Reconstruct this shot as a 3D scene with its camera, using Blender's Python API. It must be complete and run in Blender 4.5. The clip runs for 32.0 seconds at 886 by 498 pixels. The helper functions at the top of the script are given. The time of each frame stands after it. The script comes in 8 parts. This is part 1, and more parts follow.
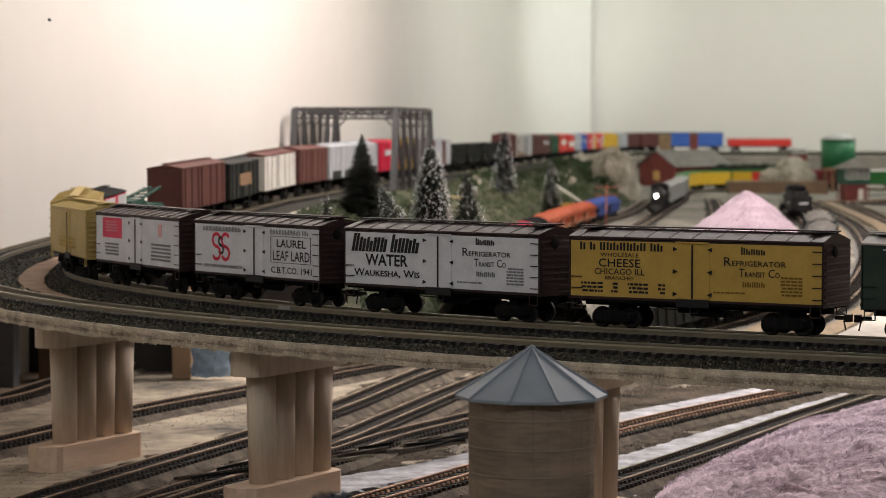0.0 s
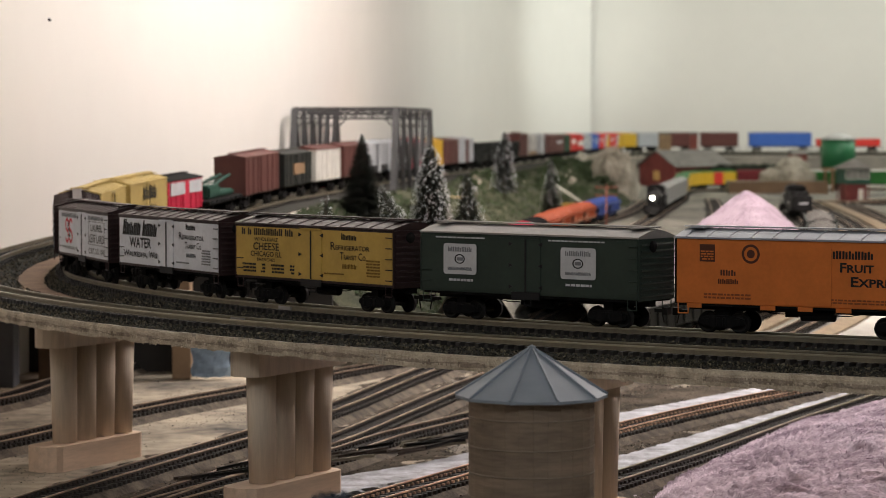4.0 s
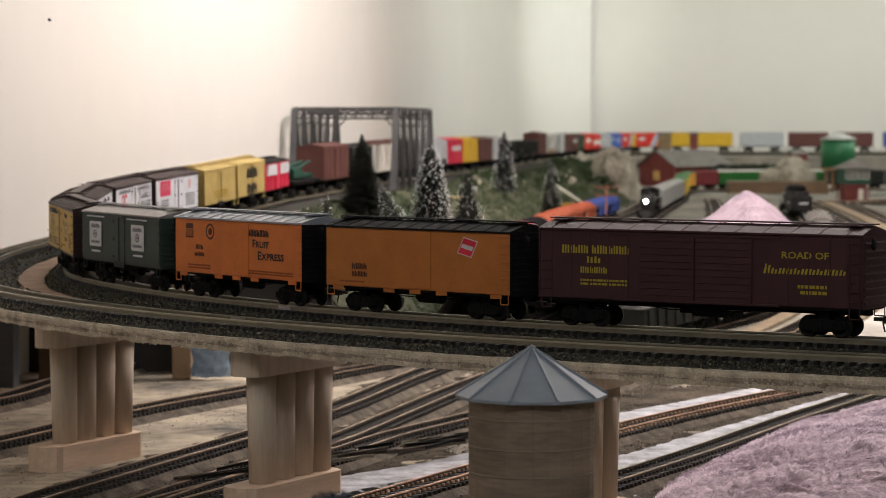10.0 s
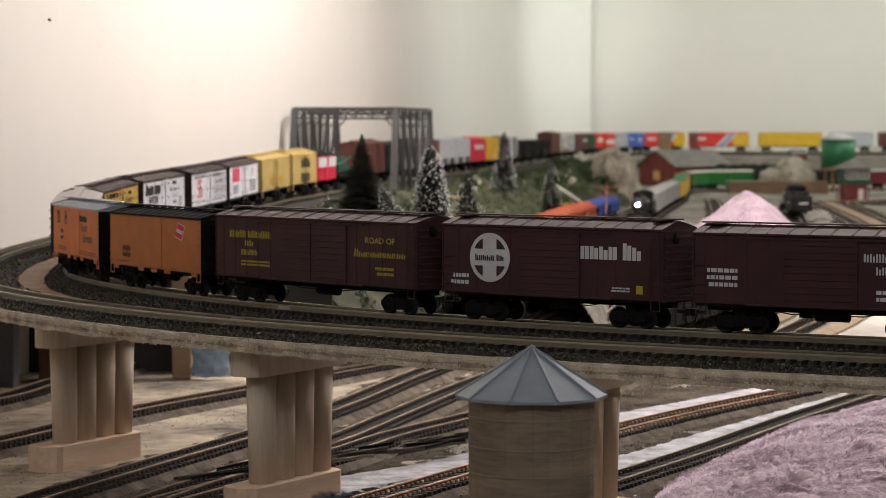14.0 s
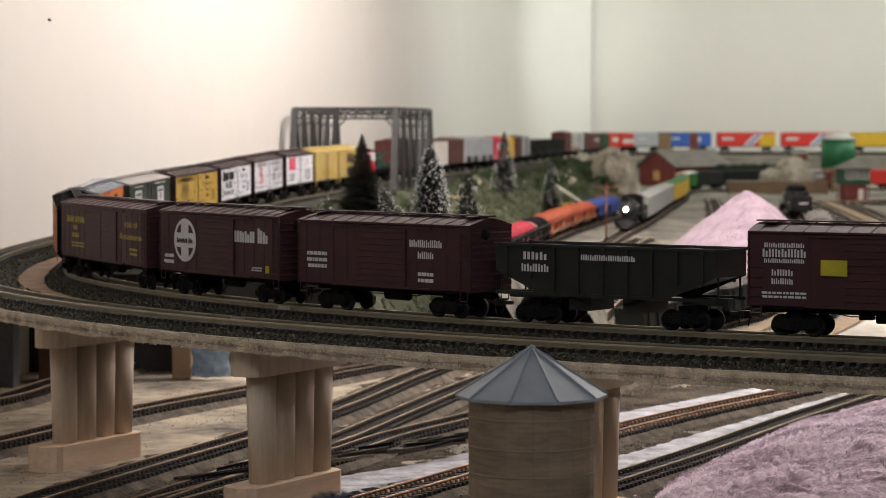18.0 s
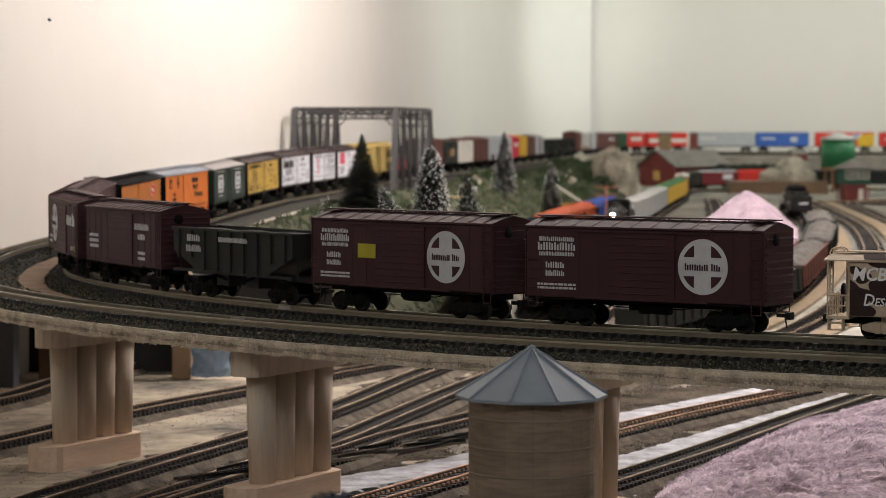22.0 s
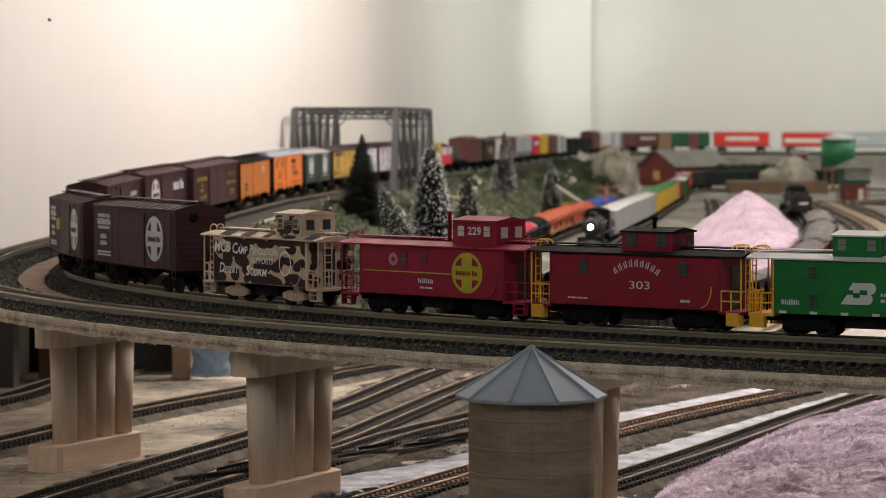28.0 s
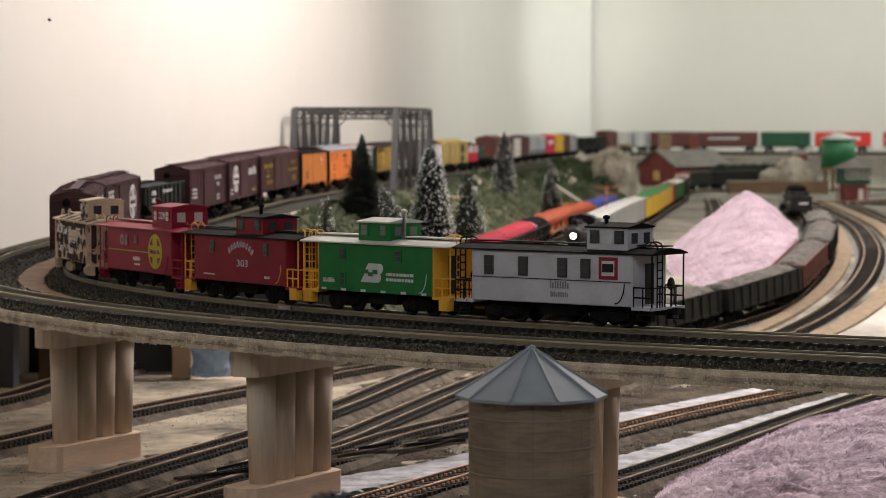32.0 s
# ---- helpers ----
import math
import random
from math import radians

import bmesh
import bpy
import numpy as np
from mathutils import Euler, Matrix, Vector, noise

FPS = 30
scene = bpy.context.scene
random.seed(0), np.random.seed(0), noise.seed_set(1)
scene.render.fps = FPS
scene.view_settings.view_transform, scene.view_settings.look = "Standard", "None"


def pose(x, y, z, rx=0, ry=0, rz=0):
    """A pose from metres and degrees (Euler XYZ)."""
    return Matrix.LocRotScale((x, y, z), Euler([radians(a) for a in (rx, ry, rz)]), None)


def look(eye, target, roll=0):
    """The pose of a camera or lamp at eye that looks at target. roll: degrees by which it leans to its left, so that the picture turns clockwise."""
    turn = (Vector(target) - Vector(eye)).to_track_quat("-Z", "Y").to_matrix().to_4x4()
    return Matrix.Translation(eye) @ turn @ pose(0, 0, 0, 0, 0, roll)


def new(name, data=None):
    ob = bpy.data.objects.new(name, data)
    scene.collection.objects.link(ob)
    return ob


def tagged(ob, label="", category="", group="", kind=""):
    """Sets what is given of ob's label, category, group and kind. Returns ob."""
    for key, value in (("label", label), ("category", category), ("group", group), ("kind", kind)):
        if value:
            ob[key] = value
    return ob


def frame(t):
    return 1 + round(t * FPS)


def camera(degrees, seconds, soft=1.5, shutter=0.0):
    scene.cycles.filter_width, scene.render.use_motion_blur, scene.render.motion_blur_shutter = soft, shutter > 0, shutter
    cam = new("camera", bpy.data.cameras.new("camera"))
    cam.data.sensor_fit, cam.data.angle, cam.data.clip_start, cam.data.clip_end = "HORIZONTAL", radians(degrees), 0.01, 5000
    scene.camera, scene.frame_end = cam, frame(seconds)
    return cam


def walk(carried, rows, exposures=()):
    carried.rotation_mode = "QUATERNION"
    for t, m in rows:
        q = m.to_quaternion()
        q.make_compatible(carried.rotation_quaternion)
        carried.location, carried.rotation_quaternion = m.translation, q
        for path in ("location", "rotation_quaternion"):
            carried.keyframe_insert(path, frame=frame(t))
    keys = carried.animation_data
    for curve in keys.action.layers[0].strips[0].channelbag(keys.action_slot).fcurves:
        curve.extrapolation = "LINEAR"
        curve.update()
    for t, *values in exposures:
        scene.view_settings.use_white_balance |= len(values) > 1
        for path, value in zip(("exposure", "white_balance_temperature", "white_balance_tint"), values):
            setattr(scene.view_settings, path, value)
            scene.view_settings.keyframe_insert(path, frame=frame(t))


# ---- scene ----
FOV = 2 * math.degrees(math.atan(784 / 4532))
cam = camera(FOV, 32.0, soft=0.85)
EYE = Vector((0.0, 0.0, 0.1055))
VIEW = look(EYE, EYE + Vector((0, math.cos(0.0484), -math.sin(0.0484))))
walk(cam, [(0.0, VIEW), (32.0, VIEW)])
cam.data.dof.use_dof, cam.data.dof.focus_distance, cam.data.dof.aperture_fstop = True, 1.34, 33.0

# ---- light ----
world = bpy.data.worlds.new("room_world")
scene.world = world
world.use_nodes = True
world.node_tree.nodes["Background"].inputs[0].default_value = (0.9, 0.92, 0.95, 1)
world.node_tree.nodes["Background"].inputs[1].default_value = 0.03


def area(name, loc, target, sx, sy, watts, colour):
    d = bpy.data.lights.new(name, "AREA")
    d.shape, d.size, d.size_y, d.energy, d.color = "RECTANGLE", sx, sy, watts, colour
    ob = new(name, d)
    ob.matrix_world = look(loc, target)
    return ob


area("ceiling_lamp_back", (1.90, 6.2, 1.30), (0.95, 7.4, 0.2), 0.6, 1.0, 38, (0.98, 1.0, 0.93))
area("ceiling_lamp_middle", (0.25, 2.75, 1.36), (0.2, 2.9, 0), 1.2, 0.4, 17, (1.0, 0.97, 0.95))
# Warm wall washer out of view, added to brighten the left wall.
area("left_wall_wash", (0.80, 2.9, 1.36), (-0.32, 3.05, 0.30), 0.6, 1.2, 50, (1.0, 0.855, 0.80))
# Unseen fill lamp, added to brighten the wall's middle stretch.
area("wall_fill_lamp", (1.00, 5.2, 1.36), (0.30, 5.4, 0.30), 0.4, 1.2, 11, (0.98, 0.98, 0.91))
# Added spot, not a known fixture: makes the bright band at the wall corner.
d = bpy.data.lights.new("corner_fill_spot", "SPOT")
d.energy, d.color, d.spot_size, d.spot_blend, d.shadow_soft_size = 62, (0.95, 1.0, 0.95), radians(24), 1.0, 0.06
new("corner_fill_spot", d).matrix_world = look((2.0, 6.9, 1.2), (0.37, 7.93, 0.36))
# Fill lamp added behind the camera to raise the near faces.
area("front_fill_lamp", (0.5, -0.9, 1.34), (0.3, 0.4, 0), 1.2, 0.4, 14.5, (0.95, 0.97, 1.0))
scene.view_settings.exposure = 0.0

# ---- materials ----
MATS = {}


def mat(name, colour, rough=0.6, metal=0.0, var=0.12, scale=60.0, bump=0.0, bscale=300.0, emit=0.0, rnd=0.0, colour2=None, stretch=None, turn=0.0):
    """A procedural surface: colour, broken up by two sizes of noise, with fine relief."""
    if name in MATS:
        return MATS[name]
    m = bpy.data.materials.new(name)
    m.use_nodes = True
    nt = m.node_tree
    b = nt.nodes["Principled BSDF"]
    b.inputs["Roughness"].default_value, b.inputs["Metallic"].default_value = rough, metal
    N, Lk = nt.nodes.new, nt.links.new
    co = N("ShaderNodeTexCoord")
    src = co.outputs["Object"]
    if stretch:
        mp = N("ShaderNodeMapping")
        mp.inputs["Scale"].default_value = stretch
        mp.inputs["Rotation"].default_value = (0, 0, turn)
        Lk(src, mp.inputs[0])
        src = mp.outputs[0]
    n1 = N("ShaderNodeTexNoise")
    n1.inputs["Scale"].default_value, n1.inputs["Detail"].default_value = scale, 6
    Lk(src, n1.inputs["Vector"])
    n2 = N("ShaderNodeTexNoise")
    n2.inputs["Scale"].default_value, n2.inputs["Detail"].default_value = scale * 7, 3
    Lk(src, n2.inputs["Vector"])
    add = N("ShaderNodeMath")
    add.operation = "MULTIPLY_ADD"
    add.inputs[1].default_value = 0.45
    Lk(n2.outputs[0], add.inputs[0])
    Lk(n1.outputs[0], add.inputs[2])
    ramp = N("ShaderNodeValToRGB")
    c2 = colour2 or tuple(c * (1 - var) for c in colour)
    c1 = colour if colour2 else tuple(min(1, c * (1 + var)) for c in colour)
    ramp.color_ramp.elements[0].position, ramp.color_ramp.elements[1].position = 0.50, 0.95
    ramp.color_ramp.elements[0].color, ramp.color_ramp.elements[1].color = (*c2, 1), (*c1, 1)
    Lk(add.outputs[0], ramp.inputs[0])
    out = ramp.outputs[0]
    if rnd:
        oi = N("ShaderNodeObjectInfo")
        hsv = N("ShaderNodeHueSaturation")
        mr = N("ShaderNodeMapRange")
        mr.inputs[3].default_value, mr.inputs[4].default_value = 1 - rnd, 1 + rnd
        Lk(oi.outputs["Random"], mr.inputs[0])
        Lk(mr.outputs[0], hsv.inputs["Value"])
        Lk(out, hsv.inputs["Color"])
        out = hsv.outputs[0]
    Lk(out, b.inputs["Base Color"])
    if bump:
        n3 = N("ShaderNodeTexNoise")
        n3.inputs["Scale"].default_value, n3.inputs["Detail"].default_value = bscale, 4
        Lk(src, n3.inputs["Vector"])
        bp = N("ShaderNodeBump")
        bp.inputs["Strength"].default_value, bp.inputs["Distance"].default_value = bump, 0.001
        Lk(n3.outputs[0], bp.inputs["Height"])
        Lk(bp.outputs[0], b.inputs["Normal"])
    if emit:
        b.inputs["Emission Color"].default_value, b.inputs["Emission Strength"].default_value = (*colour, 1), emit
    MATS[name] = m
    return m


WALL = mat("wall_paint", (0.80, 0.78, 0.73), 0.85, var=0.02, scale=3, bump=0.05, bscale=150)
PLY = mat("plywood", (0.60, 0.54, 0.45), 0.85, scale=45, bump=1.0, bscale=220, stretch=(0.5, 0.5, 9), colour2=(0.27, 0.235, 0.19))
PINEFOOT = mat("pine_warm", (0.66, 0.485, 0.35), 0.6, var=0.14, scale=30, bump=0.15, bscale=120, stretch=(0.6, 6, 6))
PINE = mat("pine", (0.58, 0.485, 0.375), 0.6, var=0.14, scale=30, bump=0.15, bscale=120, stretch=(6, 6, 0.5))
BENCH = mat("bench_board", (0.56, 0.47, 0.345), 0.8, scale=11, bump=0.5, bscale=150, colour2=(0.045, 0.037, 0.03))
BALLAST = mat("ballast", (0.046, 0.043, 0.032), 0.95, scale=520, bump=1.0, bscale=900, colour2=(0.010, 0.0105, 0.009))
CORKBED = mat("cork_bed", (0.185, 0.148, 0.108), 0.95, scale=90, bump=1.0, bscale=600, colour2=(0.040, 0.032, 0.025))
TIE = mat("tie", (0.018, 0.016, 0.015), 0.55, var=0.4, scale=200, rnd=0.35)
RAIL = mat("rail_metal", (0.36, 0.335, 0.255), 0.36, 0.85, var=0.2, scale=40)
RAILDARK = mat("rail_dull", (0.56, 0.43, 0.32), 0.45, 0.7, var=0.3, scale=60)
COPPER = mat("rail_copper", (0.80, 0.54, 0.38), 0.42, 0.7, var=0.2, scale=60)
BRASSWEB = mat("rail_side_brass", (0.20, 0.175, 0.125), 0.5, 0.5, var=0.2, scale=90)
RAILWEB = mat("rail_web", (0.075, 0.055, 0.042), 0.6, 0.4, var=0.3, scale=90)
BLACK = mat("black_paint", (0.009, 0.0085, 0.0085), 0.85, var=0.3, scale=80)
WHEEL = mat("wheel_metal", (0.016, 0.015, 0.014), 0.6, 0.0, var=0.3, scale=200)
STEEL = mat("steel", (0.45, 0.45, 0.46), 0.35, 0.9, var=0.1, scale=100)
LAMP = mat("lamp_glow", (1.0, 0.93, 0.72), 0.4, emit=60.0)
PALEFOAM = mat("pale_foam", (0.42, 0.325, 0.38), 0.92, scale=60, bump=1.0, bscale=300, colour2=(0.27, 0.20, 0.245))
# Purple and pale pink streaks paint in shaded creases and highlights of the foam.
PINKFOAM = mat("pink_foam", (0.84, 0.69, 0.79), 0.95, scale=26, bump=1.0, bscale=300, colour2=(0.19, 0.125, 0.175), stretch=(0.35, 2.0, 1.2), turn=-0.75)
GRASS = mat("ground_cover", (0.078, 0.078, 0.042), 0.95, scale=38, bump=1.0, bscale=400, colour2=(0.014, 0.020, 0.008))
DIRT = mat("layout_dirt", (0.31, 0.292, 0.24), 0.95, scale=15, bump=0.8, bscale=200, colour2=(0.022, 0.021, 0.016))
PLASTER = mat("plaster_rock", (0.49, 0.445, 0.365), 0.9, scale=34, bump=1.0, bscale=90, colour2=(0.15, 0.135, 0.10))
TRUSS = mat("truss_grey", (0.062, 0.061, 0.062), 0.6, var=0.2, scale=50)
SNOW = mat("flocked_snow", (0.60, 0.63, 0.64), 0.9, var=0.1, scale=200)
NEEDLE = mat("needle_green", (0.013, 0.017, 0.010), 0.9, var=0.4, scale=150)
WHITEROAD = mat("white_roadbed", (0.62, 0.635, 0.69), 0.9, scale=60, bump=0.5, bscale=200, colour2=(0.22, 0.215, 0.225))
TANKWOOD = mat("tank_wood", (0.27, 0.205, 0.148), 0.8, scale=22, bump=0.3, stretch=(0.7, 0.7, 4.5), rnd=0.03, colour2=(0.115, 0.088, 0.064))
TANKROOF = mat("tank_roof", (0.20, 0.235, 0.275), 0.6, var=0.12, scale=20)


def grains(name, dark, light, rough=0.9):
    """Loose pieces, each of its own shade."""
    m = bpy.data.materials.new(name)
    m.use_nodes = True
    nt = m.node_tree
    g = nt.nodes.new("ShaderNodeNewGeometry")
    r_ = nt.nodes.new("ShaderNodeValToRGB")
    r_.color_ramp.elements[0].color, r_.color_ramp.elements[1].color = (*dark, 1), (*light, 1)
    r_.color_ramp.elements[0].position = 0.35
    nt.links.new(g.outputs["Random Per Island"], r_.inputs[0])
    nt.links.new(r_.outputs[0], nt.nodes["Principled BSDF"].inputs["Base Color"])
    nt.nodes["Principled BSDF"].inputs["Roughness"].default_value = rough
    return m


def paint(name, c, rough=0.55):
    m = mat(name, c, rough, var=0.10, scale=70, bump=0.04, bscale=500)
    m.node_tree.nodes["Principled BSDF"].inputs["Specular IOR Level"].default_value = 0.22
    return m


# ---- mesh helpers ----
def part(name, bm, material, parent=None, label=""):
    me = bpy.data.meshes.new(name)
    bm.to_mesh(me)
    bm.free()
    me.materials.append(material)
    ob = new(name, me)
    if parent is not None:
        ob.parent = parent
    if label:
        ob["label"] = label
    return ob


def box(bm, x0, x1, y0, y1, z0, z1, m=None):
    vs = [bm.verts.new((x, y, z)) for z in (z0, z1) for y in (y0, y1) for x in (x0, x1)]
    if m is not None:
        for v in vs:
            v.co = m @ v.co
    for f in ((0, 2, 3, 1), (4, 5, 7, 6), (0, 1, 5, 4), (2, 6, 7, 3), (0, 4, 6, 2), (1, 3, 7, 5)):
        bm.faces.new([vs[i] for i in f])
    return vs


def rod(bm, p, q, r, n=6):
    p, q = Vector(p), Vector(q)
    d = q - p
    u = d.to_track_quat("Z", "Y").to_matrix()
    a, b = [], []
    for i in range(n):
        w = u @ Vector((r * math.cos(2 * math.pi * i / n), r * math.sin(2 * math.pi * i / n), 0))
        a.append(bm.verts.new(p + w))
        b.append(bm.verts.new(q + w))
    for i in range(n):
        bm.faces.new((a[i], a[(i + 1) % n], b[(i + 1) % n], b[i]))
    bm.faces.new(a[::-1])
    bm.faces.new(b)


def tube(bm, pts, r, n=5):
    """A bent round bar through the points."""
    pts = [Vector(p) for p in pts]
    prev = None
    for i, p in enumerate(pts):
        d = (pts[min(i + 1, len(pts) - 1)] - pts[max(i - 1, 0)]).normalized()
        u = d.to_track_quat("Z", "Y").to_matrix()
        ring = [bm.verts.new(p + u @ Vector((r * math.cos(2 * math.pi * k / n), r * math.sin(2 * math.pi * k / n), 0))) for k in range(n)]
        if prev:
            best = min(range(n), key=lambda o: sum((prev[k].co - ring[(k + o) % n].co).length for k in range(n)))
            ring = ring[best:] + ring[:best]
            for k in range(n):
                bm.faces.new((prev[k], prev[(k + 1) % n], ring[(k + 1) % n], ring[k]))
        else:
            bm.faces.new(ring[::-1])
        prev = ring
    bm.faces.new(prev)


def lathe(bm, prof, n=24, m=None, smooth=True):
    """A turned form round z from (radius, height) pairs."""
    rings = []
    for r, z in prof:
        ring = []
        for i in range(n):
            c = Vector((r * math.cos(2 * math.pi * i / n), r * math.sin(2 * math.pi * i / n), z))
            ring.append(bm.verts.new(m @ c if m is not None else c))
        rings.append(ring)
    for a, b in zip(rings, rings[1:]):
        for i in range(n):
            f = bm.faces.new((a[i], a[(i + 1) % n], b[(i + 1) % n], b[i]))
            f.smooth = smooth
    if prof[0][0] > 0:
        bm.faces.new(rings[0][::-1])
    if prof[-1][0] > 0:
        bm.faces.new(rings[-1])


def prism(bm, prof, x0, x1):
    """A section in (y, z) drawn out along x."""
    a = [bm.verts.new((x0, y, z)) for y, z in prof]
    b = [bm.verts.new((x1, y, z)) for y, z in prof]
    n = len(prof)
    for i in range(n):
        bm.faces.new((a[i], a[(i + 1) % n], b[(i + 1) % n], b[i]))
    bm.faces.new(a[::-1])
    bm.faces.new(b)
    bmesh.ops.recalc_face_normals(bm, faces=bm.faces)


def B():
    return bmesh.new()


# ---- the main line, as plan points in the order of travel ----
PLAN = [(3.0, 1.07), (2.4, 1.065), (1.8, 1.06), (1.208, 1.063), (1.009, 1.070), (0.811, 1.097), (0.616, 1.143), (0.427, 1.208), (0.244, 1.290), (0.073, 1.393),
        (-0.074, 1.528), (-0.188, 1.691), (-0.266, 1.876), (-0.2875, 2.075), (-0.2700, 2.274), (-0.237, 2.472), (-0.211, 2.67),
        (-0.175, 2.90), (-0.113, 3.32), (-0.021, 3.98), (0.0227, 4.28), (0.0674, 4.56), (0.101, 4.78), (0.1475, 5.18), (0.212, 5.66), (0.266, 6.00), (0.3536, 6.62),
        (0.426, 7.02), (0.4865, 7.28), (0.544, 7.48), (0.62, 7.62), (0.72, 7.69), (0.9, 7.7), (1.3, 7.7), (2.0, 7.7), (3.2, 7.7)]


def spline(pts, step=0.01):
    """A smooth line through plan points, in even steps of run."""
    P = [Vector((*p, 0)[:3]) for p in pts]
    P = [2 * P[0] - P[1]] + P + [2 * P[-1] - P[-2]]
    dense = []
    for i in range(1, len(P) - 2):
        p0, p1, p2, p3 = P[i - 1:i + 3]
        d0, d1, d2 = ((p1 - p0).length ** 0.5, (p2 - p1).length ** 0.5, (p3 - p2).length ** 0.5)
        m1 = (p2 - p1) + d1 * ((p1 - p0) / d0 - (p2 - p0) / (d0 + d1))
        m2 = (p2 - p1) + d1 * ((p3 - p2) / d2 - (p3 - p1) / (d1 + d2))
        for j in range(40):
            u = j / 40
            dense.append((2 * u**3 - 3 * u**2 + 1) * p1 + (u**3 - 2 * u**2 + u) * m1 + (-2 * u**3 + 3 * u**2) * p2 + (u**3 - u**2) * m2)
    dense.append(P[-2])
    A = np.array([list(p) for p in dense])
    run = np.concatenate([[0], np.cumsum(np.linalg.norm(np.diff(A, axis=0), axis=1))])
    ss = np.arange(0, run[-1], step)
    return ss, np.stack([np.interp(ss, run, A[:, k]) for k in range(3)], 1)


RUN, LINE = spline(PLAN)
ZERO = float(RUN[np.argmin((LINE[:, 0] - 0.244) ** 2 + (LINE[:, 1] - 1.290) ** 2)])
RUN = RUN - ZERO


def grade(s):
    return float(np.interp(s, [-9, 0, 0.8, 1.2, 1.8, 2.4, 9], [-0.003, -0.003, -0.0025, 0.0085, 0.0235, 0.028, 0.026]))


def on_line(s, off=0.0):
    """The point of the main line at run s, off metres outside of it, and its way."""
    x, y = np.interp(s, RUN, LINE[:, 0]), np.interp(s, RUN, LINE[:, 1])
    x1, y1 = np.interp(s + 0.012, RUN, LINE[:, 0]), np.interp(s + 0.012, RUN, LINE[:, 1])
    x0, y0 = np.interp(s - 0.012, RUN, LINE[:, 0]), np.interp(s - 0.012, RUN, LINE[:, 1])
    d = Vector((x1 - x0, y1 - y0, 0)).normalized()
    return Vector((x, y, grade(s))) + off * Vector((-d.y, d.x, 0)), d


def travelled(t):
    return 0.0697 * t + float(np.interp(t, [0, 2, 4, 6, 8, 10, 12, 14, 16, 18, 20, 22, 23, 24, 25, 26, 28, 30, 32], [0.0005, -0.0070, -0.0115, -0.0160, -0.0209, -0.0245, -0.0300, -0.0343, -0.0388, -0.0357, -0.0285, -0.0189, -0.0138, -0.0075, -0.0010, 0.0053, 0.0160, 0.0280, 0.0424]))


def car_pose(s, length):
    a, _ = on_line(s + 0.3 * length)
    b, _ = on_line(s - 0.3 * length)
    d = (a - b).normalized()
    y = Vector((0, 0, 1)).cross(d).normalized()
    z = d.cross(y)
    m = Matrix((d, y, z)).transposed().to_4x4()
    m.translation = (a + b) / 2
    return m
# ---- structure ----
def ground_z(y):
    u = min(1, max(0, (y - 2.3) / 0.8))
    return -0.118 + 0.073 * u * u * (3 - 2 * u)


def structure(ob, label, category="structure"):
    return tagged(ob, label, category, kind="structure")


# layout top: bare board in front, scenery base behind it, rising to the back
def sheet(name, y0, y1, ny, material, label):
    bm = B()
    nx = 60
    grid = []
    for j in range(ny + 1):
        y = y0 + (y1 - y0) * j / ny
        grid.append([bm.verts.new((-1.0 + 4.2 * i / nx, y, ground_z(y) + (0.0 if y < 2.46 else 0.004 * noise.noise(Vector((i * 0.35, y * 5, 0)))))) for i in range(nx + 1)])
    for j in range(ny):
        for i in range(nx):
            f = bm.faces.new((grid[j][i], grid[j][i + 1], grid[j + 1][i + 1], grid[j + 1][i]))
            f.smooth = True
    return structure(part(name, bm, material), label, "ground")


sheet("ground", 0.35, 2.45, 40, BENCH, "bare plywood layout top with dirt and glue stains")
sheet("ground_scenery", 2.45, 8.2, 110, DIRT, "grey-brown scenery base sloping up to the back")

for nm, x0, x1, y0, y1 in (("front", -1.0, 3.2, 0.35, 0.37), ("right", 3.18, 3.2, 0.37, 8.2)):
    bm = B()
    box(bm, x0, x1, y0, y1, -1.07, -0.120)
    structure(part("fascia_" + nm, bm, mat("fascia_board", (0.20, 0.17, 0.14), 0.8, scale=8)), "plain board closing the bench down to the floor", "fascia")

# room: floor, ceiling, walls with a rounded far corner
bm = B()
box(bm, -2.2, 3.6, -2.6, 8.3, -1.12, -1.07)
structure(part("floor", bm, mat("floor_grey", (0.25, 0.24, 0.23), 0.7, scale=4)), "grey concrete room floor", "floor")
bm = B()
box(bm, -2.2, 3.6, -2.6, 8.3, 1.42, 1.47)
structure(part("ceiling", bm, mat("ceiling_white", (0.75, 0.74, 0.72), 0.9, var=0.03, scale=3)), "white painted ceiling", "ceiling")


def wall_strip(name, pts, label):
    bm = B()
    thick = 0.06
    prev = None
    for i, p in enumerate(pts):
        p = Vector((*p, 0))
        d = (Vector((*pts[min(i + 1, len(pts) - 1)], 0)) - Vector((*pts[max(i - 1, 0)], 0))).normalized()
        o = p + Vector((-d.y, d.x, 0)) * thick
        vs = [bm.verts.new((q.x, q.y, z)) for q in (p, o) for z in (-1.07, 1.42)]
        if prev:
            for a, b in ((0, 1), (1, 3), (3, 2), (2, 0)):
                f = bm.faces.new((prev[a], prev[b], vs[b], vs[a]))
                f.smooth = True
        prev = vs
    bmesh.ops.recalc_face_normals(bm, faces=bm.faces)
    return structure(part(name, bm, WALL), label, "wall")


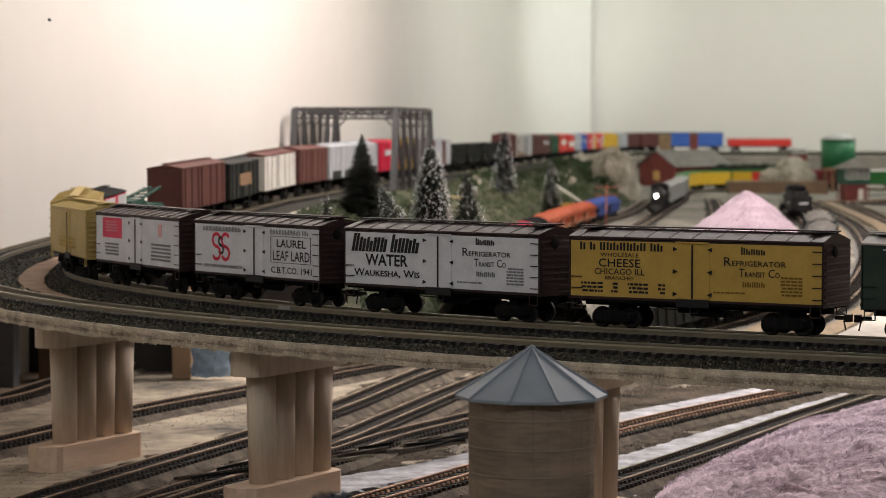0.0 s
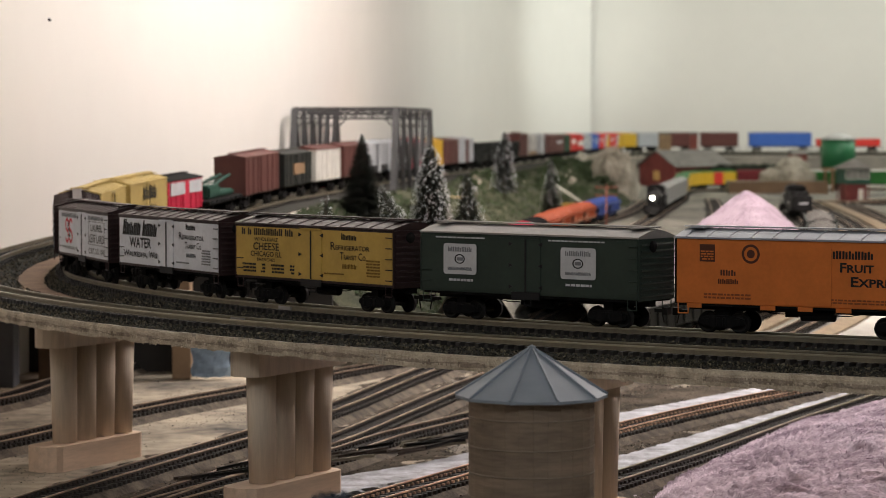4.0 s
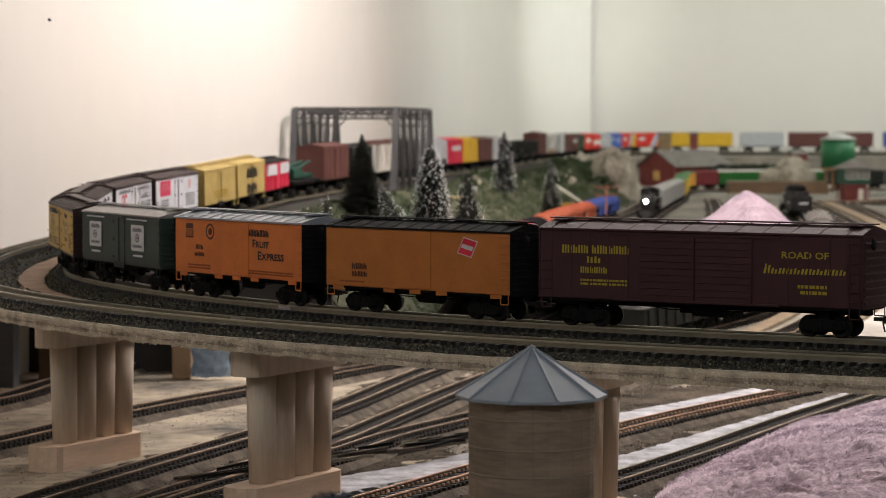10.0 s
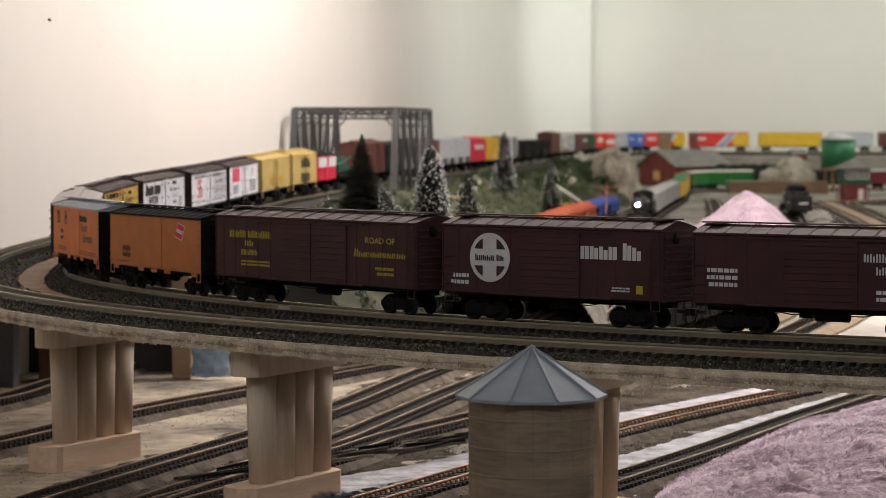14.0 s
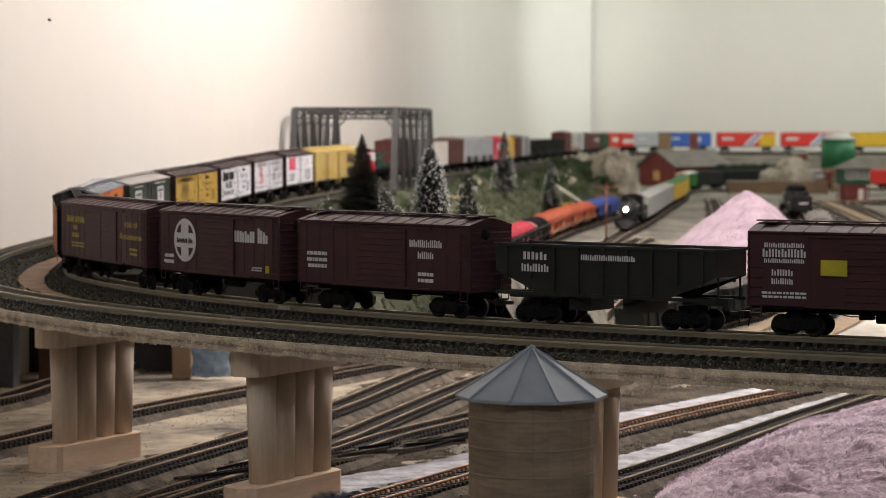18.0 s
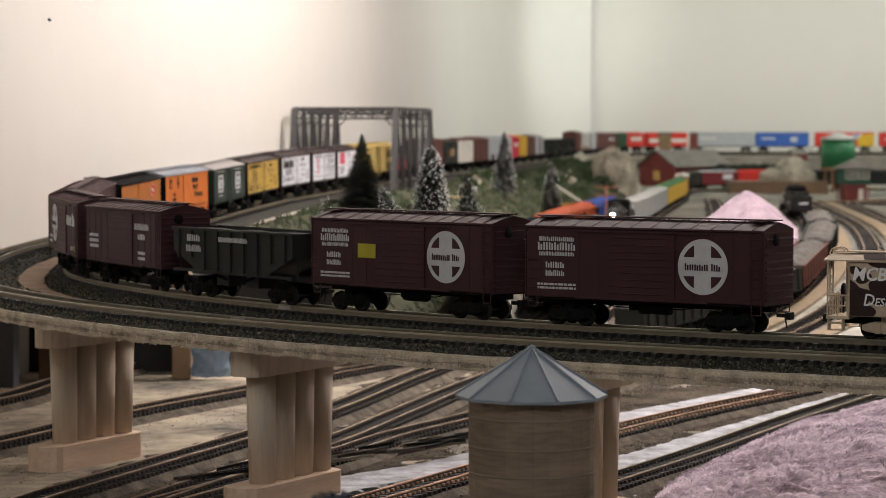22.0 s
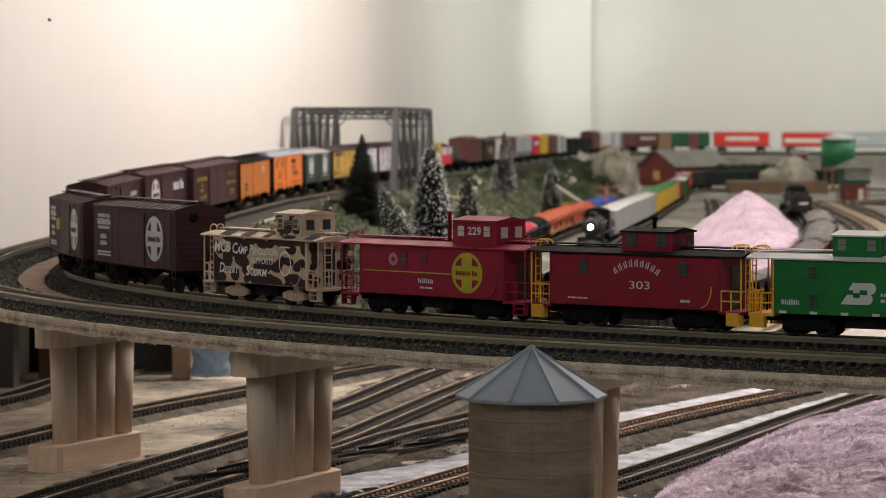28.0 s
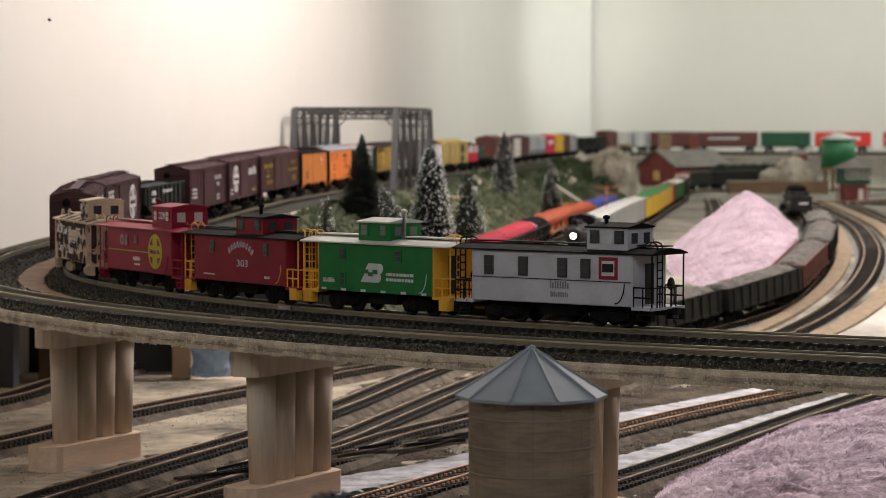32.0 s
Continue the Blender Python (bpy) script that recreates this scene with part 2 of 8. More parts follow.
WA, WD = Vector((-0.42, 2.0)), Vector((0.895, 6.1)).normalized()
w0 = WA - WD * 4.9
pts = [tuple(w0), tuple(WA), (-0.165, 3.74)]
for q0, q1, q2, n in (((-0.150, 3.84), (-0.126, 4.0), (-0.112, 4.2), 6), ((0.050, 6.6), (0.120, 7.6), (0.466, 8.08), 16)):
    for i in range(n + 1):
        u = i / n
        pts.append(tuple(Vector(q0) * (1 - u) ** 2 + Vector(q1) * 2 * u * (1 - u) + Vector(q2) * u * u))
wall_strip("wall_left", pts, "cream painted wall curving into the far corner")
wall_strip("wall_far", [(0.467, 8.10), (1.5, 8.10), (3.6, 8.10)], "plain off-white far wall")
wall_strip("wall_right", [(3.5, 8.2), (3.5, -2.6)], "plain off-white side wall")
wall_strip("wall_back", [(3.6, -2.5), (-2.2, -2.5)], "plain off-white wall")


# old nail marks on the wall
for x, y, z in ((-0.3635, 2.374, 0.203),):
    bm = B()
    rod(bm, (x - 0.004, y + 0.0006, z), (x + 0.001, y - 0.0002, z - 0.0004), 0.0012, 8)
    structure(part("nail_mark", bm, BLACK), "small dark nail in the painted wall", "nail")


# ---- track ----
def ribbon(bm, f, s0, s1, o0, o1, z0, z1, step=0.02):
    """A flat bar that follows the line f between two offsets and two heights."""
    n = max(2, int((s1 - s0) / step))
    prev = None
    for i in range(n + 1):
        s = s0 + (s1 - s0) * i / n
        a, _ = f(s, o0)
        b, _ = f(s, o1)
        vs = [bm.verts.new((p.x, p.y, p.z + z)) for p, z in ((a, z0), (b, z0), (b, z1), (a, z1))]
        if prev:
            for k in range(4):
                bm.faces.new((prev[k], prev[(k + 1) % 4], vs[(k + 1) % 4], vs[k]))
        else:
            bm.faces.new(vs[::-1])
        prev = vs
    bm.faces.new(prev)


def bed(bm, f, s0, s1, half_top, half_foot, z0, z1, off=0.0, step=0.02, rough=0.0006):
    n = max(2, int((s1 - s0) / step))
    prev = None
    for i in range(n + 1):
        s = s0 + (s1 - s0) * i / n
        vs = []
        for o, z in ((-half_foot, z0), (-half_top, z1), (0, z1), (half_top, z1), (half_foot, z0)):
            p, _ = f(s, off + o)
            vs.append(bm.verts.new((p.x + random.uniform(-rough, rough), p.y + random.uniform(-rough, rough), p.z + z + random.uniform(-rough, rough) * 0.5)))
        if prev:
            for k in range(4):
                bm.faces.new((prev[k], prev[k + 1], vs[k + 1], vs[k]))
        prev = vs
    bmesh.ops.recalc_face_normals(bm, faces=bm.faces)


def tie_mesh(name="tie"):
    bm = B()
    box(bm, -0.0013, 0.0013, -0.0155, 0.0155, -0.0058, -0.0029)
    me = bpy.data.meshes.new(name)
    bm.to_mesh(me)
    bm.free()
    me.materials.append(TIE)
    return me


TIE_ME = tie_mesh()


def track(name, f, s0, s1, label, off=0.0, single=None, rail=None, pitch=0.0072, half=0.0162, foot=0.0235, z0=-0.0126, bedmat=None):
    """Rails, ties and roadbed along the line f; ties between the runs in single are parts of their own."""
    root = structure(new(name), label, "track")
    bm = B()
    bed(bm, f, s0, s1, half, foot, z0, -0.0052, off)
    part("roadbed", bm, bedmat or BALLAST, root)
    for o in (-0.0088, 0.0088):
        bm = B()
        w_ = 0.0005 if rail else 0.0007
        ribbon(bm, f, s0, s1, off + o - w_, off + o + w_, -0.0008, 0.0, 0.02)
        head = part("rail", bm, rail or RAIL, root)
        bm = B()
        ribbon(bm, f, s0, s1, off + o - 0.0004, off + o + 0.0004, -0.0026, -0.0008, 0.02)
        ribbon(bm, f, s0, s1, off + o - 0.0011, off + o + 0.0011, -0.0030, -0.0026, 0.02)
        part("rail_web", bm, RAILWEB if rail else BRASSWEB, head)
    rest, beads = B(), B()
    n = int((s1 - s0) / pitch)
    for i in range(n):
        s = s0 + (i + 0.5) * pitch
        p, d = f(s, off)
        m = Matrix.Translation(p) @ Matrix.Rotation(math.atan2(d.y, d.x) + random.uniform(-0.03, 0.03), 4, "Z")
        if single and single[0] <= s <= single[1]:
            ob = new("tie", TIE_ME)
            ob.parent, ob.matrix_basis = root, m
        else:
            box(rest, -0.0013, 0.0013, -0.0155, 0.0155, -0.0058, -0.0029, m)
            if rail:
                for o in (-0.0104, -0.0072, 0.0072, 0.0104):
                    box(beads if rail is COPPER else rest, -0.0010, 0.0010, o - 0.0007, o + 0.0007, -0.0029, -0.0015, m)
    if beads.verts:
        tagged(part("rail_clips", beads, COPPER, root), kind="stuff")
    else:
        beads.free()
    if rest.verts:
        tagged(part("ties", rest, mat("yard_tie", (0.026, 0.020, 0.016), 0.7, var=0.4, scale=90) if rail else TIE, root), kind="stuff")
    else:
        rest.free()
    return root


def main(s, off=0.0):
    return on_line(s, off)


track("track_inner", main, -1.6, 8.6, "brass-railed track the freight train runs on", single=(-0.1, 0.85), pitch=0.0058)


OUTER_DROP = 0.0040


def outer(s, off=0.0):
    """The outer track, laid a little lower than the main line."""
    u = min(1, max(0, (s - 0.1) / 0.8))
    v = min(1, max(0, (1.9 - s) / 0.7))
    p, d = on_line(s, off + 0.052 + 0.028 * u * u * (3 - 2 * u) * v * v * (3 - 2 * v))
    p.z -= OUTER_DROP
    return p, d


track("track_outer", outer, -1.6, 5.0, "empty outer track on dark ballast", single=(-0.15, 0.85), pitch=0.0058, z0=-0.0126 + OUTER_DROP)

# plywood deck under both tracks, with a ragged sawn edge
bm = B()
ribbon(bm, outer, -1.6, 5.2, -0.088, 0.0250, -0.0202 + OUTER_DROP, -0.0124 + OUTER_DROP, 0.01)
for v in bm.verts:
    v.co += Vector((random.uniform(-1, 1), random.uniform(-1, 1), random.uniform(-0.5, 0.5))) * 0.0004
structure(part("deck", bm, PLY), "rough sawn plywood deck carrying two tracks", "deck")
bm = B()
ribbon(bm, outer, 0.15, 1.85, -0.058, -0.0345, -0.0126 + OUTER_DROP, -0.0116 + OUTER_DROP, 0.01)
structure(part("dirt_bed", bm, mat("brown_dirt", (0.31, 0.21, 0.145), 0.95, scale=60, bump=0.8, bscale=400, colour2=(0.17, 0.115, 0.08))), "brown dirt spread between the two tracks", "dirt")
bm = B()
ribbon(bm, outer, 0.10, 1.90, -0.0350, -0.0200, -0.0126 + OUTER_DROP, -0.0104 + OUTER_DROP, 0.01)
for v in bm.verts:
    v.co += Vector((random.uniform(-1, 1), random.uniform(-1, 1), random.uniform(-0.3, 0.3))) * 0.0012
structure(part("ballast_shoulder", bm, BALLAST), "dark ballast spilled beside the outer track", "ballast")
# torn layers along the sawn edge of the deck
random.seed(17)
for k, (za, zb, m_) in enumerate(((-0.0003, 0.0026, "light"), (0.0018, 0.0042, "dark"), (0.0034, 0.0062, "light"), (0.0055, 0.0077, "pale"))):
    bm = B()
    prev = None
    for i in range(2200):
        s = -0.16 + 1.40 * i / 2199
        o = 0.0251 + 0.0011 * max(0, noise.noise(Vector((s * 45, k * 7, 1))) + 0.15) + random.uniform(0, 0.0003) + 0.0006 * max(0, noise.noise(Vector((s * 260, k * 3, 5))))
        e0, e1 = (0.0011 * noise.fractal(Vector((s * 38, k * 11 + c, 3)), 0.8, 2.2, 4) + random.uniform(-0.00015, 0.00015) for c in (0, 5))
        p, _d = outer(s, o)
        q, _d = outer(s, 0.0246)
        z = p.z - 0.0202 + OUTER_DROP
        row = [bm.verts.new((c.x, c.y, z + h)) for c, h in ((q, za), (p, max(za + e0, -0.0009)), (p, min(zb + e1, 0.0077)), (q, min(zb, 0.0077)))]
        if prev:
            for j in range(3):
                bm.faces.new((prev[j], prev[j + 1], row[j + 1], row[j]))
        prev = row
    bmesh.ops.recalc_face_normals(bm, faces=bm.faces)
    c1, c2 = {"light": ((0.64, 0.56, 0.44), (0.33, 0.275, 0.205)), "dark": ((0.42, 0.35, 0.28), (0.17, 0.135, 0.10)), "pale": ((0.70, 0.63, 0.50), (0.42, 0.36, 0.27))}[m_]
    structure(part("deck_ply", bm, mat("torn_ply_" + m_, c1, 0.9, scale=110, bump=1.0, bscale=600, colour2=c2)), "torn wood layer on the deck's sawn edge", "deck")
# loose ballast on the shoulders, and splinters on the sawn edge
random.seed(3)
bm = B()
for _ in range(36000):
    s = random.uniform(-0.12, 1.15)
    u = random.random()
    q = random.uniform(0.0005, 0.0013)
    if random.random() < 0.75:
        p, d = outer(s, 0.0164 + 0.0072 * u)
        z = -0.0052 - 0.0032 * u
    else:
        p, d = outer(s, random.choice((-1, 1)) * random.uniform(0.0156, 0.019))
        z = -0.0052
    if random.random() < 0.12:
        p, d = outer(s, random.uniform(-0.0365, -0.018))
        z = -0.0098 + OUTER_DROP
    elif random.random() < 0.45:
        u = random.random()
        p, d = main(s, random.choice((-1, 1, 1)) * (0.0160 + 0.0072 * u))
        z = -0.0050 - 0.0060 * u
    c = p + Vector((0, 0, z))
    vs = [bm.verts.new(c + Vector((random.uniform(-q, q), random.uniform(-q, q), random.uniform(-q, q)))) for _k in range(4)]
    for f in ((0, 1, 2), (0, 2, 3), (0, 3, 1), (1, 3, 2)):
        bm.faces.new([vs[k] for k in f])
tagged(part("ballast_grains", bm, grains("ballast_grain", (0.013, 0.0135, 0.010), (0.175, 0.150, 0.100))), "loose dark and tan ballast on the shoulder", "ballast", kind="stuff")
bm = B()
for _ in range(420):
    s = random.uniform(-0.1, 1.15)
    p, d = outer(s, 0.0251)
    low = random.random() < 0.7
    z = (-0.0202 if low else -0.0124) + OUTER_DROP
    l, w = random.uniform(0.0010, 0.0035), random.uniform(0.0003, 0.0009)
    a = p + Vector((0, 0, z))
    n_ = Vector((-d.y, d.x, 0))
    vs = [bm.verts.new(a + d * l), bm.verts.new(a - d * l), bm.verts.new(a + d * random.uniform(-l, l) + n_ * random.uniform(0, 0.0006) + Vector((0, 0, -w * 1.6 if low else w * 0.7))), bm.verts.new(a - n_ * 0.001)]
    for f in ((0, 1, 2), (0, 2, 3), (0, 3, 1), (1, 3, 2)):
        bm.faces.new([vs[k] for k in f])
tagged(part("splinters", bm, grains("splinter_wood", (0.30, 0.25, 0.19), (0.62, 0.54, 0.42))), "torn wood fibres on the sawn plywood edge", "splinters", kind="stuff")
bm = B()
ribbon(bm, main, 5.2, 9.4, -0.06, 0.20, -0.0300, -0.0124, 0.02)
structure(part("shelf", bm, PLY), "plywood shelf along the far wall", "shelf")


def line_of(pts, dz=0.006, z=None):
    run, xyz = spline(pts)

    def f(s, off=0.0):
        x, y = np.interp(s, run, xyz[:, 0]), np.interp(s, run, xyz[:, 1])
        x1, y1 = np.interp(s + 0.012, run, xyz[:, 0]), np.interp(s + 0.012, run, xyz[:, 1])
        x0, y0 = np.interp(s - 0.012, run, xyz[:, 0]), np.interp(s - 0.012, run, xyz[:, 1])
        d = Vector((x1 - x0, y1 - y0, 0)).normalized()
        p = Vector((x, y, 0)) + off * Vector((-d.y, d.x, 0))
        p.z = (ground_z(p.y) if z is None else z) + dz
        return p, d
    return f, float(run[-1])


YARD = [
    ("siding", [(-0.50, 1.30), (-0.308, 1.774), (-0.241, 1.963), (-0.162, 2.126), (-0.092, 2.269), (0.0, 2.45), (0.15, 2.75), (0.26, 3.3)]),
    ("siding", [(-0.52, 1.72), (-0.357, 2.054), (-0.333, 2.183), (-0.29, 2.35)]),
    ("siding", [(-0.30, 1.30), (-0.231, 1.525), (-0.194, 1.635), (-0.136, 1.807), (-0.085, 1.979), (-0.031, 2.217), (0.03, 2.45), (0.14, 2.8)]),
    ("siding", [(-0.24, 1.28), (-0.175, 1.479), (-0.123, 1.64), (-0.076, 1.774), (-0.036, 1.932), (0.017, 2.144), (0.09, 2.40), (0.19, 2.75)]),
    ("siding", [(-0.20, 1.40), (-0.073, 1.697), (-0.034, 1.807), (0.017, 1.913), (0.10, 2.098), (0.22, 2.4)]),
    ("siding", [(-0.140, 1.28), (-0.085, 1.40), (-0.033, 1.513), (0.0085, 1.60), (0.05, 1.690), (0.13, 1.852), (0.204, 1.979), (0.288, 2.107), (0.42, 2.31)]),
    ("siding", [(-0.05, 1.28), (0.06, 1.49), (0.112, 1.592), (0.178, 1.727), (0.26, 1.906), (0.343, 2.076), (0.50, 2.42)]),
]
YARDBRASS = mat("rail_pale_brass", (0.50, 0.43, 0.31), 0.4, 0.85, var=0.2, scale=60)
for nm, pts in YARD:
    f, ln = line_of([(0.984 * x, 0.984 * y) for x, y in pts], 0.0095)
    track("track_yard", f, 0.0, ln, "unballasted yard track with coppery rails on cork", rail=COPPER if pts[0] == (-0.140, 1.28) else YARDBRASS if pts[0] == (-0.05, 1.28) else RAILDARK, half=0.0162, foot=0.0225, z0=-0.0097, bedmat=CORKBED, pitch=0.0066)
# white roadbed strips
for pts, w in (([(-0.135, 1.435), (-0.058, 1.575), (0.017, 1.676), (0.134, 1.913), (0.254, 2.098), (0.36, 2.28)], 0.022), ([(0.05, 1.53), (0.117, 1.674), (0.213, 1.859), (0.344, 2.107), (0.42, 2.26)], 0.012)):
    f, ln = line_of(pts, 0.0)
    bm = B()
    ribbon(bm, f, 0, ln, -w, w, 0.0005, 0.0025, 0.007)
    for v in bm.verts:
        v.co += Vector((random.uniform(-1, 1), random.uniform(-1, 1), 0)) * 0.0016
    structure(part("roadbed_strip", bm, WHITEROAD), "bare white foam roadbed strip", "roadbed")

# ---- water tank in front ----
def water_tank(x, y, zb):
    root = tagged(new("water_tank"), "round wooden water tank with blue-grey conical roof", "water tank")
    root.location = (x, y, zb)
    h, r = 0.115, 0.0260
    for i in range(28):
        a0, a1 = 2 * math.pi * (i + 0.006) / 28, 2 * math.pi * (i + 0.994) / 28
        bm = B()
        ps = [(rr * math.cos(a), rr * math.sin(a)) for rr, a in ((r - 0.002, a0), (r, a0), (r, a1), (r - 0.002, a1))]
        lo = [bm.verts.new((*p, 0)) for p in ps]
        hi = [bm.verts.new((*p, h)) for p in ps]
        for k in range(4):
            bm.faces.new((lo[k], lo[(k + 1) % 4], hi[(k + 1) % 4], hi[k]))
        bm.faces.new(hi)
        bm.faces.new(lo[::-1])
        part("stave", bm, TANKWOOD, root)
    bm = B()
    lathe(bm, [(0, 0.001), (r - 0.0015, 0.001), (r - 0.0015, h - 0.001), (0, h - 0.001)], 28)
    part("tank_core", bm, TANKWOOD, root)
    for z in (0.012, 0.03, 0.048, 0.062, 0.073, 0.083, 0.094, 0.106):
        bm = B()
        lathe(bm, [(r + 0.0000, z), (r + 0.00016, z), (r + 0.00016, z + 0.0007), (r, z + 0.0007)], 40)
        part("hoop", bm, mat("hoop_brown", (0.20, 0.16, 0.12), 0.7), root)
    n, R, hh = 10, 0.0315, 0.0195
    bm = B()
    lathe(bm, [(R, h - 0.0012), (R, h), (0.0004, h + hh)], n, smooth=False)
    part("roof", bm, TANKROOF, root)
    for i in range(n):
        a = 2 * math.pi * i / n
        bm = B()
        rod(bm, (R * math.cos(a), R * math.sin(a), h + 0.0003), (0, 0, h + hh + 0.0003), 0.0006, 5)
        part("roof_rib", bm, TANKROOF, root)
    bm = B()
    lathe(bm, [(0.0022, h + hh - 0.0015), (0.0016, h + hh + 0.0004), (0.0, h + hh + 0.0012)], 10)
    part("cap", bm, TANKROOF, root)
    return root


water_tank(0.0366, 1.055, -0.1208)


# ---- wooden piers ----
def pier(x, y, turn, h=0.0975):
    root = tagged(new("deck_pier"), "pale pine pier with four round columns on a rounded block", "pier", "deck piers")
    root.matrix_basis = pose(x, y, -0.118, rz=turn)
    def slab(z0, z1, L, w, dx=0.0):
        bm = B()
        pr = []
        for i in range(7):
            a = -math.pi / 2 + math.pi * i / 6
            pr.append((L / 2 - w / 2 * 0.7 + w / 2 * 0.7 * math.cos(a), w / 2 * math.sin(a)))
        for i in range(7):
            a = math.pi / 2 + math.pi * i / 6
            pr.append((-L / 2 + w / 2 * 0.7 + w / 2 * 0.7 * math.cos(a), w / 2 * math.sin(a)))
        lo = [bm.verts.new((p[0] + dx, p[1], z0)) for p in pr]
        hi = [bm.verts.new((p[0] + dx, p[1], z1)) for p in pr]
        k = len(pr)
        for i in range(k):
            bm.faces.new((lo[i], lo[(i + 1) % k], hi[(i + 1) % k], hi[i]))
        bm.faces.new(hi)
        bm.faces.new(lo[::-1])
        return bm
    part("footing", slab(0, 0.0165, 0.104, 0.026, -0.008), PINEFOOT, root)
    for i in range(4):
        bm = B()
        lathe(bm, [(0.0096, 0.0167), (0.0107, h - 0.0152)], 20)
        for v in bm.verts:
            v.co.y *= 0.74
            v.co.x = v.co.x + (-0.0318 + 0.0212 * i) * (0.97 + 0.06 * v.co.z / h)
        part("column", bm, PINE, root)
    part("cap", slab(h - 0.015, h, 0.108, 0.022), PINE, root)
    return root


for x, y in ((-0.2322, 1.692), (-0.0899, 1.504), (0.0745, 1.384)):
    pier(x, y, 62.0, h=0.118 - 0.0234)


# ---- foam hills ----
def hill(name, cx, cy, rx, ry, h, label, seed, zb=None, sharp=1.0, material=None, n=260, m=130, rasp=0.0036, fibres=0, turn=None):
    """A hill of rasped foam: a cone with a wandering foot, torn along streaks."""
    bm = B()
    rings = []
    base = ground_z(cy) if zb is None else zb
    for j in range(m + 1):
        u = j / m
        ring = []
        for i in range(n):
            a = 2 * math.pi * i / n
            k = 1 + 0.07 * noise.noise(Vector((math.cos(a) * 2 + seed, math.sin(a) * 2, 3)))
            x, y = rx * u * math.cos(a) * k, ry * u * math.sin(a) * k
            if turn is not None:
                # a rounded slab with a steep edge, turned to lie along the track
                sq = (abs(math.cos(a)) ** 3 + abs(math.sin(a)) ** 3) ** (-1 / 3)
                x, y = x * sq * math.cos(turn) - y * sq * math.sin(turn), x * sq * math.sin(turn) + y * sq * math.cos(turn)
            w = noise.fractal(Vector((x * 12 + seed, y * 12, 0)), 1.0, 2.0, 4)
            z = h * (1 - u) ** sharp * (1 + 0.12 * w) if turn is None else h * (1 - u ** 3.0) * (1 + 0.14 * w) - 0.011 * math.exp(-((x + 0.099) ** 2 + (y - 0.052) ** 2) / 0.0012)
            b0 = 0.9 * noise.noise(Vector((x * 14, y * 14, seed + 2)))
            p, q = x * math.cos(0.64 + b0) + y * math.sin(0.64 + b0), -x * math.sin(0.64 + b0) + y * math.cos(0.64 + b0)
            z += rasp * (0.9 * noise.fractal(Vector((p * 40, q * 210, seed)), 0.6, 2.1, 4) - 1.3 * max(0, noise.noise(Vector((p * 26, q * 80, seed + 9))) - 0.15)) - (0.004 if j == m else 0)
            if turn is not None:
                z += 0.0045 * noise.noise(Vector((x * 26, y * 26, seed + 5))) * (1 - u ** 4)
            ring.append(bm.verts.new((cx + x, cy + y, base + z)))
        rings.append(ring)
    for a, b in zip(rings, rings[1:]):
        for i in range(n):
            bm.faces.new((a[i], b[i], b[(i + 1) % n], a[(i + 1) % n])).smooth = fibres > 0
    bmesh.ops.remove_doubles(bm, verts=rings[0], dist=0.0005)
    bmesh.ops.recalc_face_normals(bm, faces=bm.faces)
    bm.normal_update()
    spots = [(v.co.copy(), v.normal.copy()) for v in bm.verts] if fibres else []
    ob = tagged(part(name, bm, material or PINKFOAM), label, "foam hill")
    if fibres:
        fb = B()
        for _ in range(fibres):
            v, nrm = random.choice(spots)
            a = 0.75 + random.gauss(0, 0.8)
            d = Vector((math.cos(a), math.sin(a), 0.45))
            d = (d - nrm * d.dot(nrm)).normalized() * random.uniform(0.002, 0.0065)
            t = nrm.cross(d).normalized() * random.uniform(0.0001, 0.00032)
            up = nrm * random.uniform(0.0004, 0.0012)
            vs = [fb.verts.new(c) for c in (v - d * 0.5 + up * 0.2, v + t + up, v + d * 0.5 + up * 0.3, v - t + up)]
            fb.faces.new(vs)
        tagged(part("fibres", fb, grains("foam_fibre", (0.26, 0.17, 0.25), (0.95, 0.84, 0.93)), ob), kind="stuff")
    return ob


hill("foam_hill", 0.358, 1.662, 0.322, 0.176, 0.0355, "rasped pink foam hill, rough and unpainted", 2.0, zb=-0.118, sharp=1.35, n=460, m=230, rasp=0.0032, fibres=40000, turn=1.131)
ob = hill("foam_hill", 0.359, 3.0, 0.135, 0.3125, 0.104, "pointed pale pink foam hill behind the main line", 7.0, zb=-0.076, sharp=1.0, rasp=0.0014, material=PALEFOAM)
# cut away where the curved track runs past its foot
for v in ob.data.vertices:
    edge = float(np.interp(v.co.y, [2.587, 2.77, 2.90, 3.12, 3.55], [0.295, 0.392, 0.428, 0.457, 0.515])) - 0.026
    if v.co.x > edge:
        v.co.z = max(-0.13, v.co.z - 6 * (v.co.x - edge))

bm = B()
for _ in range(2600):
    s, o = random.uniform(-0.30, 0.24), abs(random.gauss(0, 0.011))
    q = random.uniform(0.0003, 0.0012)
    x, y = 0.368 + 0.426 * s - 0.905 * (0.172 + o * 0.7), 1.706 + 0.905 * s + 0.426 * (0.172 + o * 0.7)
    if s < -0.16:
        x, y = x + random.uniform(0, 0.10), y - random.uniform(0.0, 0.04)
    c = Vector((x, y, ground_z(y) + 0.0007))
    vs = [bm.verts.new(c + Vector((random.uniform(-q, q) * 1.6, random.uniform(-q, q), random.uniform(0, q)))) for _k in range(4)]
    for t3 in ((0, 1, 2), (0, 2, 3), (0, 3, 1), (1, 3, 2)):
        bm.faces.new([vs[k2] for k2 in t3])
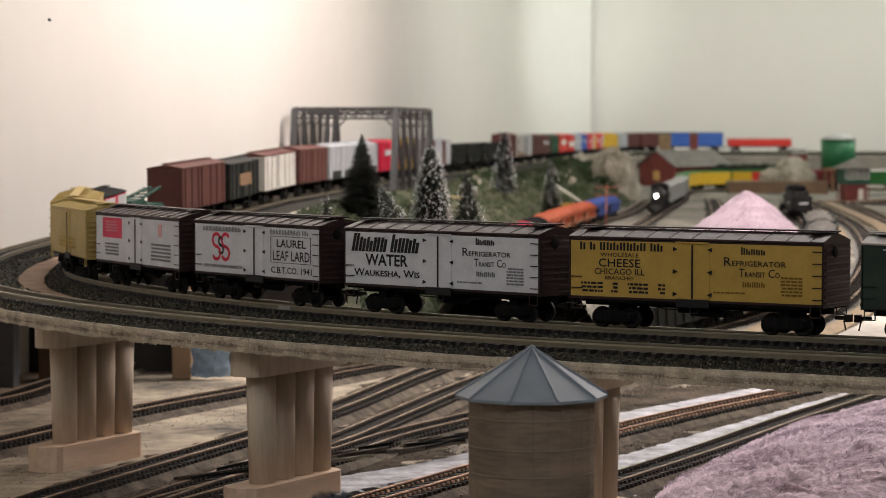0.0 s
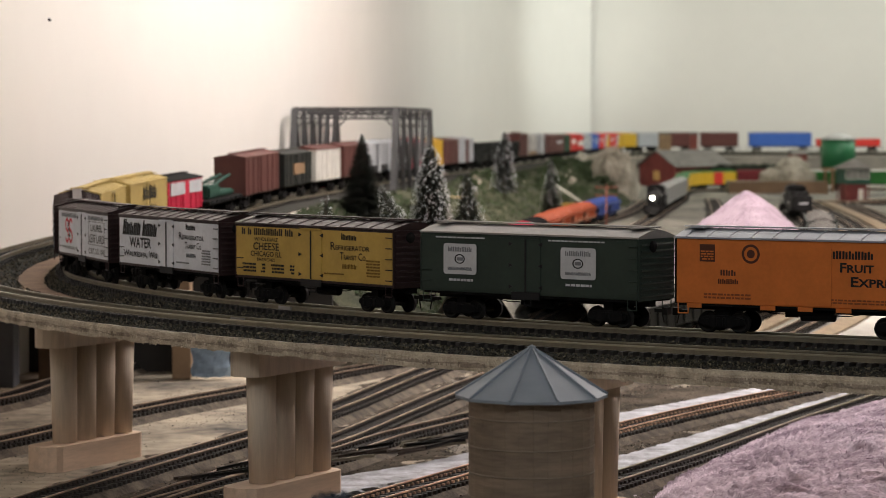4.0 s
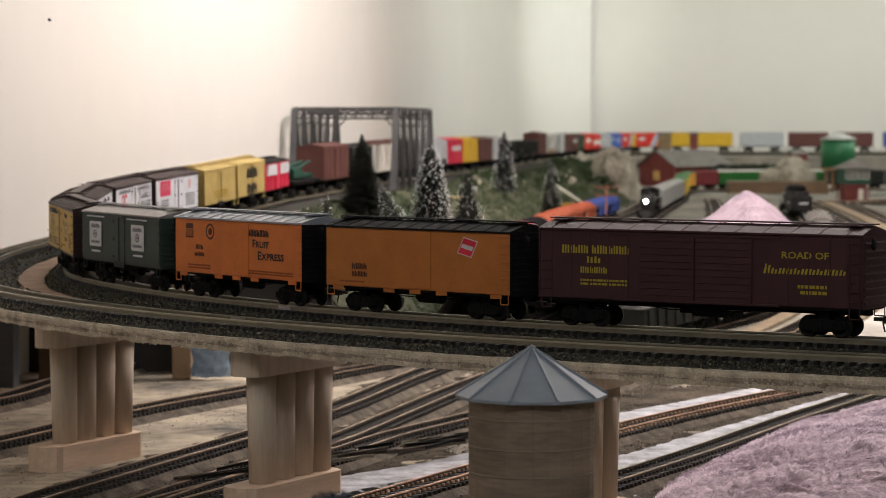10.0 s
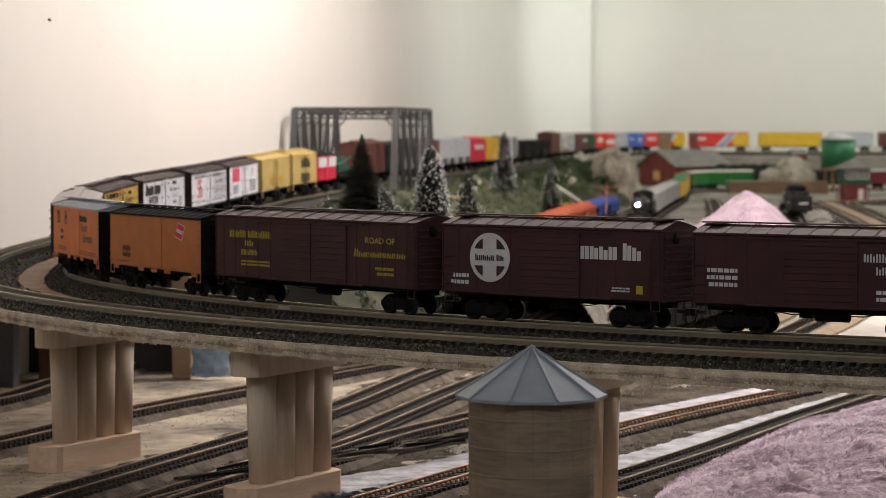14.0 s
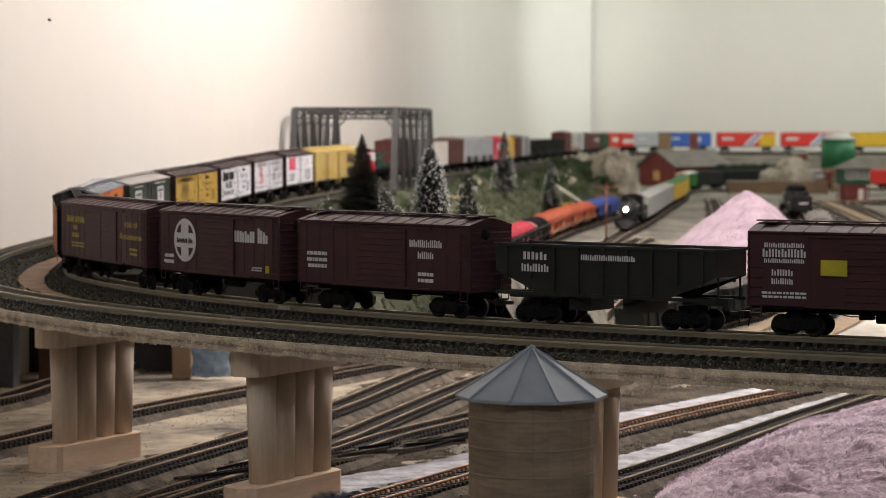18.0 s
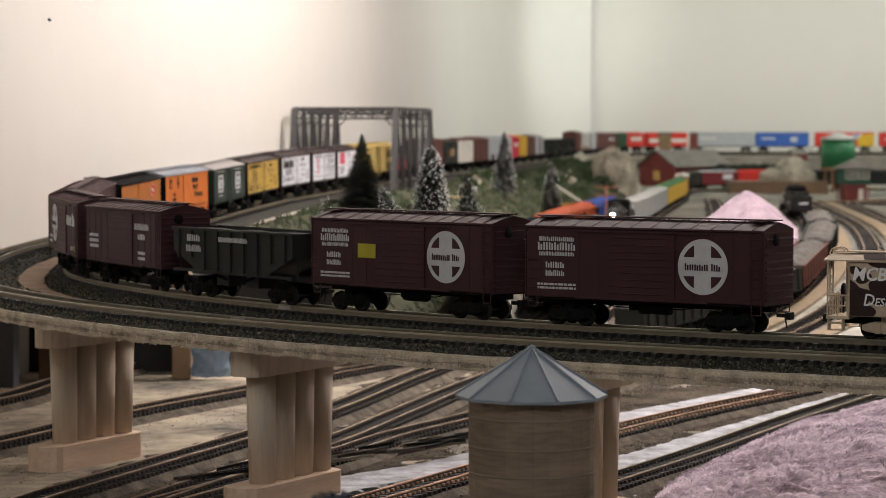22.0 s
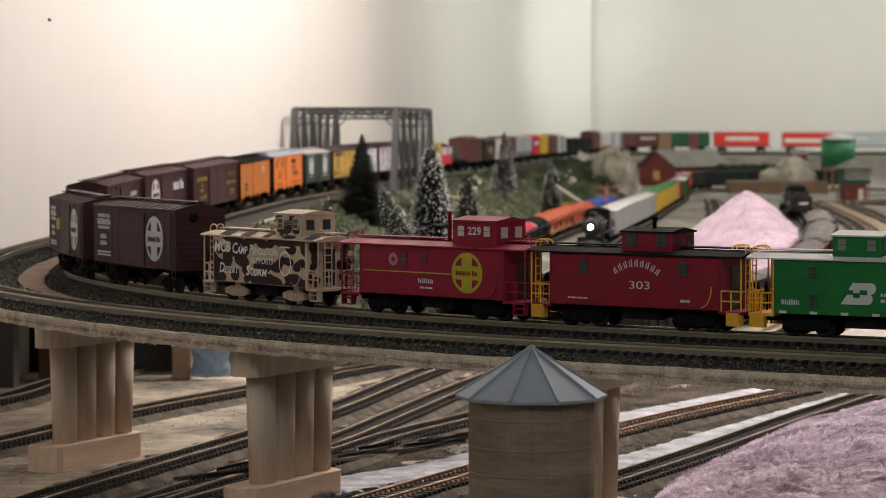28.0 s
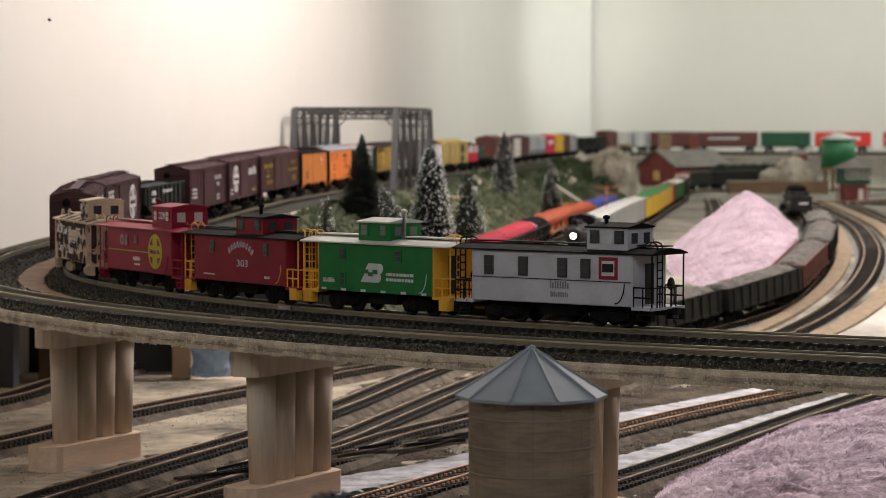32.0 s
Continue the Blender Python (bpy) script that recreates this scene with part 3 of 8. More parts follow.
tagged(part("foam_crumbs", bm, grains("foam_crumb", (0.22, 0.15, 0.20), (0.75, 0.64, 0.72))), "pink foam crumbs fallen round the foam hill", "crumbs", kind="stuff")


# ---- dirt and spare rails on the bare board ----
random.seed(41)
bm = B()
for _ in range(45000):
    x, y = random.uniform(-0.48, 0.52), random.uniform(1.36, 2.44)
    k = noise.noise(Vector((x * 9, y * 6, 4))) + 0.35 * noise.noise(Vector((x * 40, y * 30, 9)))
    if k < -0.40 + 0.53 * (x < 0.0) and random.random() < 0.93:
        continue
    q = random.uniform(0.0003, 0.0010) * (1.5 if x > 0 else 1)
    c = Vector((x, y, ground_z(y) + q * 0.2))
    vs = [bm.verts.new(c + Vector((random.uniform(-q, q), random.uniform(-q, q), random.uniform(0, q)))) for _k in range(4)]
    for f in ((0, 1, 2), (0, 2, 3), (0, 3, 1), (1, 3, 2)):
        bm.faces.new([vs[k2] for k2 in f])
tagged(part("dirt_crumbs", bm, grains("dirt_crumb", (0.025, 0.021, 0.018), (0.30, 0.25, 0.18))), "dark ballast crumbs and dirt scattered on the board", "dirt", kind="stuff")
for i in range(40):
    u = random.random()
    x, y = -0.150 + 0.19 * u + random.uniform(-0.010, 0.010), 1.545 + 0.245 * u + random.uniform(-0.03, 0.03)
    a = math.atan2(0.25, 0.17) + random.uniform(-0.22, 0.10)
    l = random.uniform(0.03, 0.085)
    d = Vector((math.cos(a), math.sin(a), 0)) * l / 2
    bm = B()
    x, y = 0.984 * x, 0.984 * y
    c = Vector((x, y, ground_z(y) + 0.0100 + 0.0012 * (i % 4)))
    m = Matrix.Translation(c) @ Matrix.Rotation(a, 4, "Z") @ Matrix.Rotation(random.uniform(-0.03, 0.03), 4, "Y")
    box(bm, -l / 2, l / 2, -0.0004, 0.0004, 0.0012, 0.0018, m)
    box(bm, -l / 2, l / 2, -0.0002, 0.0002, 0.0002, 0.0012, m)
    box(bm, -l / 2, l / 2, -0.0007, 0.0007, -0.0002, 0.0002, m)
    tagged(part("loose_rail", bm, (RAILWEB, BRASSWEB, RAILWEB, WHEEL)[i % 4]), "short length of spare rail lying across the yard tracks", "rail", "loose rails")

# dark dirt banked along the yard tracks and the white strips
DARKDIRT = mat("yard_dirt", (0.150, 0.122, 0.094), 0.95, scale=30, bump=1.0, bscale=500, colour2=(0.020, 0.017, 0.014))
DARKDIRT.node_tree.nodes["Principled BSDF"].inputs["Specular IOR Level"].default_value = 0.05
grit = B()
for k, (pts, w) in enumerate(((YARD[3][1], 0.036), (YARD[4][1], 0.062), (YARD[5][1], 0.064), (YARD[6][1], 0.070), (YARD[2][1], 0.030), ([(0.04, 1.82), (0.135, 2.01), (0.215, 2.14), (0.33, 2.31)], 0.034))):
    f, ln = line_of(pts, 0.0)
    bm = B()
    n = int(ln / 0.003)
    prev = None
    for i in range(n + 1):
        s = ln * i / n
        a, _ = f(s, -w * (1 + 0.45 * noise.fractal(Vector((s * 22, k, 1)), 0.7, 2.1, 4)))
        b, _ = f(s, w * (1 + 0.45 * noise.fractal(Vector((s * 22, k, 7)), 0.7, 2.1, 4)))
        row = [bm.verts.new((q.x, q.y, q.z + z)) for q, z in ((a, -0.001), (a.lerp(b, 0.08), 0.0004 + 0.0001 * k), (a.lerp(b, 0.92), 0.0004 + 0.0001 * k), (b, -0.001))]
        if prev:
            for j in range(3):
                bm.faces.new((prev[j], prev[j + 1], row[j + 1], row[j]))
        prev = row
    bmesh.ops.recalc_face_normals(bm, faces=bm.faces)
    structure(part("dirt_strip", bm, DARKDIRT), "dark dirt spread along the yard track", "dirt")
    for _ in range(int(90000 * w)):
        o = w * random.uniform(-0.95, 0.95)
        if abs(o) < 0.0165:
            continue
        p, _d = f(random.uniform(0, ln), o)
        q = random.uniform(0.0004, 0.0013)
        vs = [grit.verts.new(p + Vector((random.uniform(-q, q), random.uniform(-q, q), 0.0003 + random.uniform(0, q)))) for _k in range(4)]
        for t3 in ((0, 1, 2), (0, 2, 3), (0, 3, 1), (1, 3, 2)):
            grit.faces.new([vs[k2] for k2 in t3])
tagged(part("dirt_grit", grit, grains("dirt_grit", (0.020, 0.016, 0.013), (0.27, 0.21, 0.15))), "coarse dark grit lying along the yard tracks", "dirt", kind="stuff")
# rail joiners
for f, o, xw in ((outer, -0.0088, -0.120), (main, 0.0088, -0.095)):
    ss = np.linspace(0.1, 0.7, 300)
    sj = float(ss[np.argmin([abs(f(float(q), o)[0].x - xw) for q in ss])])
    bm = B()
    ribbon(bm, f, sj - 0.006, sj + 0.006, o - 0.0013, o + 0.0013, -0.0029, -0.0007, 0.006)
    structure(part("rail_joiner", bm, STEEL), "bright metal rail joiner", "rail joiner")
# ---- rolling stock ----
def wheelset(parent, x, z=0.0055, r=0.0053):
    bm = B()
    for y in (-0.0083, 0.0083):
        sgn = 1 if y > 0 else -1
        lathe(bm, [(0.0, -0.0012), (r * 0.55, -0.0012), (r * 0.6, -0.0006), (r * 0.85, -0.0006), (r * 0.88, -0.0012), (r, -0.0012), (r, 0.0006), (r * 1.1, 0.0008), (r * 1.1, 0.0013), (0, 0.0013)], 16,
              Matrix.Translation((x, y, z)) @ Matrix.Rotation(sgn * math.pi / 2, 4, "X"))
    rod(bm, (x, -0.011, z), (x, 0.011, z), 0.0009)
    return part("wheelset", bm, WHEEL, parent)


def truck(root, x, detail=True, colour=None):
    t = new("truck")
    t.parent = root
    t.location = (x, 0, 0)
    w = 0.0108
    for y in (-w, w):
        bm = B()
        pr = [(-0.0125, 0.0048), (-0.0125, 0.0075), (-0.006, 0.0092), (0.006, 0.0092), (0.0125, 0.0075), (0.0125, 0.0048), (0.0095, 0.0040), (0.0045, 0.0030), (-0.0045, 0.0030), (-0.0095, 0.0040)]
        a = [bm.verts.new((px, y - 0.0009, pz)) for px, pz in pr]
        b = [bm.verts.new((px, y + 0.0009, pz)) for px, pz in pr]
        k = len(pr)
        for i in range(k):
            bm.faces.new((a[i], b[i], b[(i + 1) % k], a[(i + 1) % k]))
        bm.faces.new(a)
        bm.faces.new(b[::-1])
        if detail:
            for bx in (-0.0088, 0.0088):
                box(bm, bx - 0.0016, bx + 0.0016, y - 0.0016, y + 0.0016, 0.0042, 0.0076)
            for bx in (-0.0018, 0.0018):
                rod(bm, (bx, y + (0.0012 if y > 0 else -0.0012), 0.0036), (bx, y + (0.0012 if y > 0 else -0.0012), 0.0082), 0.0011)
        bmesh.ops.recalc_face_normals(bm, faces=bm.faces)
        part("side_frame", bm, colour or BLACK, t)
    bm = B()
    box(bm, -0.003, 0.003, -0.0105, 0.0105, 0.0055, 0.0132)
    part("bolster", bm, colour or BLACK, t)
    for bx in (-0.0088, 0.0088):
        wheelset(t, bx)
    return t


def coupler(root, x, sgn):
    bm = B()
    box(bm, min(x, x + sgn * 0.006), max(x, x + sgn * 0.006), -0.0012, 0.0012, 0.0088, 0.0108)
    box(bm, min(x + sgn * 0.0055, x + sgn * 0.0085), max(x + sgn * 0.0055, x + sgn * 0.0085), -0.0022, 0.0022, 0.0078, 0.0116)
    rod(bm, (x + sgn * 0.005, 0.0012, 0.0085), (x + sgn * 0.0062, 0.0012, 0.0035), 0.0004)
    part("coupler", bm, WHEEL, root)


TEXT_CACHE = {}


def lettering(root, text, size, x, z, material, y, side=1, squeeze=1.0, align="CENTER", name="lettering", arc=0.0, label=""):
    """Raised lettering on a car side: side 1 faces the car's left, -1 its right."""
    key = (text, round(size, 5), round(squeeze, 3), align, round(arc, 3), material.name)
    if key not in TEXT_CACHE:
        cu = bpy.data.curves.new("text", "FONT")
        cu.body, cu.size, cu.align_x, cu.align_y, cu.extrude, cu.resolution_u = text, size, align, "CENTER", 0.00006, 3
        cu.space_line = 0.9
        ob = new("text", cu)
        dg = bpy.context.evaluated_depsgraph_get()
        me = bpy.data.meshes.new_from_object(ob.evaluated_get(dg))
        bpy.data.objects.remove(ob)
        bpy.data.curves.remove(cu)
        for v in me.vertices:
            v.co.x *= squeeze
            if arc:
                a = v.co.x / arc
                rr = arc + v.co.y
                v.co.x, v.co.y = rr * math.sin(a), rr * math.cos(a) - arc
        me.materials.clear()
        me.materials.append(material)
        me.name = name
        TEXT_CACHE[key] = me
    ob = new(name, TEXT_CACHE[key])
    ob.parent = root
    rot = Matrix.Rotation(math.pi / 2, 4, "X")
    if side == 1:
        rot = Matrix.Rotation(math.pi, 4, "Z") @ rot
    ob.matrix_basis = Matrix.Translation((x, y + side * 0.00012, z)) @ rot
    if label:
        ob["label"] = label
    return ob


def fit_text(root, text, u, z, w, cap, material, y, side=1, bold=0.0, name="lettering", slant=0.0, small=0.78):
    """Lettering brought to a width and a height of capitals; small letters stand as small capitals."""
    key = (text, round(w, 5), round(cap, 5), material.name, slant, bold, small)
    if key not in TEXT_CACHE:
        cu = bpy.data.curves.new("text", "FONT")
        cu.body, cu.size, cu.align_x, cu.align_y, cu.extrude, cu.resolution_u = text, 1.0, "CENTER", "CENTER", 0.0, 2
        cu.small_caps_scale, cu.offset = small, bold
        for k, ch in enumerate(text):
            cu.body_format[k].use_small_caps = ch.islower()
        ob = new("text", cu)
        dg = bpy.context.evaluated_depsgraph_get()
        me = bpy.data.meshes.new_from_object(ob.evaluated_get(dg))
        bpy.data.objects.remove(ob)
        bpy.data.curves.remove(cu)
        xs, ys = [v.co.x for v in me.vertices], [v.co.y for v in me.vertices]
        xm, ym, kx, ky = (min(xs) + max(xs)) / 2, (min(ys) + max(ys)) / 2, w / (max(xs) - min(xs)), cap / (max(ys) - min(ys))
        for v in me.vertices:
            v.co.x, v.co.y = (v.co.x - xm) * kx + slant * (v.co.y - ym) * ky, (v.co.y - ym) * ky
        me.materials.clear()
        me.materials.append(material)
        me.name = name
        TEXT_CACHE[key] = me
    ob = new(name, TEXT_CACHE[key])
    ob.parent = root
    rot = Matrix.Rotation(math.pi / 2, 4, "X")
    if side == 1:
        rot = Matrix.Rotation(math.pi, 4, "Z") @ rot
    ob.matrix_basis = Matrix.Translation((-side * u, y + side * 0.00018, z)) @ rot
    return ob


def flat(root, name, x0, x1, z0, z1, y, side, material, t=0.0002, label=""):
    """A thin plate on a car side."""
    bm = B()
    a, b = (y, y + side * t)
    box(bm, min(x0, x1), max(x0, x1), min(a, b), max(a, b), min(z0, z1), max(z0, z1))
    return part(name, bm, material, root, label)


def ladder(root, x, y, z0, z1, n, material, w=0.0058, side=1):
    bm = B()
    yy = y + side * 0.0007
    for xx in (x - w / 2, x + w / 2):
        rod(bm, (xx, yy, z0), (xx, yy, z1), 0.0003, 5)
    for i in range(n):
        z = z0 + (z1 - z0) * (i + 0.5) / n
        rod(bm, (x - w / 2, yy, z), (x + w / 2, yy, z), 0.0003, 5)
    return part("ladder", bm, material, root)


def grabs(root, x, y, z0, z1, n, material, w=0.0065, side=1):
    for i in range(n):
        z = z0 + (z1 - z0) * i / max(1, n - 1)
        bm = B()
        yy = y + side * 0.0008
        rod(bm, (x - w / 2, yy, z), (x + w / 2, yy, z), 0.0003, 5)
        for xx in (x - w / 2, x + w / 2):
            rod(bm, (xx, y, z), (xx, yy, z), 0.0003, 5)
        part("grab_iron", bm, material, root)


MOVERS = []


def car_root(name, label, s, length, category="freight car", group="cars of the freight train"):
    root = tagged(new(name), label, category, group)
    MOVERS.append((root, s, length))
    return root


def car_body(root, L, w, zs, ze, side_mat, end_mat, roof_mat, ribs=8, roof_h=0.004, over=0.0008, sill=None, boards=False, roofwalk=True, end_ribs=True):
    """Carbody with ends, peaked roof, roofwalk and underframe. zs, ze: sill and eaves."""
    bm = B()
    if boards:
        n = int(L / 0.0021)
        for i in range(n):
            x0 = -L / 2 + L * i / n
            box(bm, x0 + 0.00008, x0 + L / n - 0.00008, -w / 2, w / 2, zs, ze)
        box(bm, -L / 2 + 0.0002, L / 2 - 0.0002, -w / 2 + 0.0002, w / 2 - 0.0002, zs + 0.0001, ze - 0.0001)
    else:
        box(bm, -L / 2, L / 2, -w / 2, w / 2, zs, ze)
        bmesh.ops.bevel(bm, geom=bm.edges[:], offset=0.0004, segments=1, affect="EDGES")
    part("body", bm, side_mat, root)
    for sgn in (1, -1):
        bm = B()
        x0, x1 = sorted((sgn * (L / 2 + 0.0001), sgn * (L / 2 + 0.0007)))
        box(bm, x0, x1, -w / 2 - 0.0003, w / 2 + 0.0003, zs - 0.0003, ze)
        end = part("end", bm, end_mat, root)
        if end_ribs:
            for i in range(9):
                z = zs + (ze - zs) * (i + 0.7) / 9.6
                bm = B()
                rod(bm, (sgn * (L / 2 + 0.0007), -w / 2 + 0.001, z), (sgn * (L / 2 + 0.0007), w / 2 - 0.001, z), 0.0009, 6)
                part("end_rib", bm, end_mat, end)
    bm = B()
    hw = w / 2 + over
    prism(bm, [(-hw, ze + 0.0001), (hw, ze + 0.0001), (hw, ze + 0.0011), (hw * 0.5, ze + 0.0011 + roof_h * 0.6), (0, ze + 0.0011 + roof_h), (-hw * 0.5, ze + 0.0011 + roof_h * 0.6), (-hw, ze + 0.0011)], -L / 2 - 0.0006, L / 2 + 0.0006)
    part("roof", bm, roof_mat, root)
    for i in range(ribs):
        x = -L / 2 + L * (i + 0.5) / ribs
        bm = B()
        for s_ in (1, -1):
            rod(bm, (x, s_ * hw, ze + 0.0013), (x, s_ * 0.002, ze + 0.0013 + roof_h), 0.0004, 4)
        part("roof_rib", bm, roof_mat, root)
    if roofwalk:
        for y in (-0.0024, 0.0, 0.0024):
            bm = B()
            box(bm, -L / 2 - 0.0012, L / 2 + 0.0012, y - 0.0010, y + 0.0010, ze + 0.0017 + roof_h, ze + 0.0024 + roof_h)
            part("roofwalk_board", bm, roof_mat, root)
        for x in (-L / 2 + 0.008, L / 2 - 0.008):
            bm = B()
            box(bm, x - 0.004, x + 0.004, -0.0085, 0.0085, ze + 0.0012 + roof_h, ze + 0.0017 + roof_h)
            part("lateral_walk", bm, roof_mat, root)
    bm = B()
    box(bm, -L / 2 + 0.002, L / 2 - 0.002, -0.003, 0.003, zs - 0.004, zs)
    box(bm, -L / 2 + 0.001, L / 2 - 0.001, -w / 2 + 0.001, w / 2 - 0.001, zs - 0.0012, zs + 0.0001)
    rod(bm, (-0.012, 0.006, zs - 0.005), (0.006, 0.006, zs - 0.005), 0.0028, 8)
    box(bm, 0.012, 0.019, -0.009, -0.004, zs - 0.007, zs)
    for y in (-0.0075, 0.0075):
        rod(bm, (-L * 0.28, y, zs - 0.001), (-0.02, y, zs - 0.0045), 0.0003, 4)
        rod(bm, (-0.02, y, zs - 0.0045), (0.02, y, zs - 0.0045), 0.0003, 4)
        rod(bm, (0.02, y, zs - 0.0045), (L * 0.28, y, zs - 0.001), 0.0003, 4)
    part("underframe", bm, BLACK, root)
    for sgn in (1, -1):
        truck(root, sgn * (L / 2 - 0.0235))
        coupler(root, sgn * L / 2, sgn)
        bm = B()
        lathe(bm, [(0.0, 0), (0.0032, 0), (0.0032, 0.0006), (0, 0.0006)], 10, Matrix.Translation((sgn * (L / 2 + 0.0018), 0.005, ze - 0.004)) @ Matrix.Rotation(math.pi / 2, 4, "Y"))
        if sgn == -1:
            part("brake_wheel", bm, BLACK, root)
        else:
            bm.free()


def steps(root, L, w, zs, material):
    for sgn in (1, -1):
        for side in (1, -1):
            bm = B()
            x = sgn * (L / 2 - 0.004)
            for dx in (-0.0028, 0.0028):
                rod(bm, (x + dx, side * w / 2, zs), (x + dx, side * w / 2, zs - 0.0052), 0.00035, 4)
            rod(bm, (x - 0.0028, side * w / 2, zs - 0.0052), (x + 0.0028, side * w / 2, zs - 0.0052), 0.0004, 4)
            part("step", bm, material, root)
# ---- the freight train ----
INK = paint("ink_black", (0.015, 0.015, 0.016))
CHALK = paint("lettering_white", (0.55, 0.56, 0.58))
YELLOWINK = paint("lettering_yellow", (0.42, 0.38, 0.03))
REDINK = paint("lettering_red", (0.62, 0.03, 0.06))
GREYINK = paint("lettering_grey", (0.20, 0.205, 0.22))
RUSTINK = paint("lettering_rust", (0.085, 0.030, 0.018))
FAINTINK = paint("lettering_faint", (0.24, 0.070, 0.022))
OCHREINK = paint("lettering_ochre", (0.20, 0.115, 0.02))
WHITECAR = paint("car_white", (0.66, 0.68, 0.73))
MUSTARD = paint("car_mustard", (0.49, 0.325, 0.075))
YELLOWCAR = paint("car_yellow", (0.46, 0.345, 0.12))
ORANGE = paint("car_orange", (0.60, 0.17, 0.035))
ORANGE2 = paint("car_orange_dull", (0.43, 0.150, 0.032))
BROWNEND = paint("car_brown_dark", (0.036, 0.020, 0.020), 0.42)
BOXRED = paint("car_oxide", (0.052, 0.020, 0.024))
OXIDE2 = paint("car_oxide_faded", (0.108, 0.040, 0.034))
DARKGREEN = paint("car_dark_green", (0.030, 0.045, 0.036))
SILVER = paint("roof_silver", (0.27, 0.285, 0.315), 0.4)
PALEROOF = paint("roof_pale", (0.50, 0.50, 0.47))
CABRED = paint("caboose_red", (0.245, 0.013, 0.034))
CABDARK = paint("caboose_maroon", (0.21, 0.012, 0.026))
CABGREEN = paint("caboose_green", (0.013, 0.155, 0.037))
CABGREY = paint("caboose_grey", (0.47, 0.485, 0.54))
CABYELLOW = paint("caboose_yellow", (0.72, 0.39, 0.035))
CAMOTAN = mat("camouflage_tan", (0.53, 0.42, 0.305), 0.75, var=0.15)
CAMOBROWN = paint("camouflage_brown", (0.045, 0.027, 0.026), 0.9)
for m_ in (BLACK, WHEEL):
    m_.node_tree.nodes["Principled BSDF"].inputs["Specular IOR Level"].default_value = 0.12
GLASS = mat("window_dark", (0.03, 0.035, 0.04), 0.15, var=0.1)


def blocks(root, n, h, w, x, z, material, y, side=1, name="lettering", weight=0.15, slant=0.0, first=1.0, words=()):
    """A row of plain upright bars that stands for a name: two bars a letter, gaps after those in words."""
    bm = B()
    p = w / (n + 0.5 * len(words))
    c = -w / 2 + p * 0.5
    for i in range(n):
        t = p * weight
        up = h * (1.0 if i == 0 or i - 1 in words else 1.0 / first)
        tall = (1.0, 0.74, 0.88)[(i * 5 + n) % 3]
        for a0, top in ((-0.27 * p, up), (0.21 * p, up * tall)):
            lo, hi = sorted((-side * (c + a0 - t), -side * (c + a0 + t)))
            for v in box(bm, lo, hi, -0.00005, 0.00005, -h / 2, -h / 2 + top):
                v.co.x -= side * slant * v.co.z
        c += p * (1.5 if i in words else 1.0)
    ob = tagged(part(name, bm, material, root), kind="stuff")
    ob.matrix_basis = Matrix.Translation((x, y + side * 0.00015, z))
    return ob


def bars(root, x0, x1, z0, z1, n, material, y, side=1, name="small_print"):
    """Lines of print too small to read."""
    bm = B()
    for i in range(n):
        z = z0 + (z1 - z0) * (i + 0.5) / n
        hh = abs(z1 - z0) / n * 0.28
        x = min(x0, x1)
        while x < max(x0, x1) - 0.0008:
            l = random.uniform(0.0010, 0.0034)
            xe = min(x + l, max(x0, x1))
            a, b = sorted((y, y + side * 0.00022))
            box(bm, x, xe, a, b, z - hh, z + hh)
            x = xe + 0.0006
    return tagged(part(name, bm, material, root), kind="stuff")


def disc(root, name, x, z, r, y, side, material, t=0.0002, rz=1.0, n=28, inner=0.0, label=""):
    bm = B()
    a, b = y + side * t * 0.2, y + side * t
    if inner <= 0:
        vs = [bm.verts.new((x + r * math.cos(2 * math.pi * i / n), b, z + rz * r * math.sin(2 * math.pi * i / n))) for i in range(n)]
        bm.faces.new(vs)
        ws = [bm.verts.new((v.co.x, a, v.co.z)) for v in vs]
        for i in range(n):
            bm.faces.new((vs[i], vs[(i + 1) % n], ws[(i + 1) % n], ws[i]))
    else:
        o = [bm.verts.new((x + r * math.cos(2 * math.pi * i / n), b, z + rz * r * math.sin(2 * math.pi * i / n))) for i in range(n)]
        q = [bm.verts.new((x + inner * math.cos(2 * math.pi * i / n), b, z + rz * inner * math.sin(2 * math.pi * i / n))) for i in range(n)]
        for i in range(n):
            bm.faces.new((o[i], o[(i + 1) % n], q[(i + 1) % n], q[i]))
    bmesh.ops.recalc_face_normals(bm, faces=bm.faces)
    return part(name, bm, material, root, label)


def hinge(root, x, z, y, side, way, material):
    bm = B()
    yy = y + side * 0.0004
    vs = [bm.verts.new(p) for p in ((x, yy, z + 0.0011), (x, yy, z - 0.0011), (x + way * 0.0027, yy, z))]
    ws = [bm.verts.new((v.co.x, y, v.co.z)) for v in vs]
    bm.faces.new(vs)
    for i in range(3):
        bm.faces.new((vs[i], vs[(i + 1) % 3], ws[(i + 1) % 3], ws[i]))
    bmesh.ops.recalc_face_normals(bm, faces=bm.faces)
    part("hinge", bm, material, root)


W = 0.0335
YS = W / 2 + 0.00055


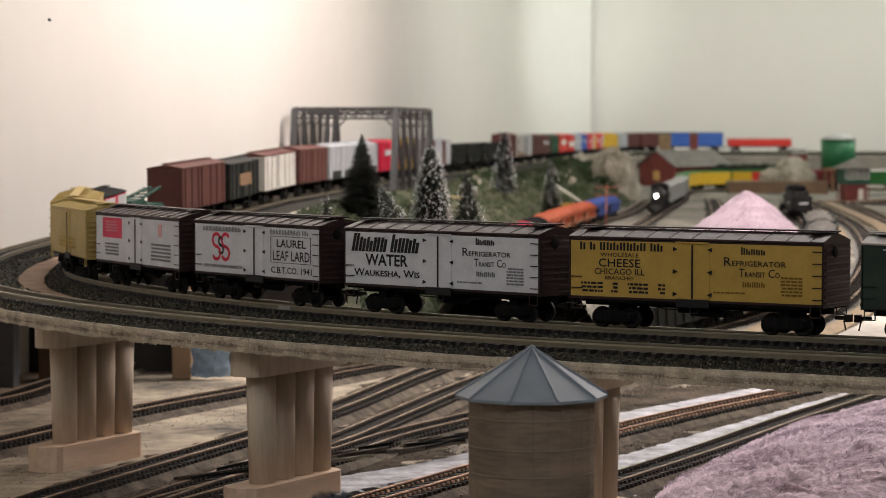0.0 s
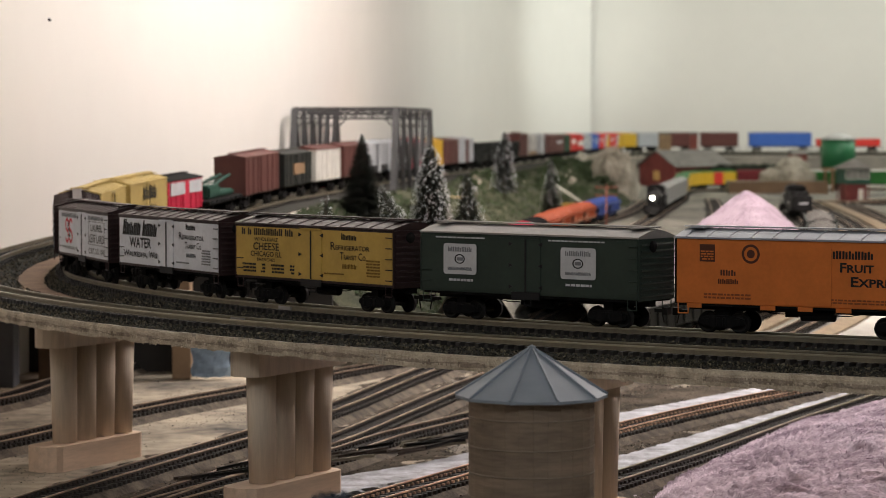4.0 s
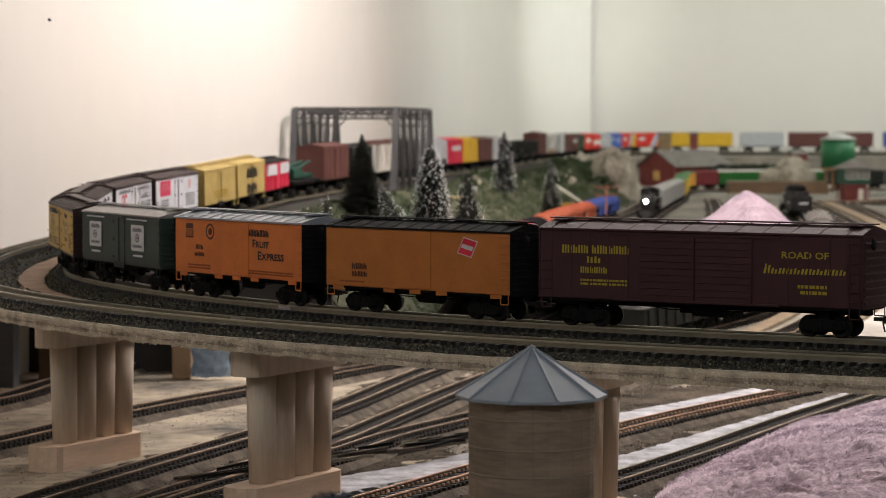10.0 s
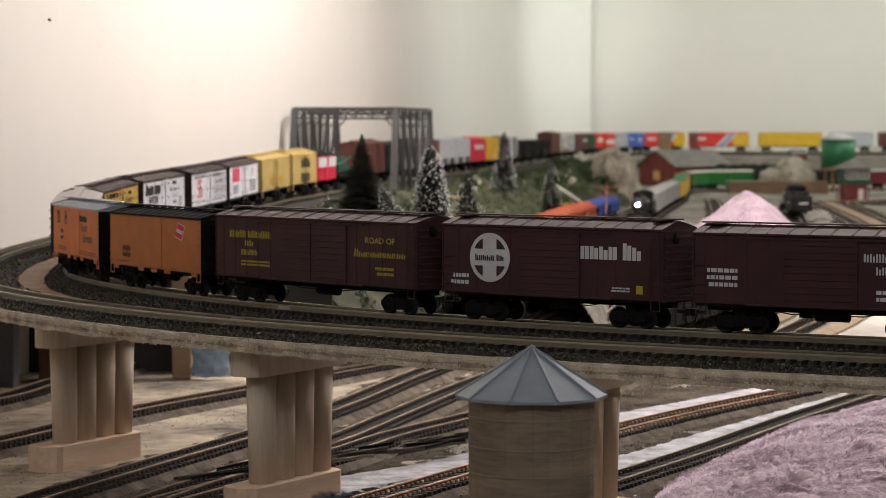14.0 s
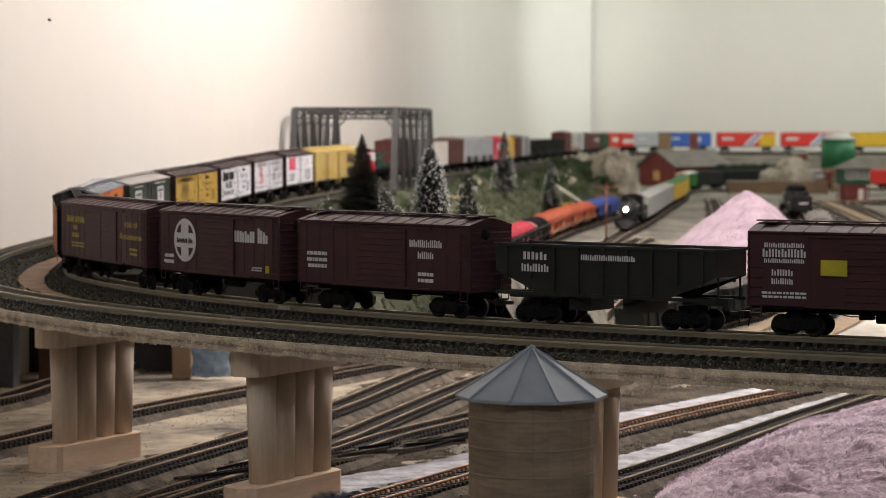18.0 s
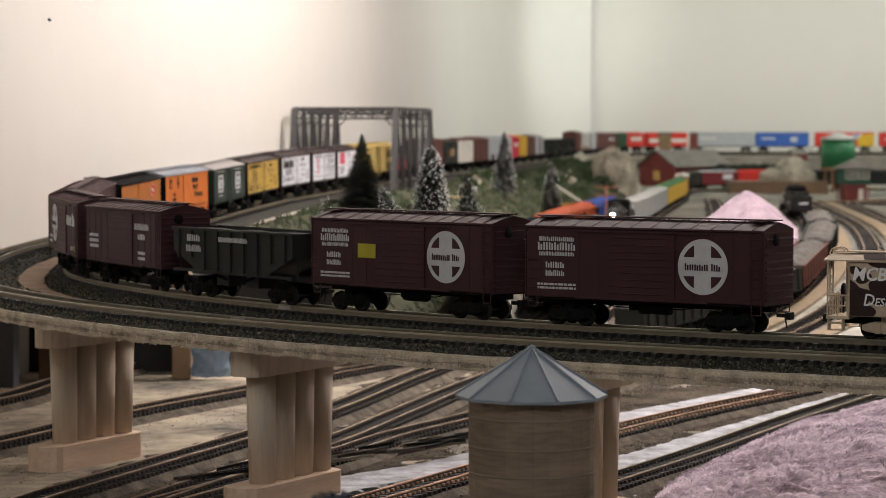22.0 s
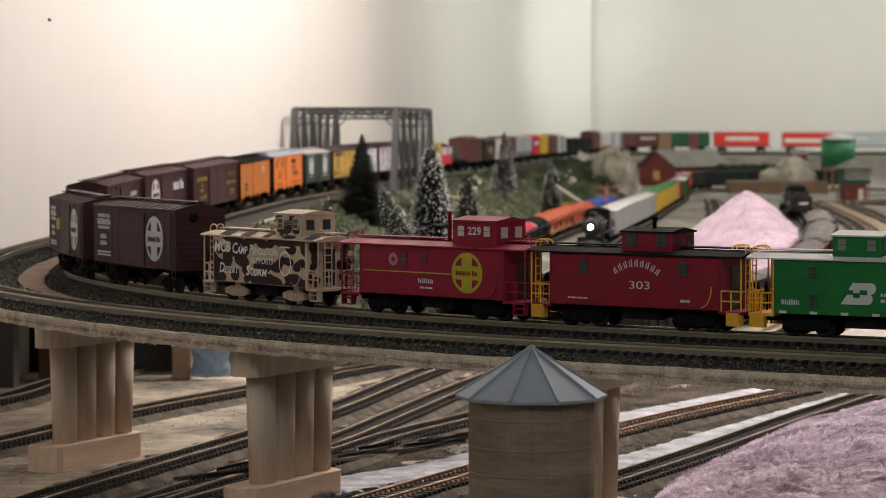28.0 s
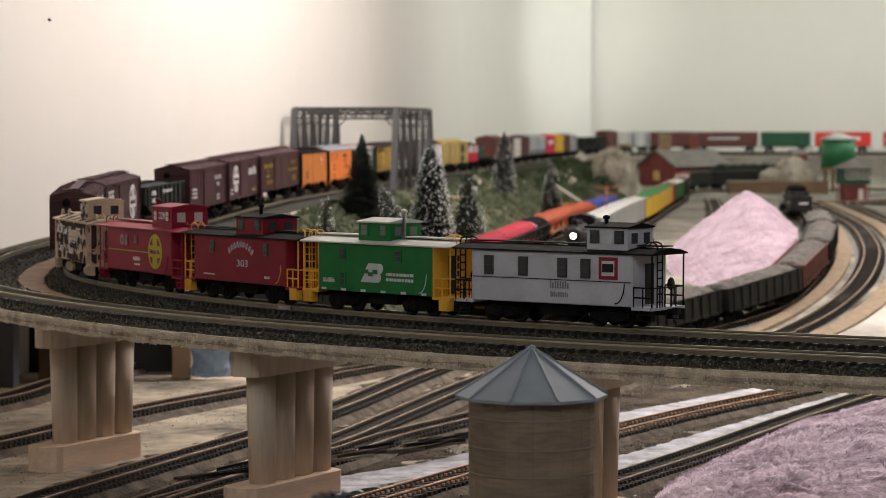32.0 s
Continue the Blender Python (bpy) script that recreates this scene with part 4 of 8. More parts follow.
def reefer(name, label, s, L, side_mat, roof_mat, end_mat, zs=0.0125, ze=0.0450, frame_mat=None, doors=True, hinges=INK, ladder_mat=None, ribs=11, boards=True):
    """A wooden billboard reefer: coloured side panels between dark sill, fascia and ends."""
    root = car_root(name, label, s, L)
    fm = frame_mat or end_mat
    car_body(root, L, W, zs, ze, fm, end_mat, roof_mat, ribs=ribs)
    for side in (1, -1):
        bm = B()
        a, b = sorted((side * W / 2, side * (W / 2 + 0.0005)))
        box(bm, -L / 2 + 0.0006, L / 2 - 0.0006, a, b, zs + 0.0016, ze - 0.0012)
        part("side_panel", bm, side_mat, root)
        if doors:
            for x in (-0.0050, 0.0050):
                bm = B()
                a, b = sorted((side * YS, side * (YS + 0.0004)))
                box(bm, x - 0.0048, x + 0.0048, a, b, zs + 0.0022, ze - 0.0018)
                part("door", bm, side_mat, root)
            flat(root, "door_bar", -0.0004, 0.0004, zs + 0.002, ze - 0.002, side * YS, side, INK, 0.0009)
            bm = B()
            for xx in (-0.0022, 0.0022):
                rod(bm, (xx, side * (W / 2 - 0.001), zs - 0.002), (xx, side * (W / 2 - 0.001), zs - 0.0056), 0.0004, 4)
            rod(bm, (-0.0022, side * (W / 2 - 0.001), zs - 0.0056), (0.0022, side * (W / 2 - 0.001), zs - 0.0056), 0.0005, 4)
            part("door_stirrup", bm, INK, root)
            flat(root, "door_hood", -0.0095, 0.0095, ze - 0.0014, ze - 0.0006, side * YS, side, side_mat, 0.0012)
            flat(root, "threshold", -0.0095, 0.0095, zs - 0.0024, zs + 0.0018, side * YS, side, INK, 0.0006)
            for z in (zs + 0.0045, (zs + ze) / 2, ze - 0.0045):
                for wy in (-1, 1):
                    hinge(root, wy * 0.0112, z, side * (YS + 0.0004), side, -wy, hinges)
        lx = -side * (L / 2 - 0.0042)
        grabs(root, lx - side * 0.0014, side * YS, zs + 0.004, ze - 0.004, 5, ladder_mat or INK, 0.0046, side)
        grabs(root, side * (L / 2 - 0.0040), side * YS, zs + 0.006, zs + 0.012, 2, ladder_mat or INK, side=side)
    steps(root, L, W, zs, ladder_mat or end_mat)
    return root


def lx(side, u):
    """Place along a side as its reader sees it, positive to the reader's right."""
    return -side * u


YD = YS + 0.0005
# two plain yellow reefers
for s, nm in ((0.905, 0), (0.757, 1)):
    r = reefer("reefer_car", "yellow wooden billboard reefer with yellow roof" if nm else "yellow reefer with large black curled lettering", s, 0.134, YELLOWCAR, YELLOWCAR, YELLOWCAR, hinges=YELLOWCAR, ladder_mat=YELLOWCAR)
    for side in (1, -1):
        if nm == 0:
            blocks(r, 5, 0.011, 0.05, 0, 0.036, INK, side * YD, side)
            blocks(r, 6, 0.010, 0.05, 0, 0.020, INK, side * YD, side)
        else:
            disc(r, "emblem", 0, 0.031, 0.012, side * YD, side, paint("ochre_ink", (0.42, 0.28, 0.04)), inner=0.0112)
            bars(r, -0.03, 0.03, 0.0175, 0.026, 3, paint("ochre_ink", (0.42, 0.28, 0.04)), side * YD, side)
# pink sign reefer
r = reefer("reefer_car", "white reefer with pink-red square sign and brown roof", 0.600, 0.142, WHITECAR, BROWNEND, BROWNEND)
PINKSIGN = paint("sign_pink", (0.70, 0.06, 0.13))
for side in (1, -1):
    x0 = lx(side, -0.058)
    flat(r, "sign_square", x0, lx(side, -0.024), 0.0295, 0.0430, side * YS, side, PINKSIGN)
    bars(r, lx(side, -0.052), lx(side, -0.031), 0.0335, 0.0412, 4, paint("pale_pink_print", (0.68, 0.20, 0.26)), side * YD, side)
    bars(r, lx(side, -0.054), lx(side, -0.030), 0.0175, 0.0265, 4, GREYINK, side * YS, side)
    bars(r, lx(side, 0.026), lx(side, 0.058), 0.017, 0.029, 5, GREYINK, side * YS, side)
    flat(r, "sign_mark", lx(side, 0.038), lx(side, 0.044), 0.033, 0.041, side * YS, side, paint("pale_pink", (0.7, 0.4, 0.42)))
# lard reefer
r = reefer("reefer_car", "white reefer with red monogram and lard lettering", 0.444, 0.133, WHITECAR, BROWNEND, BROWNEND)
for side in (1, -1):
    blocks(r, 13, 0.0030, 0.042, lx(side, -0.036), 0.0412, GREYINK, side * YS, side, weight=0.13)
    blocks(r, 12, 0.0030, 0.040, lx(side, 0.036), 0.0412, GREYINK, side * YS, side, weight=0.13, words=(9,))
    for dx, m_, k, dz in ((-0.0050, REDINK, 1.0, 0.0), (0.0050, REDINK, 1.0, 0.0), (0.0, INK, 0.62, 0.0008)):
        bm = B()
        curl = [(0.0042 * math.cos(a), 0.0040 + 0.0040 * math.sin(a)) for a in (0.5, 1.1, 1.7, 2.4, 3.1, 3.8, 4.5)] + [(0.0042 * math.cos(a), -0.0040 + 0.0040 * math.sin(a)) for a in (1.3, 0.6, 0.0, -0.7, -1.4, -2.1, -2.7)]
        tube(bm, [(-side * (-0.037 + dx + px * k), side * (YS + 0.0001), 0.0302 + dz + pz * k) for px, pz in curl], 0.0011 * (0.6 + 0.4 * k), 4)
        for v in bm.verts:
            v.co.y = side * YS + (v.co.y - side * YS) * 0.2
        part("monogram", bm, m_, r)
    fit_text(r, "NEW YORK CHICAGO KANSAS CITY", -0.034, 0.0182, 0.042, 0.0020, INK, side * YS, side, 0.02)
    fit_text(r, "LAUREL", 0.0385, 0.0345, 0.030, 0.0048, INK, side * YS, side, 0.02)
    fit_text(r, "LEAF LARD", 0.0385, 0.0272, 0.038, 0.0058, INK, side * YS, side, 0.01)
    fit_text(r, "C.B.T.CO. 1941", 0.0385, 0.0185, 0.042, 0.0040, INK, side * YS, side, 0.02)
    for (ua, ub, za, zb) in ((0.017, 0.0585, 0.0385, 0.0388), (0.017, 0.0585, 0.0228, 0.0231), (0.017, 0.0174, 0.0228, 0.0388), (0.0581, 0.0585, 0.0228, 0.0388)):
        flat(r, "sign_border", lx(side, ua), lx(side, ub), za, zb, side * YS, side, INK)
# water reefer
r = reefer("reefer_car", "pale grey-white reefer with bold water advertising and brown roof", 0.285, 0.145, WHITECAR, BROWNEND, BROWNEND)
for side in (1, -1):
    blocks(r, 9, 0.0104, 0.052, lx(side, -0.040), 0.0380, INK, side * YS, side, weight=0.20, slant=0.22, first=1.25, words=(4,))
    fit_text(r, "WATER", -0.0395, 0.0282, 0.033, 0.0068, INK, side * YS, side, 0.025)
    fit_text(r, "Waukesha, Wis", -0.0395, 0.0205, 0.051, 0.0050, INK, side * YS, side, 0.02)
    blocks(r, 5, 0.0040, 0.014, lx(side, 0.0345), 0.0410, INK, side * YS, side, weight=0.17, first=1.35)
    fit_text(r, "Refrigerator", 0.0355, 0.0350, 0.035, 0.0046, INK, side * YS, side, 0.008, small=0.6)
    fit_text(r, "Transit Co", 0.0380, 0.0293, 0.023, 0.0044, INK, side * YS, side, 0.008, small=0.62)
    blocks(r, 5, 0.0028, 0.014, lx(side, 0.0350), 0.0230, GREYINK, side * YS, side)
    bars(r, lx(side, 0.050), lx(side, 0.062), 0.0175, 0.0275, 6, GREYINK, side * YS, side)
    bars(r, lx(side, 0.014), lx(side, 0.032), 0.0172, 0.0188, 1, GREYINK, side * YS, side)
# cheese reefer
r = reefer("reefer_car", "mustard yellow cheese reefer with black lettering and brown roof", 0.122, 0.146, MUSTARD, BROWNEND, BROWNEND)
for side in (1, -1):
    blocks(r, 11, 0.0042, 0.050, lx(side, -0.042), 0.0410, INK, side * YS, side, weight=0.15, words=(0, 1, 8))
    fit_text(r, "WHOLESALE", -0.0430, 0.0365, 0.023, 0.0022, INK, side * YS, side, 0.01)
    fit_text(r, "CHEESE", -0.0430, 0.0322, 0.025, 0.0045, INK, side * YS, side, 0.012)
    fit_text(r, "CHICAGO ILL", -0.0430, 0.0276, 0.030, 0.0033, INK, side * YS, side, 0.012)
    fit_text(r, "BRANCHES", -0.0430, 0.0242, 0.017, 0.0020, INK, side * YS, side, 0.01)
    for ua, ub in ((-0.066, -0.053), (-0.048, -0.044), (-0.038, -0.026), (-0.020, -0.016)):
        bars(r, lx(side, ua), lx(side, ub), 0.0160, 0.0222, 3, INK, side * YS, side)
    blocks(r, 5, 0.0040, 0.014, lx(side, 0.0345), 0.0405, INK, side * YS, side, weight=0.15, first=1.35)
    fit_text(r, "Refrigerator", 0.0355, 0.0348, 0.035, 0.0046, INK, side * YS, side, 0.005, small=0.6)
    fit_text(r, "Transit Co", 0.0380, 0.0292, 0.023, 0.0044, INK, side * YS, side, 0.005, small=0.62)
    blocks(r, 5, 0.0028, 0.013, lx(side, 0.0350), 0.0232, OCHREINK, side * YS, side)
    bars(r, lx(side, 0.050), lx(side, 0.062), 0.0175, 0.0280, 6, OCHREINK, side * YS, side)
    bars(r, lx(side, 0.012), lx(side, 0.030), 0.0178, 0.0193, 1, OCHREINK, side * YS, side)
# dark green reefer with two white placards
r = reefer("reefer_car", "dark green reefer with two white dairy placards and pale roof", -0.043, 0.146, DARKGREEN, paint("roof_grey_brown", (0.27, 0.255, 0.24)), DARKGREEN, ladder_mat=DARKGREEN, ribs=0)
for side in (1, -1):
    for u in (-0.045, 0.035):
        bm = B()
        ring = []
        for cx, cz, a0 in ((0.0098, 0.0378, 0), (-0.0098, 0.0378, 1), (-0.0098, 0.0242, 2), (0.0098, 0.0242, 3)):
            for k in range(4):
                a = math.pi / 2 * (a0 + k / 3)
                ring.append((lx(side, u) + cx + 0.0017 * math.cos(a), cz + 0.0017 * math.sin(a)))
        vs = [bm.verts.new((px, side * (YD + 0.0002), pz)) for px, pz in ring]
        ws = [bm.verts.new((px, side * YD, pz)) for px, pz in ring]
        bm.faces.new(vs)
        for k in range(16):
            bm.faces.new((vs[k], vs[(k + 1) % 16], ws[(k + 1) % 16], ws[k]))
        bmesh.ops.recalc_face_normals(bm, faces=bm.faces)
        part("placard", bm, CHALK, r)
        blocks(r, 7, 0.0027, 0.017, lx(side, u), 0.0364, GREYINK, side * (YD + 0.0002), side)
        blocks(r, 12, 0.0018, 0.017, lx(side, u), 0.0256, GREYINK, side * (YD + 0.0002), side)
        disc(r, "emblem", lx(side, u), 0.031, 0.0036, side * (YD + 0.0002), side, INK, rz=0.75, inner=0.0028)
        flat(r, "emblem", lx(side, u - 0.0020), lx(side, u + 0.0020), 0.0301, 0.0319, side * (YD + 0.0002), side, GREYINK)
        bars(r, lx(side, u - 0.009), lx(side, u + 0.009), 0.0182, 0.0205, 1, CHALK, side * YD, side)
    bars(r, lx(side, -0.062), lx(side, -0.028), 0.0422, 0.0436, 1, CHALK, side * YD, side)
    bars(r, lx(side, 0.015), lx(side, 0.052), 0.0422, 0.0436, 1, CHALK, side * YD, side)


def tabs(root, L, zs, material):
    for side in (1, -1):
        for i in range(7):
            x = -L / 2 + L * (i + 0.5) / 7
            if abs(abs(x) - (L / 2 - 0.0235)) < 0.013:
                continue
            flat(root, "sill_tab", x - 0.004, x + 0.004, zs - 0.0022, zs, side * (W / 2 - 0.0004), side, material, 0.0008)


# orange fruit reefer with silver roof
r = car_root("reefer_car", "orange steel reefer with silver roof and black end", -0.207, 0.1435)
car_body(r, 0.1435, W, 0.0125, 0.0462, ORANGE, BLACK, SILVER, ribs=12)
tabs(r, 0.1435, 0.0125, ORANGE)
steps(r, 0.1435, W, 0.0125, ORANGE)
for side in (1, -1):
    ys = side * W / 2
    fit_text(r, "Fruit", 0.0275, 0.0333, 0.0180, 0.0050, INK, ys, side, 0.025, small=0.8)
    fit_text(r, "Express", 0.0385, 0.0262, 0.0285, 0.0052, INK, ys, side, 0.025, small=0.8)
    blocks(r, 7, 0.0052, 0.0235, lx(side, 0.0245), 0.0402, INK, ys, side, weight=0.17, first=1.25)
    flat(r, "shield", lx(side, -0.0585), lx(side, -0.0500), 0.0345, 0.0435, ys, side, RUSTINK, 0.0002)
    bars(r, lx(side, -0.0578), lx(side, -0.0507), 0.0352, 0.0405, 4, ORANGE, side * (W / 2 + 0.0002), side)
    disc(r, "round_emblem", lx(side, -0.030), 0.0390, 0.0050, ys, side, RUSTINK, inner=0.0037)
    disc(r, "round_emblem", lx(side, -0.030), 0.0390, 0.0022, ys, side, RUSTINK)
    blocks(r, 3, 0.0030, 0.0090, lx(side, -0.0425), 0.0290, RUSTINK, ys, side)
    blocks(r, 5, 0.0026, 0.0115, lx(side, -0.0425), 0.0245, RUSTINK, ys, side)
    bars(r, lx(side, -0.056), lx(side, -0.030), 0.0150, 0.0185, 2, FAINTINK, ys, side)
    bars(r, lx(side, 0.010), lx(side, 0.062), 0.0145, 0.0175, 2, FAINTINK, ys, side)
    grabs(r, lx(side, 0.068), ys, 0.0165, 0.0440, 7, ORANGE, 0.005, side)
    flat(r, "door", lx(side, -0.014), lx(side, 0.014), 0.0135, 0.0452, ys, side, ORANGE, 0.0005)
# dull orange reefer with a small red emblem
r = car_root("reefer_car", "dull orange reefer with black ends and small red emblem", -0.369, 0.1425)
car_body(r, 0.1425, W, 0.0120, 0.0458, ORANGE2, BLACK, BLACK, ribs=12)
tabs(r, 0.1425, 0.0120, ORANGE2)
steps(r, 0.1425, W, 0.0120, ORANGE2)
for side in (1, -1):
    ys = side * W / 2
    blocks(r, 4, 0.0036, 0.0125, lx(side, -0.044), 0.0240, RUSTINK, ys, side)
    blocks(r, 5, 0.0030, 0.0125, lx(side, -0.044), 0.0195, RUSTINK, ys, side)
    for wd, hg, m_, th in ((0.0054, 0.0050, CHALK, 0.0002), (0.0049, 0.0045, REDINK, 0.0003), (0.0042, 0.0012, CHALK, 0.0004)):
        bm = B()
        box(bm, -wd, wd, 0, th, -hg, hg)
        for v in bm.verts:
            v.co.x += 0.28 * v.co.z
        ob = part("emblem", bm, m_, r)
        ob.matrix_basis = Matrix.Translation((lx(side, 0.040), ys, 0.0375)) @ Matrix.Rotation(0 if side < 0 else math.pi, 4, "Z") @ Matrix.Scale(-1, 4, (0, 1, 0)) @ Matrix.Rotation(0.22, 4, "Y")
    bars(r, lx(side, -0.060), lx(side, -0.040), 0.0142, 0.0158, 1, FAINTINK, ys, side)
    grabs(r, lx(side, 0.0675), ys, 0.0165, 0.0440, 7, ORANGE2, 0.005, side)
    grabs(r, lx(side, -0.0675), ys, 0.0165, 0.0215, 2, ORANGE2, 0.005, side)
    flat(r, "door", lx(side, -0.012), lx(side, 0.012), 0.0130, 0.0450, ys, side, ORANGE2, 0.0005)


def boxcar(label, s, L, side_mat, ze=0.0490, zs=0.0125, door_u=0.0, door_w=0.020, roof=None, ribs=12, name="boxcar", end=None, doors=1, panel=True):
    root = car_root(name, label, s, L)
    car_body(root, L, W, zs, ze, side_mat, end or side_mat, roof or side_mat, ribs=ribs)
    steps(root, L, W, zs, side_mat)
    for side in (1, -1):
        ys = side * W / 2
        for k in range(doors):
            u0 = door_u + (k - (doors - 1) / 2) * (door_w * 2 + 0.001)
            bm = B()
            a, b = sorted((ys, ys + side * 0.0010))
            box(bm, lx(side, u0) - door_w, lx(side, u0) + door_w, a, b, zs + 0.0006, ze - 0.0022)
            dr = part("door", bm, side_mat, root)
            if panel:
                for i in range(9):
                    z = zs + 0.0035 + (ze - zs - 0.008) * i / 8
                    bm = B()
                    rod(bm, (lx(side, u0) - door_w + 0.001, ys + side * 0.0010, z), (lx(side, u0) + door_w - 0.001, ys + side * 0.0010, z), 0.0004, 4)
                    part("door_rib", bm, side_mat, dr)
        for z in (zs + 0.0002, ze - 0.0014):
            flat(root, "door_rail", lx(side, door_u - door_w * (doors + 1)), lx(side, door_u + door_w * (doors + 1)), z - 0.0004, z + 0.0006, ys, side, side_mat, 0.0014)
        if panel:
            for i in range(int(L / 0.0115)):
                x = -L / 2 + 0.006 + i * 0.0115
                if abs(x - lx(side, door_u)) < door_w * doors + 0.003 or x > L / 2 - 0.004:
                    continue
                flat(root, "seam", x - 0.0003, x + 0.0003, zs + 0.001, ze - 0.001, ys, side, side_mat, 0.00025)
        ladder(root, lx(side, L / 2 - 0.0042), ys, zs + 0.001, ze - 0.001, 7, side_mat, side=side)
        grabs(root, lx(side, -L / 2 + 0.0042), ys, zs + 0.005, zs + 0.020, 4, side_mat, side=side)
    return root


# long oxide automobile car with yellow lettering
DIMYELLOW = paint("lettering_dim_yellow", (0.34, 0.27, 0.025))
r = boxcar("long oxide-red steel boxcar with yellow lettering", -0.551, 0.186, BOXRED, 0.0490, door_w=0.016, doors=2)
for side in (1, -1):
    ys = side * W / 2
    blocks(r, 12, 0.0044, 0.041, lx(side, -0.059), 0.0390, DIMYELLOW, ys, side, weight=0.15, words=(4,))
    blocks(r, 2, 0.0035, 0.009, lx(side, -0.060), 0.0335, DIMYELLOW, ys, side)
    blocks(r, 6, 0.0034, 0.0165, lx(side, -0.060), 0.0280, DIMYELLOW, ys, side)
    bars(r, lx(side, -0.068), lx(side, -0.040), 0.0195, 0.0235, 2, DIMYELLOW, ys, side)
    fit_text(r, "ROAD OF", 0.062, 0.0390, 0.026, 0.0036, DIMYELLOW, ys, side, 0.02)
    blocks(r, 11, 0.0050, 0.046, lx(side, 0.062), 0.0318, DIMYELLOW, ys, side, weight=0.14, slant=0.25, first=1.7)
    bars(r, lx(side, 0.058), lx(side, 0.074), 0.0185, 0.0245, 2, DIMYELLOW, ys, side)


def cross_emblem(root, u, z, r_, side, ring, fill, ys):
    """A ringed cross emblem with a name band, as plain shapes."""
    x = lx(side, u)
    disc(root, "emblem_disc", x, z, r_, ys, side, ring, 0.0002, n=40)
    for sx in (1, -1):
        for sz in (1, -1):
            a0, k = math.asin(0.34 / 0.84), 0.84 * r_
            ring2 = [(0.34 * r_, 0.34 * r_)] + [(k * math.cos(a), k * math.sin(a)) for a in np.linspace(a0, math.pi / 2 - a0, 6)]
            bm = B()
            bm.faces.new([bm.verts.new((x + sx * px, ys + side * 0.0003, z + sz * pz)) for px, pz in ring2])
            bmesh.ops.recalc_face_normals(bm, faces=bm.faces)
            part("emblem_quarter", bm, fill, root)
    blocks(root, 7, r_ * 0.26, r_ * 1.45, x, z, fill, ys + side * 0.0003, side, "emblem_band", weight=0.15, first=1.2, words=(4,))


r = boxcar("oxide-brown boxcar with white ringed cross emblem and large name", -0.732, 0.1435, BOXRED, 0.0495)
for side in (1, -1):
    ys = side * W / 2
    cross_emblem(r, -0.0395, 0.0325, 0.0136, side, CHALK, BOXRED, side * (W / 2 + 0.0003))
    blocks(r, 7, 0.0090, 0.045, lx(side, 0.037), 0.0382, CHALK, side * (W / 2 + 0.0003), side, weight=0.20, first=1.3, words=(4,))
    bars(r, lx(side, -0.066), lx(side, -0.054), 0.0165, 0.0240, 2, CHALK, side * (W / 2 + 0.0003), side)
    bars(r, lx(side, 0.040), lx(side, 0.052), 0.0165, 0.0195, 2, CHALK, side * (W / 2 + 0.0003), side)
    flat(r, "tack_board", lx(side, 0.056), lx(side, 0.060), 0.0160, 0.0205, ys, side, YELLOWINK)
r = boxcar("oxide-brown panelled boxcar with small white lettering", -0.889, 0.139, BOXRED, 0.0485)
for side in (1, -1):
    blocks(r, 8, 0.0042, 0.026, lx(side, 0.036), 0.0385, CHALK, side * (W / 2 + 0.0003), side)
    blocks(r, 4, 0.0040, 0.013, lx(side, 0.036), 0.0320, CHALK, side * (W / 2 + 0.0003), side)
    bars(r, lx(side, -0.062), lx(side, -0.045), 0.021, 0.032, 3, CHALK, side * (W / 2 + 0.0003), side)
    bars(r, lx(side, 0.030), lx(side, 0.042), 0.016, 0.023, 2, CHALK, side * (W / 2 + 0.0003), side)


